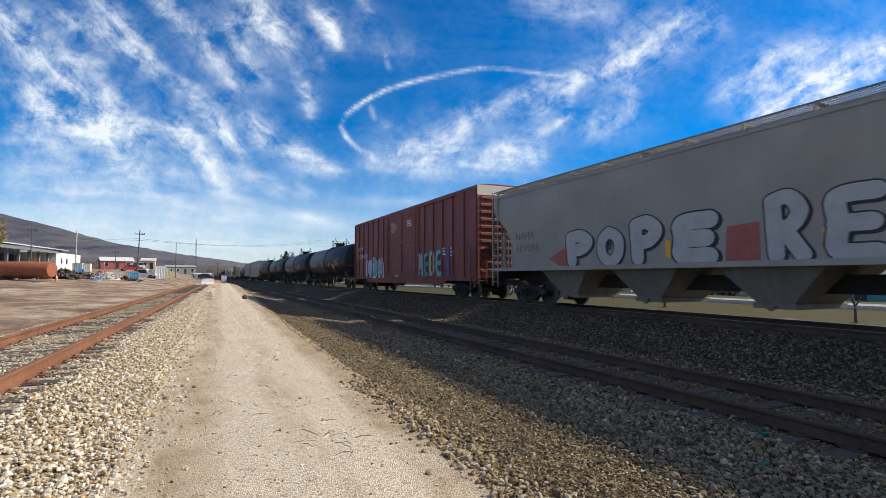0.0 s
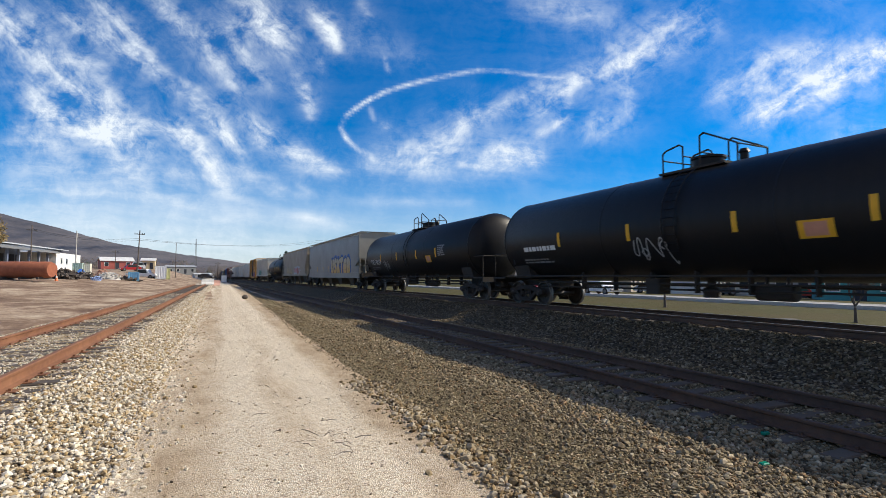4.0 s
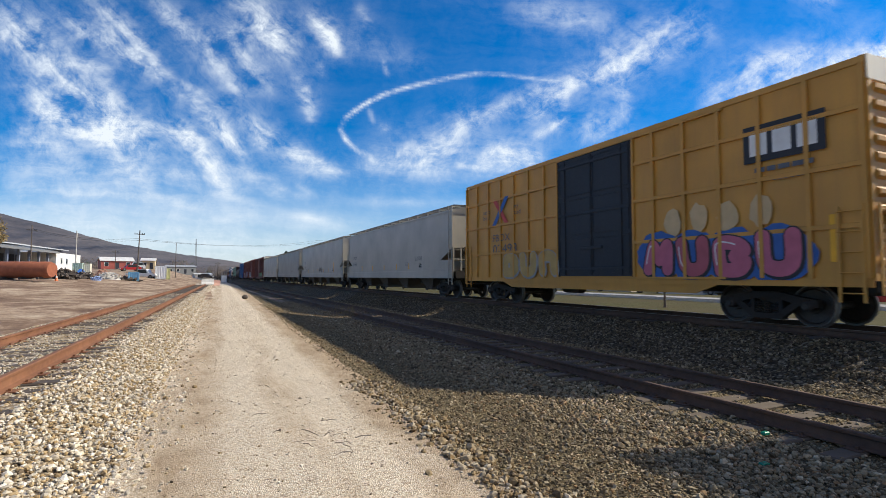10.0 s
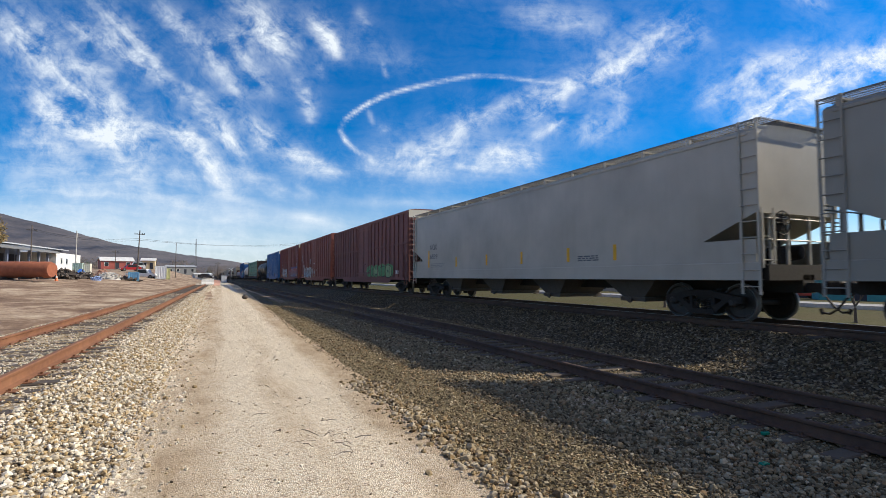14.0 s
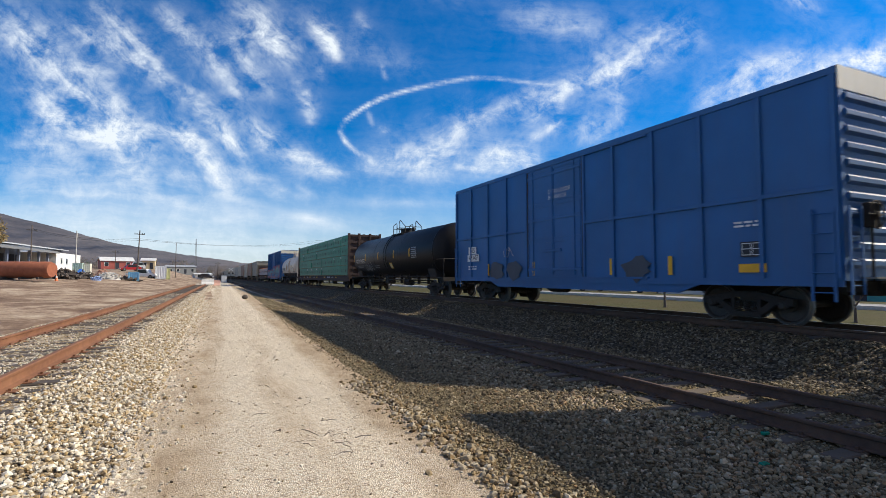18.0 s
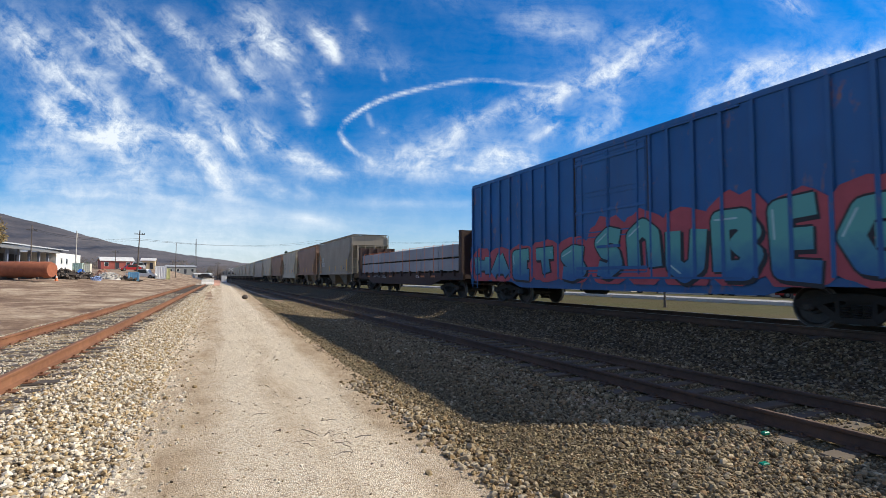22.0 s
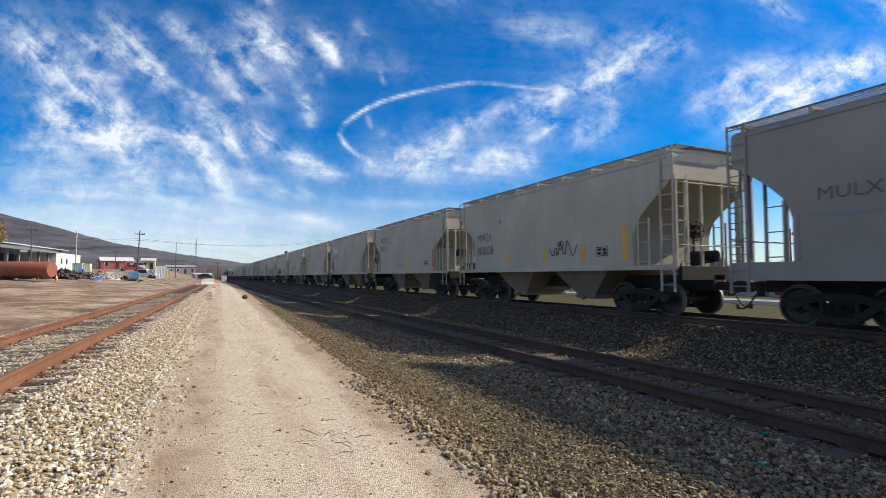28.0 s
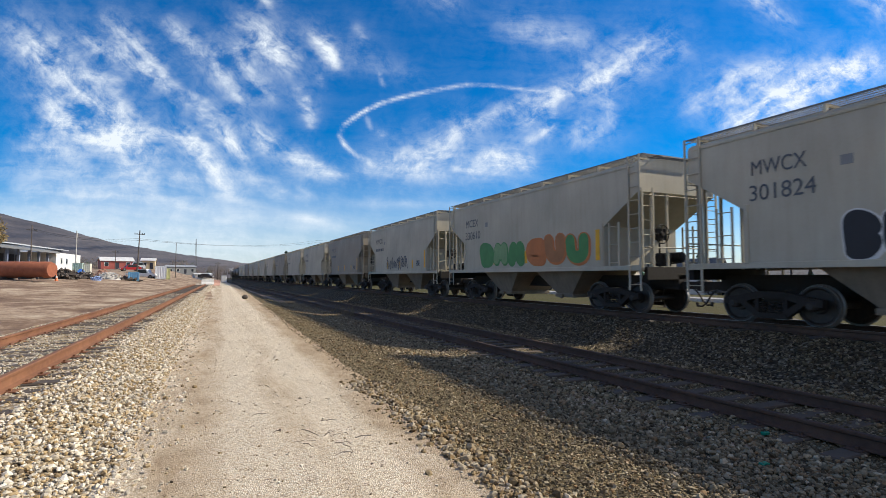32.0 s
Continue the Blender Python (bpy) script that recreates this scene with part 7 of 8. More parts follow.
def cloud_fill():
    """Unseen glowing cirrus overhead, behind and to the sides, added to warm the shade; left open round the sun."""
    v, f, dens, uv = [], [], [], []
    na, ne = 90, 22
    for e in range(ne + 1):
        el = radians(4 + 86 * e / ne)
        for a in range(na + 1):
            az = radians(72 + (307 - 72) * a / na)
            d = Vector((math.sin(az) * math.cos(el), math.cos(az) * math.cos(el), math.sin(el)))
            q = d * ((CLOUD_H + 6) / max(d.z, 0.03))
            v.append((q.x, q.y, 6))
            uv.append((q.x / CLOUD_H * 0.5, q.y / CLOUD_H * 0.5))
            dens.append(0.85 * min(1.0, max(0.0, (d.angle(SUN_TO) - 0.2) / 0.25)) * (0.6 + 0.8 * noise.noise((q.x / 210, q.y / 160, 0))))
    for e in range(ne):
        for a in range(na):
            i = e * (na + 1) + a
            f.append((i, i + 1, i + na + 2, i + na + 1))
    me = bpy.data.meshes.new("cirrus_clouds")
    me.from_pydata(v, [], f)
    for key, get in (("bearing", lambda i: uv[i]), ("density", lambda i: (max(0.0, dens[i]), 0.4)), ("strands", lambda i: (0.4, 0.2))):
        me.uv_layers.new(name=key).data.foreach_set("uv", [c for q in f for i in q for c in get(i)])
    # warm emission, a fill that takes blue out of shaded ground
    me.materials.append(cloud_mat("sunlit_warm_cirrus", (0.95, 0.80, 0.60)))
    ob = new("cirrus_clouds", me)
    ob.location = (0, 0, CLOUD_H + 1.55)
    return tagged(ob, "unseen warm-glowing cirrus added to fill the shade", "clouds", kind="structure")


cloud_fill()


# ---- surroundings ----
def ridge(name, label, crest, depth, front, material, seed):
    """A far hill: rows of ground from its foot up to a crest of given bearings."""
    v, f = [], []
    rows = 14
    xs = [crest[0][0] + (crest[-1][0] - crest[0][0]) * i / 160 for i in range(161)]
    for j in range(rows + 1):
        k = j / rows
        for x in xs:
            y = lerp_table(x, crest)
            d = front + (depth - front) * k
            p = spot(x, d, 0)
            top = 1.55 + depth * (489.7 - y) / 907.36
            z = -4 + (top + 4) * (k ** 1.2) * (1 + (1 - k) * 0.35 * noise.noise((x * 0.012, k * 4, seed)))
            z += depth * 0.0022 * noise.noise((x * 0.11, k * 9, seed)) * min(1, k * 3)
            v.append((p.x, p.y, z))
    n = len(xs)
    for j in range(rows):
        for i in range(n - 1):
            a = j * n + i
            f.append((a, a + 1, a + 1 + n, a + n))
    back = len(v)
    for x in xs:
        p = spot(x, depth * 1.15, 0)
        v.append((p.x, p.y, -20))
    for i in range(n - 1):
        f.append((rows * n + i, rows * n + i + 1, back + i + 1, back + i))
    me = bpy.data.meshes.new(name)
    me.from_pydata(v, [], f)
    me.materials.append(material)
    me.shade_smooth()
    return tagged(new(name, me), label, "hill", kind="structure")


def wooded(name, c0, c1, c2, scale):
    m, nt, b = node_mat(name)
    v = coords(nt)
    a = noise_at(nt, v, scale, 6, 0.75)
    c = noise_at(nt, v, scale * 0.12, 4, 0.6)
    col = mixc(nt, 0.4, ramp(nt, a, [(0.3, c0), (0.5, c1), (0.7, c2)]), ramp(nt, c, [(0.35, c0), (0.65, c2)]))
    nt.links.new(col, b.inputs["Base Color"])
    b.inputs["Roughness"].default_value = 1.0
    bumped(nt, b, a, 1.0, 4.0 / scale * 0.02)
    return m


# distant haze is mixed into the woods' colours as a blue tint
m_hill = wooded("bare_autumn_forest", (0.045, 0.046, 0.064), (0.095, 0.087, 0.096), (0.165, 0.14, 0.135), 0.13)
ridge("backdrop_hill", "long hill covered in bare brown woods, tinted blue for haze", [(-700, 400), (-300, 366), (-60, 372), (0, 378), (20, 384), (60, 393), (100, 403), (150, 417), (200, 430), (240, 437), (290, 445), (330, 452), (370, 457), (400, 461), (440, 467), (520, 476), (620, 484), (900, 487)], 1500, 650, m_hill, 2.0)


def clump_leaves(s, c, r, n, size, rnd, flat=1.0):
    for _ in range(n):
        d = Vector((rnd.gauss(0, 1), rnd.gauss(0, 1), rnd.gauss(0, 1) * flat)).normalized() * r * rnd.uniform(0.35, 1.0)
        p = Vector(c) + d
        a = Vector((rnd.gauss(0, 1), rnd.gauss(0, 1), rnd.gauss(0, 1))).normalized() * size * rnd.uniform(0.6, 1.3)
        b = a.orthogonal().normalized() * size * rnd.uniform(0.4, 0.9)
        s.add([p - a, p + b, p + a, p - b], [(0, 1, 2, 3)])


m_bark = paint("grey_bark", (0.13, 0.105, 0.085), (0.06, 0.05, 0.04), 0.6, 0.95, True)


def leaf_mat(name, c0, c1):
    m, nt, b = node_mat(name)
    g = nt.nodes.new("ShaderNodeNewGeometry")
    nt.links.new(ramp(nt, g.outputs["Random Per Island"], [(0.0, c0), (1.0, c1)]), b.inputs["Base Color"])
    b.inputs["Roughness"].default_value = 0.8
    return m


m_leaf = leaf_mat("dull_green_leaves", (0.03, 0.05, 0.015), (0.11, 0.12, 0.04))
m_needle = leaf_mat("dark_pine_needles", (0.012, 0.03, 0.014), (0.04, 0.07, 0.03))
m_tan_leaf = leaf_mat("tan_autumn_leaves", (0.12, 0.085, 0.04), (0.26, 0.20, 0.09))
m_twig = leaf_mat("brown_twigs", (0.085, 0.065, 0.055), (0.17, 0.135, 0.11))


def branches(s, base, direction, length, r, depth, rnd, tips):
    end = Vector(base) + direction * length
    mid = Vector(base) + direction * length * 0.5 + Vector((rnd.uniform(-1, 1), rnd.uniform(-1, 1), 0)) * length * 0.06
    s.bar(base, mid, r, 6)
    s.bar(mid, end, r * 0.72, 6)
    tips.append((tuple(mid), length * 0.5)) if depth < 2 else None
    if depth == 0:
        tips.append((tuple(end), length))
        return
    for _ in range(rnd.choice((3, 3, 4))):
        d = (direction + Vector((rnd.uniform(-1, 1), rnd.uniform(-1, 1), rnd.uniform(-0.25, 0.7))) * 0.8).normalized()
        branches(s, end if rnd.random() < 0.7 else mid, d, length * rnd.uniform(0.55, 0.78), r * 0.55, depth - 1, rnd, tips)


def tree(label, at, height, leaf, seed, bare=False, group="", dens=16):
    """A broadleaf tree: tapered trunk, forking limbs and a crown of many leaves or twigs."""
    rnd = random.Random(seed)
    t = thing("tree", label, "tree", at, group)
    trunk, tips = Solid(), []
    trunk.turned([(0, height * 0.035), (height * 0.06, height * 0.026), (height * 0.28, height * 0.02)], (0, 0, -0.1), "z", 8)
    for k in range(3):
        a = k * 2.1 + rnd.uniform(0, 1)
        branches(trunk, (0, 0, height * 0.26), Vector((math.cos(a) * 0.6, math.sin(a) * 0.6, 1)).normalized(), height * 0.26, height * 0.013, 3, rnd, tips)
    part("trunk", trunk, m_bark, t)
    crown = Solid()
    for c, ln in tips:
        if bare:
            for _ in range(6):
                d = Vector((rnd.gauss(0, 1), rnd.gauss(0, 1), rnd.gauss(0.5, 1))).normalized() * ln * rnd.uniform(0.5, 1.0)
                crown.bar(c, Vector(c) + d, height * 0.0022, 3)
        else:
            clump_leaves(crown, c, ln * 0.9, dens, height * 0.016, rnd)
    part("crown", crown, leaf, t)
    return t


def conifer(label, at, height, seed, group=""):
    rnd = random.Random(seed)
    t = thing("tree", label, "tree", at, group)
    part("trunk", Solid().turned([(0, height * 0.022), (height * 0.5, height * 0.012), (height * 0.98, height * 0.002)], (0, 0, -0.1), "z", 8), m_bark, t)
    s = Solid()
    n = 26
    for i in range(n):
        z = height * (0.10 + 0.88 * i / n)
        reach = height * 0.24 * (1 - i / n) ** 0.8 + 0.15
        for k in range(8):
            a = rnd.uniform(0, 6.283)
            r = reach * rnd.uniform(0.65, 1.1)
            e = Vector((math.cos(a) * r, math.sin(a) * r, z - r * 0.25))
            s.bar((0, 0, z), e, 0.03, 3)
            for q in (0.4, 0.65, 0.9):
                clump_leaves(s, Vector((0, 0, z)).lerp(e, q), reach * 0.16 + 0.08, 7, height * 0.018, rnd, 0.5)
    part("crown", s, m_needle, t)
    return t


def window_part(parent, x0, x1, z0, z1, y, frame_mat, glass):
    """A framed window set into a wall that lies across the y axis; the pane is a part of it."""
    fr = Solid().box(x0 - 0.08, x1 + 0.08, y - 0.06, y + 0.02, z0 - 0.08, z0).box(x0 - 0.08, x1 + 0.08, y - 0.06, y + 0.02, z1, z1 + 0.08).box(x0 - 0.08, x0, y - 0.06, y + 0.02, z0, z1).box(x1, x1 + 0.08, y - 0.06, y + 0.02, z0, z1)
    w = part("window", fr, frame_mat, parent)
    part("pane", Solid().box(x0, x1, y - 0.02, y + 0.01, z0, z1), glass, w)
    return w


m_glass = plain("dark_window_glass", (0.03, 0.035, 0.04), 0.08, 0.0, 0.05)
m_trim = plain("white_trim", (0.75, 0.75, 0.73), 0.6)
m_dark = plain("dark_opening", (0.03, 0.035, 0.05), 0.8)


def siding(name, color, along="z", step=0.2):
    m, nt, b = node_mat(name)
    v = coords(nt)
    w = nd(nt, "ShaderNodeTexWave", Scale=1.0 / step / 2, Distortion=0.0)
    w.bands_direction = "Z" if along == "z" else "X"
    w.wave_profile = "SAW"
    nt.links.new(v, w.inputs["Vector"])
    n = noise_at(nt, v, 0.8, 5, 0.65)
    col = mixc(nt, 0.35, ramp(nt, n, [(0.3, shade(color, 0.8)), (0.7, shade(color, 1.1))]), ramp(nt, w.outputs[0], [(0.0, shade(color, 0.7)), (0.3, color)]))
    nt.links.new(col, b.inputs["Base Color"])
    b.inputs["Roughness"].default_value = 0.6
    bumped(nt, b, w.outputs[0], 0.5, 0.03)
    return m


def house(name, label, at, turn, w, d, h, roof_h, wall_mat, roof_mat, windows=2, door=True, gable_front=False, floor_z=0.0, category="house"):
    """A small building: walls with thickness, pitched roof with eaves, windows and a door on its front."""
    b = thing(name, label, category, at)
    b.rotation_euler = (0, 0, radians(turn))
    part("wall", Solid().box(-w / 2, w / 2, 0, d, -0.6, h), wall_mat, b)
    e = 0.35
    if gable_front:
        r = Solid().prism([(-w / 2 - e, h - 0.1), (0, h + roof_h), (w / 2 + e, h - 0.1), (w / 2 + e, h + 0.08), (0, h + roof_h + 0.2), (-w / 2 - e, h + 0.08)], -e, d + e, "y")
        g = Solid().prism([(-w / 2, h), (w / 2, h), (0, h + roof_h - 0.02)], 0.0, d, "y")
    else:
        r = Solid().prism([(-e, h - 0.1), (d / 2, h + roof_h), (d + e, h - 0.1), (d + e, h + 0.08), (d / 2, h + roof_h + 0.2), (-e, h + 0.08)], -w / 2 - e, w / 2 + e, "x")
        g = Solid().prism([(0, h), (d, h), (d / 2, h + roof_h - 0.02)], -w / 2, w / 2, "x")
    part("gable", g, wall_mat, b)
    part("roof", r, roof_mat, b)
    spots = [(-w / 2 + w * (i + 0.5) / (windows + (1 if door else 0))) for i in range(windows + (1 if door else 0))]
    for i, x in enumerate(spots):
        if door and i == len(spots) // 2:
            part("door", Solid().slab(x - 0.5, x + 0.5, -0.05, 0.02, 0.0, 2.05, 0.02), m_dark, b)
        else:
            window_part(b, x - 0.55, x + 0.55, 0.95, 2.1, 0.0, m_trim, m_glass)
    return b


def pole(label, at, height, r=0.14, arms=(0.9,), lamp=False, lean=0.0, category="utility pole", material=None):
    p = thing("utility_pole" if not lamp else "street_lamp", label, category, at)
    p.rotation_euler = (0, lean, 0)
    mt = material or m_bark
    part("post", Solid().turned([(-0.5, r), (height, r * 0.65)], (0, 0, 0), "z", 8), mt, p)
    for a in arms:
        s = part("crossarm", Solid().box(-0.8, 0.8, -0.05, 0.05, height - a - 0.06, height - a + 0.06), mt, p)
        for x in (-0.72, -0.4, 0.4, 0.72):
            part("insulator", shape("insulator", lambda: Solid().turned([(0, 0.03), (0.05, 0.06), (0.12, 0.06), (0.16, 0.02)], (0, 0, 0), "z", 6)), m_glass, s).location = (x, 0, height - a + 0.06)
    if lamp:
        part("lamp_head", Solid().bar((0, 0, height - 0.3), (1.2, 0, height + 0.1), 0.05).slab(0.9, 1.6, -0.16, 0.16, height + 0.02, height + 0.16, 0.03), plain("lamp_grey", (0.3, 0.3, 0.3), 0.4, 0.6), p)
    return p


m_tin = siding("weathered_white_metal_siding", (0.70, 0.70, 0.68), "x", 0.3)
m_tinroof = siding("grey_metal_roof", (0.42, 0.44, 0.46), "x", 0.4)
m_shingle = plain("grey_shingle_roof", (0.17, 0.165, 0.16), 0.9, 0.0, 0.3, 2.0)
m_brickred = siding("faded_red_metal_siding", (0.36, 0.09, 0.07), "x", 0.3)
m_concrete = plain("pale_concrete", (0.52, 0.50, 0.46), 0.9, 0.0, 0.15, 1.5)


# warehouse with a loading canopy
def warehouse():
    a, b = spot(-110, 74, 2.0), spot(155, 138, 2.0)
    run = (b - a)
    L = run.length
    w = thing("warehouse", "long pale metal warehouse with an open loading canopy", "warehouse", (a.x, a.y, 2.3))
    w.rotation_euler = (0, 0, math.atan2(run.y, run.x))
    part("wall", Solid().box(0, L, 6, 26, -2.5, 6.2), siding("blue_grey_metal_siding", (0.20, 0.23, 0.30), "x", 0.3), w)
    part("roof", Solid().prism([(4.5, 6.0), (16, 7.6), (27, 6.0), (27, 6.25), (16, 7.85), (4.5, 6.25)], -0.6, L + 0.6), m_tinroof, w)
    part("canopy", Solid().prism([(-1.6, 4.3), (6.2, 5.7), (6.2, 6.0), (-1.6, 4.75)], -0.6, L * 0.62), mat("dark_canopy_tin", plain, (0.20, 0.205, 0.21), 0.6, 0.2), w, "grey metal loading canopy")
    for i in range(9):
        c = part("column", shape("warehouse_column", lambda: Solid().slab(-0.22, 0.22, -0.22, 0.22, -2.5, 4.6, 0.04)), mat("blue_grey_column", plain, (0.17, 0.20, 0.27), 0.6), w)
        c.location = (2 + i * (L * 0.6) / 8.5, 0, 0)
        dr = part("dock_door", shape("dock_door", lambda: Solid().slab(-2.0, 2.0, -0.05, 0.06, 0.2, 4.0, 0.03)), m_dark, w)
        dr.location = (4.6 + i * (L * 0.6) / 8.5, 5.97, 0)
    part("loading_dock", Solid().box(0, L * 0.62, 1.0, 6, -2.5, 0.1), m_concrete, w)
    part("office_block", Solid().box(L * 0.62, L * 0.86, -1.0, 6.0, -2.5, 4.6), m_tin, w, "white painted office block")
    for x in (0.66, 0.71):
        window_part(w, L * x, L * x + 1.0, 2.2, 3.4, -1.0, m_trim, m_glass)
    for x in (0.88, 0.92, 0.96):
        window_part(w, L * x, L * x + 1.0, 4.2, 5.3, 6.0, m_trim, m_glass)
    return w


warehouse()


def rusty_pipe():
    a, b = spot(2, 52, 0), spot(93, 52, 0)
    run = b - a
    r = 0.83
    zg = max(ground_z(*a.xy), ground_z(*b.xy))
    p = thing("steel_pipe", "large rust-red steel pipe section lying in the yard", "pipe", (a.x, a.y, zg + r + 0.12))
    p.rotation_euler = (0, 0, math.atan2(run.y, run.x))
    L = run.length
    m = rusty("red_rust", (0.20, 0.062, 0.032), (0.33, 0.115, 0.06), 0.85, 3.0)
    part("barrel", Solid().turned([(L, r * 0.86), (L - 0.25, r), (L * 0.7, r), (L * 0.7 - 0.02, r * 1.01), (0, r * 1.01), (0, r * 0.94), (L * 0.6, r * 0.92), (L * 0.6, 0.01)], (0, 0, 0), "x", 32), m, p, smooth=40)
    for x in (0.8, L * 0.5, L - 0.8):
        part("timber_block", shape("timber_block", lambda: Solid().slab(-0.12, 0.12, -0.9, 0.9, -r - 0.15, -r + 0.08, 0.02)), m_tie_dark, p).location = (x, 0, 0)


rusty_pipe()


def container(label, at, turn, w, d, h, mt, roof=None):
    c = thing("shipping_container", label, "container", at)
    c.rotation_euler = (0, 0, radians(turn))
    part("body", Solid().box(-w / 2, w / 2, 0, d, 0.0, h), mt, c)
    for i in range(int(w / 0.28)):
        part("corrugation", shape(f"corr/{h}/{mt.name}", lambda: Solid().prism([(-0.07, 0), (0.07, 0), (0.04, -0.04), (-0.04, -0.04)], 0.15, h - 0.15, "z")), mt, c).location = (-w / 2 + 0.14 + i * 0.28, 0, 0)
    part("frame", Solid().box(-w / 2, w / 2, -0.05, 0, 0, 0.15).box(-w / 2, w / 2, -0.05, 0, h - 0.15, h).box(-w / 2, -w / 2 + 0.12, -0.05, 0, 0, h).box(w / 2 - 0.12, w / 2, -0.05, 0, 0, h), roof or mt, c)
    return c


m_boxgreen = plain("pale_green_steel", (0.33, 0.45, 0.40), 0.6)
m_boxblue = plain("faded_blue_steel", (0.16, 0.36, 0.55), 0.6)
m_boxcream = plain("cream_steel", (0.62, 0.60, 0.50), 0.6)
container("pale green storage container in the yard", spot(137, 82), 2, 1.3, 1.6, 1.75, m_boxgreen)
container("cream storage container in the yard", spot(152, 83), 2, 1.2, 1.6, 1.65, m_boxcream)
container("faded blue storage container beside the pickup", spot(237, 74), 5, 1.4, 1.6, 1.3, m_boxblue)


def vehicle(name, label, at, turn, L, body_mat, kind="pickup", H=1.85, cat="truck"):
    """A road vehicle: shaped body, glass, wheels, lamps."""
    v = thing(name, label, cat, at)
    v.rotation_euler = (0, 0, radians(turn))
    hw = 0.95 if kind == "pickup" else 0.88
    h1 = H * 0.56
    if kind == "pickup":
        low = [(0.1, 0.45), (L - 0.05, 0.45), (L, 0.7), (L - 0.05, h1), (L * 0.38, h1), (0.25, h1 - 0.04), (0.05, h1 - 0.2), (0.0, 0.7)]
        cab = [(L * 0.24, h1 - 0.02), (L * 0.33, H), (L * 0.62, H), (L * 0.67, h1 - 0.02)]
    else:
        low = [(0.1, 0.35), (L - 0.05, 0.35), (L, 0.6), (L - 0.08, h1), (L * 0.2, h1), (0.2, h1 - 0.12), (0.0, 0.6)]
        cab = [(L * 0.22, h1 - 0.02), (L * 0.36, H), (L * 0.80, H), (L * 0.97, h1 - 0.02)]
    part("body", Solid().prism(low, -hw, hw, "x"), body_mat, v)
    part("cab", Solid().prism(cab, -hw + 0.1, hw - 0.1, "x"), body_mat, v)
    ca, cb = cab[0][0], cab[3][0]
    for k in (-1, 1):
        x = k * (hw - 0.098)
        part("side_window", Solid().prism([(ca + 0.35, h1 + 0.05), (cab[1][0] + 0.08, H - 0.1), (cab[2][0] - 0.05, H - 0.1), (cb - 0.2, h1 + 0.05)], min(x, x + k * 0.02), max(x, x + k * 0.02), "x"), m_glass, v)
        for y in (L * 0.18, L * 0.80):
            w = part("wheel", shape(f"car_wheel/{kind}", lambda: Solid().turned([(-0.11, 0.2), (-0.11, 0.33), (-0.07, 0.38), (0.07, 0.38), (0.11, 0.33), (0.11, 0.2)], (0, 0, 0), "x", 16), 40), m_black, v)
            w.location = (k * (hw - 0.08), y, 0.38)
            part("rim", shape("car_rim", lambda: Solid().turned([(-0.1, 0.2), (0.1, 0.2)], (0, 0, 0), "x", 10)), m_galv, w).location = (k * 0.03, 0, 0)
        part("headlight", Solid().slab(k * hw * 0.75 - 0.14, k * hw * 0.75 + 0.14, -0.02, 0.1, h1 - 0.32, h1 - 0.15, 0.02), m_trim, v)
    part("windscreen", Solid().add([(-hw + 0.18, ca + 0.05, h1 + 0.04), (hw - 0.18, ca + 0.05, h1 + 0.04), (hw - 0.22, cab[1][0] - 0.04, H - 0.08), (-hw + 0.22, cab[1][0] - 0.04, H - 0.08)], [(0, 1, 2, 3)]), m_glass, v)
    part("bumper", Solid().slab(-hw, hw, -0.08, 0.06, 0.42, 0.62, 0.03), m_galv, v)
    return v


m_whitecar = plain("white_car_paint", (0.75, 0.76, 0.77), 0.25)
m_redcar = plain("red_car_paint", (0.40, 0.03, 0.03), 0.25)
m_darkcar = plain("dark_grey_car_paint", (0.06, 0.065, 0.075), 0.25)
m_silver = plain("silver_car_paint", (0.42, 0.43, 0.45), 0.25)
vehicle("pickup_truck", "white crew-cab pickup parked in the yard", spot(280, 98), 72, 5.4, m_whitecar, "pickup", 1.85)
vehicle("car", "red hatchback parked near the red shed", spot(212, 118), -70, 4.3, m_redcar, "car", 1.5, "car")
vehicle("car", "white van parked near the red shed", spot(224, 150), -80, 4.8, m_whitecar, "car", 2.2, "van")
vehicle("car", "dark sport utility vehicle at the level crossing", spot(377, 190, 0.9), 70, 4.6, m_darkcar, "car", 1.75, "car")
container("white box trailer behind the pickup", spot(285, 98), 5, 1.9, 2.6, 2.5, m_whitecar)
container("pale yellow box trailer behind the pickup", spot(297, 104), 5, 1.0, 2.6, 2.2, plain("pale_yellow_steel", (0.62, 0.62, 0.30), 0.6))
house("shed", "faded red metal shed with a white roof", spot(208, 165), 18, 9, 5, 2.6, 1.1, m_brickred, m_tin, 2, True, category="shed")
house("store_building", "long low grey store building", spot(322, 235), 12, 12, 10, 3.2, 0.5, plain("grey_block_wall", (0.24, 0.25, 0.25), 0.8), m_tinroof, 3, True, category="building")
house("store_building", "white flat-roofed canopy building by the crossing", spot(361, 190), 8, 5.6, 8, 2.2, 0.3, m_tin, m_tin, 2, False, category="building")
house("shed", "tan metal shed behind the yard", spot(262, 175), 0, 4, 5, 2.8, 0.8, plain("tan_siding", (0.50, 0.42, 0.26), 0.7), m_tin, 1, True, category="shed")

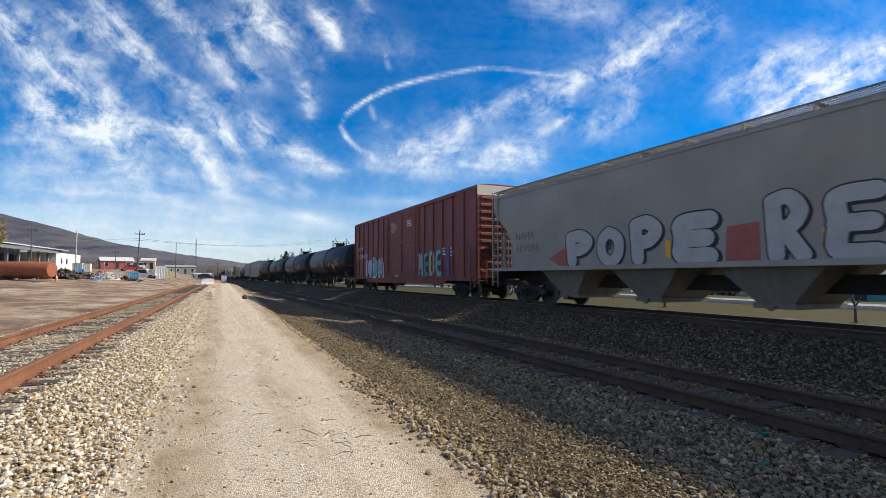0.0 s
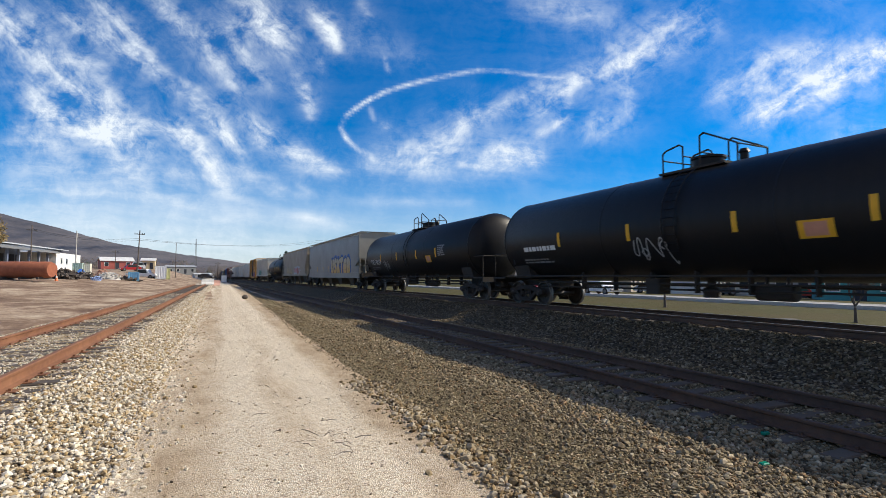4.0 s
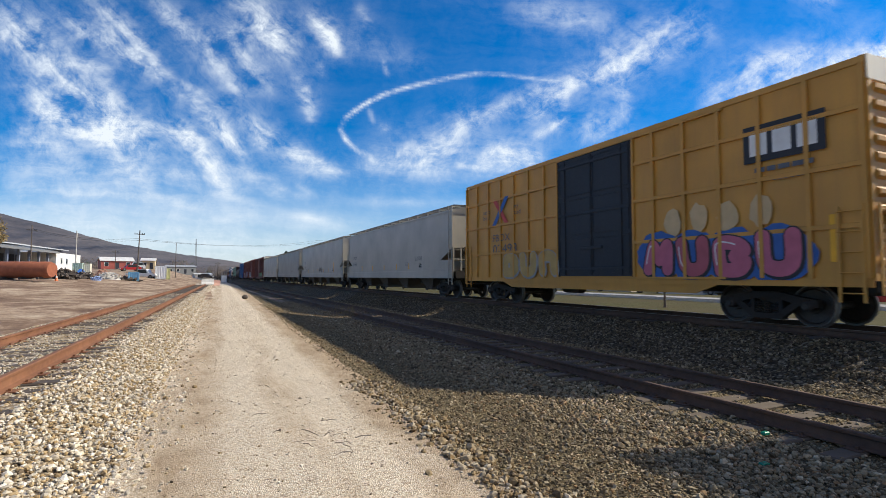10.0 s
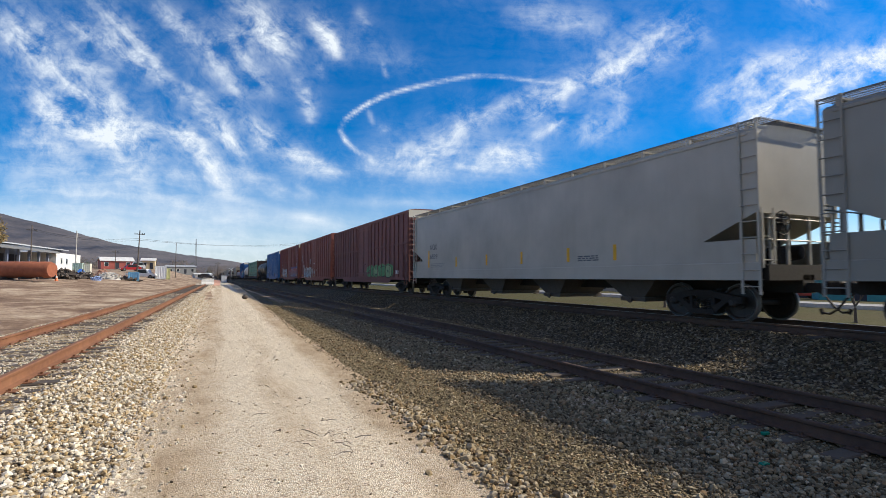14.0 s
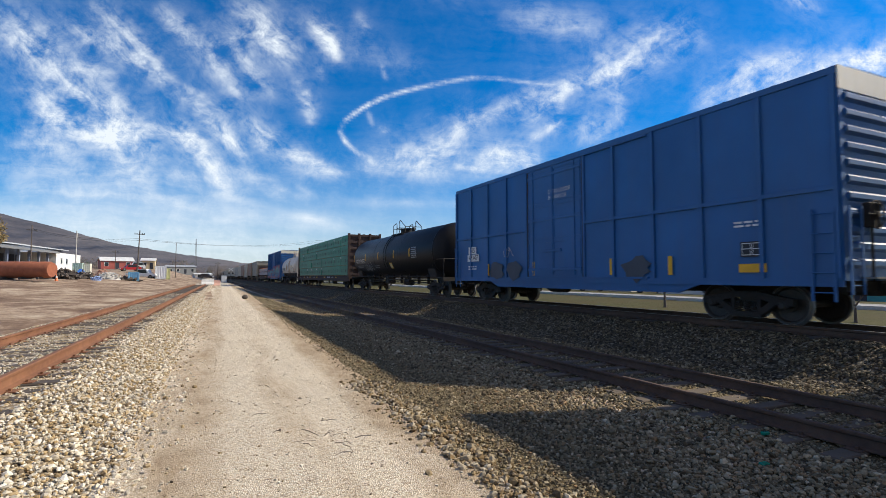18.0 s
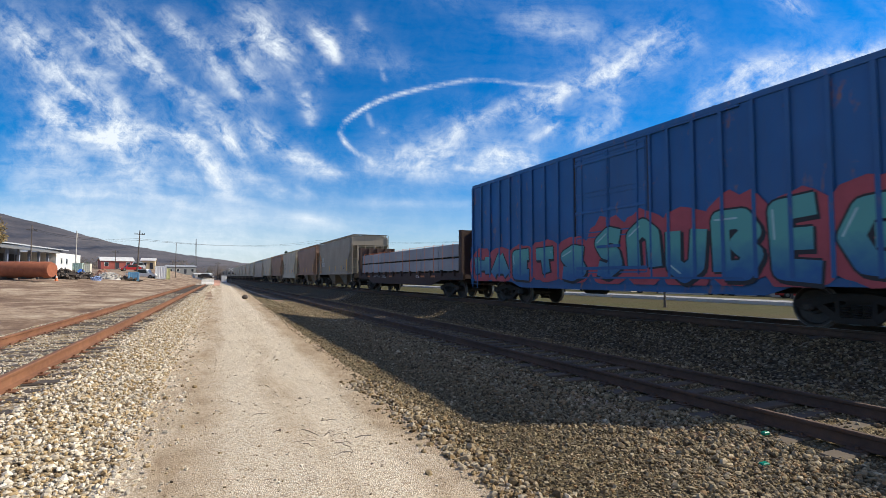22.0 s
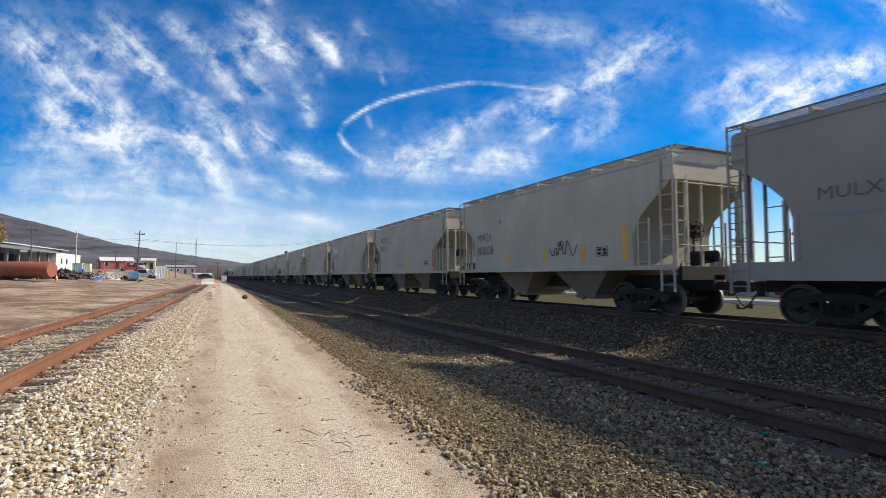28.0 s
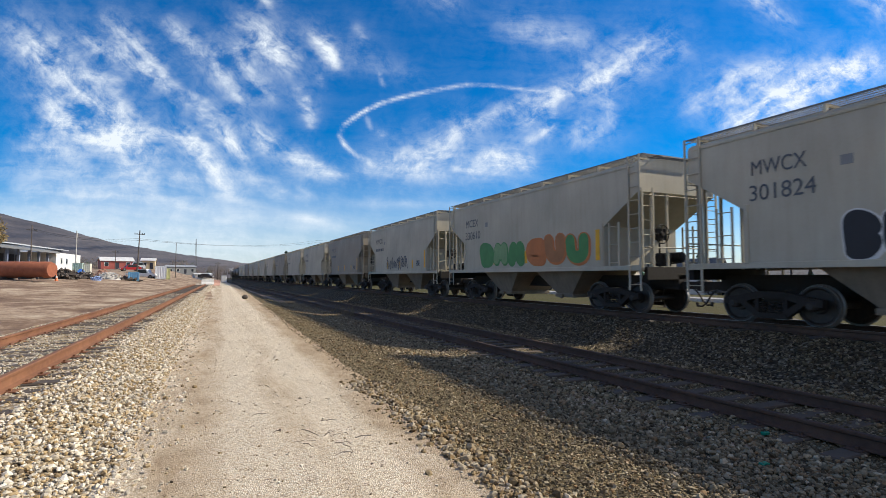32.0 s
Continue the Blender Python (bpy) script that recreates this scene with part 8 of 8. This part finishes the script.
pole("wooden utility pole beside the warehouse", spot(54, 95), 8.7, 0.11, (0.9,), category="utility pole")
pole("tall grey lamp post in the yard", spot(134, 84), 7.0, 0.11, (), False, category="lamp post", material=m_concrete)
pole("leaning wooden utility pole by the yard track", spot(243, 90), 8.3, 0.12, (0.7,), lean=0.03)
pole("plain wooden pole beside the yard track", spot(311, 130), 8.6, 0.10, ())
pole("wooden utility pole near the crossing", spot(386, 150), 5.8, 0.14, (0.6,))
pole("wooden utility pole near the crossing", spot(204, 150), 5.6, 0.12, (0.5,))


def lattice_tower():
    at = spot(346, 330)
    t = thing("lattice_tower", "distant grey lattice radio tower", "tower", at)
    s = Solid()
    H = 24.0
    for k in range(3):
        a = k * 2.094
        s.bar((math.cos(a) * 0.9, math.sin(a) * 0.9, 0), (math.cos(a) * 0.25, math.sin(a) * 0.25, H), 0.09, 4)
    part("leg_frame", s, m_galv, t)
    br = Solid()
    for i in range(22):
        z0, z1 = H * i / 22, H * (i + 1) / 22
        for k in range(3):
            a, b = k * 2.094, (k + 1) * 2.094
            r0, r1 = 0.9 - 0.65 * i / 22, 0.9 - 0.65 * (i + 1) / 22
            br.bar((math.cos(a) * r0, math.sin(a) * r0, z0), (math.cos(b) * r1, math.sin(b) * r1, z1), 0.04, 3)
    part("bracing", br, m_galv, t)["kind"] = "stuff"


lattice_tower()


def wire(label, pts, sag):
    line = [Vector(pts[0])]
    for a, b in zip(pts, pts[1:]):
        a, b = Vector(a), Vector(b)
        for i in range(1, 13):
            k = i / 12
            line.append(a.lerp(b, k) - Vector((0, 0, sag * 4 * k * (1 - k))))
    return tagged(part("power_line", Solid().tube(line, 0.018, 4), m_black), label, "cable")


ptop = spot(242, 84)
for dz, dx in ((6.6, 0.0), (6.3, 0.6)):
    wire("thin black power line strung between poles", [ptop + Vector((dx, 0, dz)), spot(560, 150, 11.5 + dx), spot(900, 190, 16)], 1.2)
    wire("thin black power line strung between poles", [spot(54, 95) + Vector((0, 0, dz + 1.5)), ptop + Vector((dx, 0, dz))], 0.8)


# barrier at the end of the yard track, and crossing fittings
def barrier(at, turn, mt, label):
    b = thing("road_barrier", label, "barrier", at)
    b.rotation_euler = (0, 0, radians(turn))
    part("block", Solid().prism([(-0.3, 0), (0.3, 0), (0.3, 0.12), (0.12, 0.4), (0.09, 0.95), (-0.09, 0.95), (-0.12, 0.4), (-0.3, 0.12)], -0.95, 0.95, "x"), mt, b)
    part("foot", Solid().slab(-0.9, 0.9, -0.28, 0.28, -0.05, 0.04, 0.02), m_concrete, b)
    return b


m_orange = plain("faded_orange_plastic", (0.75, 0.24, 0.10), 0.5)
m_whiteplastic = plain("white_plastic", (0.78, 0.77, 0.74), 0.5)
barrier((0.75, 95.2, ground_z(0.75, 95.2)), 4, m_whiteplastic, "white plastic barrier across the end of the track")
barrier((1.75, 95.8, ground_z(1.75, 95.8)), -3, plain("pinkish_plastic", (0.70, 0.42, 0.34), 0.5), "faded orange plastic barrier across the end of the track")
cone = thing("traffic_cone", "orange traffic cone with a pale band in the yard", "traffic cone", spot(101, 54))
part("cone", Solid().turned([(0.03, 0.16), (0.7, 0.03)], (0, 0, 0), "z", 12), m_orange, cone)
part("base", Solid().slab(-0.2, 0.2, -0.2, 0.2, -0.01, 0.035, 0.02), m_orange, cone)
part("band", Solid().turned([(0.36, 0.1), (0.5, 0.075)], (0, 0, 0), "z", 12), m_whiteplastic, cone)
hut = thing("signal_cabinet", "white steel signal cabinet by the crossing", "cabinet", spot(397, 128, 0.1))
part("body", Solid().slab(-0.6, 0.6, 0, 1.0, 0, 1.7, 0.04), m_whitecar, hut)
part("roof", Solid().slab(-0.68, 0.68, -0.08, 1.08, 1.7, 1.8, 0.03), m_galv, hut)
part("door", Solid().slab(-0.5, 0.5, -0.03, 0.0, 0.15, 1.6, 0.01), m_trim, hut)
sig = thing("crossing_signal", "level crossing signal mast with crossbuck", "crossing signal", spot(409, 132, 0.1))
part("mast", Solid().turned([(0, 0.07), (3.6, 0.06)], (0, 0, 0), "z", 8), m_galv, sig)
part("crossbuck", Solid().prism([(-0.6, 2.9), (-0.5, 2.8), (0.6, 3.6), (0.5, 3.7)], -0.08, -0.04, "y").prism([(0.6, 2.9), (0.5, 2.8), (-0.6, 3.6), (-0.5, 3.7)], -0.12, -0.09, "y"), m_trim, sig)
for x in (-0.45, 0.45):
    part("signal_lamp", Solid().turned([(0, 0.22), (0.1, 0.22), (0.12, 0.12)], (x, -0.1, 2.3), "y", 12), m_black, sig)


# heaps of scrap and rubble in the yard
def heap(name, label, at, turn, w, d, h, mt, pieces, size, seed, cat="heap"):
    rnd = random.Random(seed)
    t = thing(name, label, cat, at)
    t.rotation_euler = (0, 0, radians(turn))
    mound = Solid()
    n = 20
    rows = 6
    vs, fs = [], []
    for j in range(rows + 1):
        for i in range(n):
            a = 2 * math.pi * i / n
            k = 1 - j / rows
            q = 1 + 0.25 * noise.noise((math.cos(a) * 2, math.sin(a) * 2, seed + j))
            vs.append((math.cos(a) * w / 2 * k * q, math.sin(a) * d / 2 * k * q, -0.2 + (h + 0.2) * (1 - k ** 1.6) * (0.85 + 0.3 * noise.noise((i * 0.7, j * 0.9, seed)))))
    for j in range(rows):
        fs += [(j * n + i, j * n + (i + 1) % n, (j + 1) * n + (i + 1) % n, (j + 1) * n + i) for i in range(n)]
    part("mound", mound.add(vs, fs), mt, t)
    s = Solid()
    for _ in range(pieces):
        a, k = rnd.uniform(0, 6.283), rnd.random() ** 0.5
        z = h * (1 - k ** 1.6) * 0.95
        c = Vector((math.cos(a) * w / 2 * k, math.sin(a) * d / 2 * k, z))
        u = Vector((rnd.gauss(0, 1), rnd.gauss(0, 1), rnd.gauss(0, 0.3))).normalized() * size * rnd.uniform(0.5, 1.4)
        s.bar(c - u, c + u, size * rnd.uniform(0.1, 0.35), 5)
    part("loose_scrap", s, mt, t)["kind"] = "stuff"
    return t


heap("scrap_heap", "heap of dark scrap timber and ties", spot(112, 62), 10, 3.4, 2.6, 1.0, m_tie_dark, 90, 0.55, 1, "scrap heap")
heap("scrap_heap", "heap of dark scrap timber beside the containers", spot(145, 66), 0, 3.0, 2.2, 0.7, m_tie_dark, 60, 0.5, 2, "scrap heap")
heap("rubble_heap", "pale heap of broken concrete rubble", spot(192, 72), 0, 3.2, 2.6, 0.95, m_concrete, 80, 0.3, 3, "rubble heap")
heap("scrap_heap", "low heap of dark scrap steel", spot(225, 74), 0, 3.0, 1.8, 0.35, m_tie_dark, 50, 0.5, 4, "scrap heap")
heap("rubble_heap", "pinkish heap of soil and rubble", spot(182, 78), 0, 2.4, 2.2, 1.1, plain("pinkish_soil", (0.45, 0.25, 0.17), 0.95), 50, 0.25, 6, "rubble heap")
tarp = heap("tarpaulin_pile", "blue and white tarpaulin bundle on the ground", spot(171, 64), 0, 1.3, 1.0, 0.6, plain("blue_white_tarp", (0.25, 0.33, 0.55), 0.6, 0, 0.9, 5.0), 20, 0.2, 7, "tarpaulin")
heap("tarpaulin_pile", "bright blue tarpaulin over a stack", spot(143, 80), 0, 1.6, 1.2, 0.9, plain("blue_tarp", (0.03, 0.18, 0.62), 0.5), 6, 0.2, 8, "tarpaulin")
heap("rubble_heap", "low bank of grey rubble beside the warehouse", spot(70, 74), 0, 7, 2.0, 0.6, m_concrete, 60, 0.3, 9, "rubble heap")

# trees near and far
tree("leafy tan-green tree beside the warehouse", spot(-52, 70), 9.5, m_tan_leaf, 11, dens=26)
conifer("dark evergreen tree behind the train", spot(506, 165, -0.3), 10.5, 21)
tree("bare brown tree behind the train", spot(528, 160, -0.3), 10.5, m_twig, 22, True)
tree("bare brown tree behind the train", spot(544, 158, -0.3), 9.5, m_twig, 23, True)
conifer("dark pine tree across the field", spot(1494, 62), 8.2, 24)
conifer("dark pine tree across the field", spot(1240, 95), 8.5, 25)


def woods(label, spans, material, seed):
    rnd = random.Random(seed)
    s = Solid()
    for px0, px1, d0, d1, h, n in spans:
        for _ in range(n):
            p = spot(rnd.uniform(px0, px1), rnd.uniform(d0, d1))
            hh = h * rnd.uniform(0.6, 1.25)
            s.bar(p, p + Vector((0, 0, hh * 0.7)), 0.12, 3)
            for _ in range(9):
                c = p + Vector((rnd.gauss(0, 0.17) * hh, rnd.gauss(0, 0.17) * hh, hh * rnd.uniform(0.25, 1.0)))
                clump_leaves(s, c, hh * 0.17, 18, hh * 0.024, rnd)
    return tagged(part("distant_woods", s, material), label, "woods", kind="stuff")


woods("brown bare woods at the foot of the hill", [(100, 450, 260, 420, 6.5, 260), (-60, 130, 190, 300, 6, 60)], m_twig, 31)
woods("scattered dark evergreens at the foot of the hill", [(130, 440, 240, 400, 6, 26)], m_needle, 32)
woods("bare trees along the far side of the field", [(880, 1700, 130, 230, 6.5, 190)], m_twig, 33)

# ---- the field beyond the main line ----
m_asphalt = plain("grey_street_asphalt", (0.27, 0.26, 0.245), 0.85, 0.0, 0.2, 1.0)
m_kerb = plain("pale_kerb", (0.55, 0.53, 0.48), 0.9)
st_a, st_b = Vector((37.4, 160.0, 0)), Vector((37.4, -80.0, 0))
run = st_b - st_a
street = thing("street", "pale kerbed street along the far side of the field", "street", (st_a.x, st_a.y, -0.40), kind="structure")
street.rotation_euler = (0, 0, math.atan2(run.y, run.x))
part("roadway", Solid().box(-60, run.length + 60, 0.3, 5.6, -0.4, 0.0), m_asphalt, street)
part("kerb", Solid().slab(-60, run.length + 60, -0.1, 0.3, -0.4, 0.14, 0.02), m_kerb, street)
w_white = siding("white_clapboard", (0.70, 0.69, 0.66), "z", 0.18)
w_grey = siding("grey_clapboard", (0.38, 0.38, 0.37), "z", 0.18)
w_tan = siding("tan_clapboard", (0.48, 0.42, 0.33), "z", 0.18)
m_greenroof = siding("green_metal_roof", (0.10, 0.22, 0.15), "x", 0.4)
w_teal = siding("teal_painted_siding", (0.06, 0.30, 0.32), "z", 0.18)
for lab, px, dep, turn, w, d, h, rh, wm, gf in (("small white gabled house across the field", 1278, 72, 20, 5.0, 8, 2.8, 2.2, w_white, True), ("grey house with a low roof across the field", 1238, 76, -40, 8.5, 7, 2.6, 1.8, w_grey, False),
                                                  ("tan house with a green metal roof across the field", 1128, 88, 25, 6.5, 9, 2.4, 1.9, w_tan, True), ("teal painted house across the field", 1520, 50, -55, 6.5, 6, 2.2, 1.2, w_teal, False),
                                                  ("pale cottage across the field", 1005, 105, -35, 7, 6, 2.5, 1.7, w_white, False), ("grey cottage across the field", 1420, 64, -50, 7, 6, 2.4, 1.6, w_grey, False),
                                                  ("white cottage across the field", 1345, 70, -45, 6, 6, 2.4, 1.6, w_white, True), ("tan cottage far across the field", 920, 130, -35, 8, 7, 2.7, 1.8, w_tan, False)):
    house("house", lab, spot(px, dep), turn, w, d, h, rh, wm, m_greenroof if "tan house" in lab else m_shingle, 2, True, gf)
for lab, px, dep, turn, mt in (("white car parked by the street", 980, 68, 60, m_whitecar), ("dark car parked by the street", 1305, 56, 45, m_darkcar), ("silver car parked by the street", 1175, 62, 50, m_silver), ("red car parked by the street", 1450, 48, 45, m_redcar), ("dark car parked by the street", 1070, 66, 55, m_darkcar)):
    vehicle("car", lab, spot(px, dep * 1.25), turn, 4.4, mt, "car", 1.45, "car")
TRAFFIC = [(vehicle("car", "red sedan driving along the street", (39.6, 83.0, -0.40), 0, 4.5, m_redcar, "car", 1.45, "car"), 83.0), (vehicle("car", "white sedan driving along the street", (39.6, 68.2, -0.40), 0, 4.5, m_whitecar, "car", 1.45, "car"), 68.2)]
tree("small bare young tree in the field", spot(1175, 36), 3.6, m_twig, 41, True)
tree("small bare young tree in the field", spot(1510, 24.5), 2.8, m_twig, 42, True)
pole("wooden street pole across the field", spot(1400, 55), 7.5, 0.12, (0.6,))
pole("wooden street pole across the field", spot(1060, 75), 7.5, 0.12, (0.6,))
slab_ = thing("concrete_slab", "low dark concrete slab lying in the grass", "slab", spot(1385, 25))
part("slab", Solid().slab(-0.7, 0.7, -0.3, 0.3, -0.05, 0.06, 0.03), m_tie_dark, slab_)

lump = thing("stone_lump", "dark lump of stone lying on the road's edge", "stone", (2.62, 37.5, 0.02))
part("stone", Solid().turned([(0.0, 0.10), (0.06, 0.19), (0.16, 0.20), (0.25, 0.14), (0.30, 0.04)], (0, 0, 0), "z", 9), m_tie_dark, lump)


def litter_twigs(label, at, n, reach, seed):
    """Thin dark twigs fallen on the ground."""
    rnd = random.Random(seed)
    t = thing("twigs", label, "twigs", at, kind="stuff")
    s = Solid()
    for _ in range(n):
        a, r = rnd.uniform(0, 6.283), reach * rnd.random() ** 0.7
        p = Vector((math.cos(a) * r, math.sin(a) * r * 1.4, 0.018))
        d = rnd.uniform(0, 6.283)
        l = rnd.uniform(0.06, 0.22)
        q = p + Vector((math.cos(d) * l, math.sin(d) * l, rnd.uniform(-0.005, 0.03)))
        m = p.lerp(q, 0.5) + Vector((rnd.uniform(-0.02, 0.02), rnd.uniform(-0.02, 0.02), 0.012))
        s.pipe([p, m, q], rnd.uniform(0.0015, 0.0032), 4)
    part("twig", s, m_bark, t)


litter_twigs("dry dark twigs lying on the pale road", (1.1, 4.7, 0.02), 14, 0.30, 1)
litter_twigs("dry dark twigs lying on the pale road", (1.0, 5.6, 0.02), 6, 0.5, 2)
litter_twigs("dry dark twigs by the road's edge", (2.2, 7.2, 0.02), 14, 0.3, 3)
litter_twigs("thin dry stalks on the gravel shoulder", (4.6, 5.2, ground_z(4.6, 5.2)), 8, 0.6, 4)


def weeds(label, at, n, h, reach, seed):
    """A tuft of dry stalks."""
    rnd = random.Random(seed)
    t = thing("weeds", label, "weeds", at, kind="stuff")
    s = Solid()
    for _ in range(n):
        p = Vector((rnd.gauss(0, reach), rnd.gauss(0, reach), 0))
        q = p + Vector((rnd.gauss(0, 0.12), rnd.gauss(0, 0.12), h * rnd.uniform(0.4, 1.1)))
        s.bar(p, q, 0.004, 3)
        for k in range(4):
            m = p.lerp(q, rnd.uniform(0.3, 1.0))
            s.bar(m, m + Vector((rnd.gauss(0, 0.07), rnd.gauss(0, 0.07), rnd.uniform(0, 0.08))), 0.003, 3)
    part("stalk", s, m_tan_leaf, t)


weeds("dry brown weeds between the tracks", (6.1, 24.0, ground_z(6.1, 24.0)), 50, 0.55, 0.35, 1)
weeds("dry brown weeds between the tracks", (5.6, 17.5, ground_z(5.6, 17.5)), 22, 0.3, 0.3, 2)
weeds("dry brown weeds beside the siding", (5.4, 30.0, ground_z(5.4, 30.0)), 40, 0.4, 0.7, 3)
for i, (x, y) in enumerate(((6.1, 4.0), (5.0, 3.3))):
    b = thing("bottle_shard", "small green glass shard on the gravel", "glass shard", (x, y, ground_z(x, y) + 0.03))
    part("glass", Solid().slab(-0.05, 0.05, -0.03, 0.03, 0, 0.035, 0.008), mat("green_glass", plain, (0.01, 0.22, 0.14), 0.15), b)


# ---- movement ----
def motions():
    for car, y0 in TRAIN:
        walk(car, [(t, pose(MAIN_X, y0 - SPEED * t, MAIN_Z)) for t in range(0, 33, 4)])
    for v, y0 in TRAFFIC:
        walk(v, [(t, pose(39.6, y0 - 6.7 * t, -0.40)) for t in (0, 8, 16, 24, 32)])
    drift = Vector((math.sin(radians(11)), math.cos(radians(11)), 0)) * 55 / 32
    walk(clouds, [(t, pose(drift.x * t, drift.y * t, CLOUD_H + 1.55)) for t in range(0, 33, 4)])
    # wheels roll with the train: one turn of the axle for each wheel girth gone
    step = SPEED / FPS / WHEEL_R
    rolled = {}
    for car, y0 in TRAIN:
        for ob in car.children_recursive:
            if ob.name.startswith("wheelset"):
                y = round(ob.location.y, 3)
                if y not in rolled:
                    walk(ob, [(k / FPS, pose(0, y, WHEEL_R, math.degrees(step * k) % 360)) for k in range(32 * FPS + 1)])
                    rolled[y] = ob.animation_data
                else:
                    ob.rotation_mode = "QUATERNION"
                    keys = ob.animation_data_create()
                    keys.action = rolled[y].action
                    keys.action_slot = rolled[y].action_slot


motions()
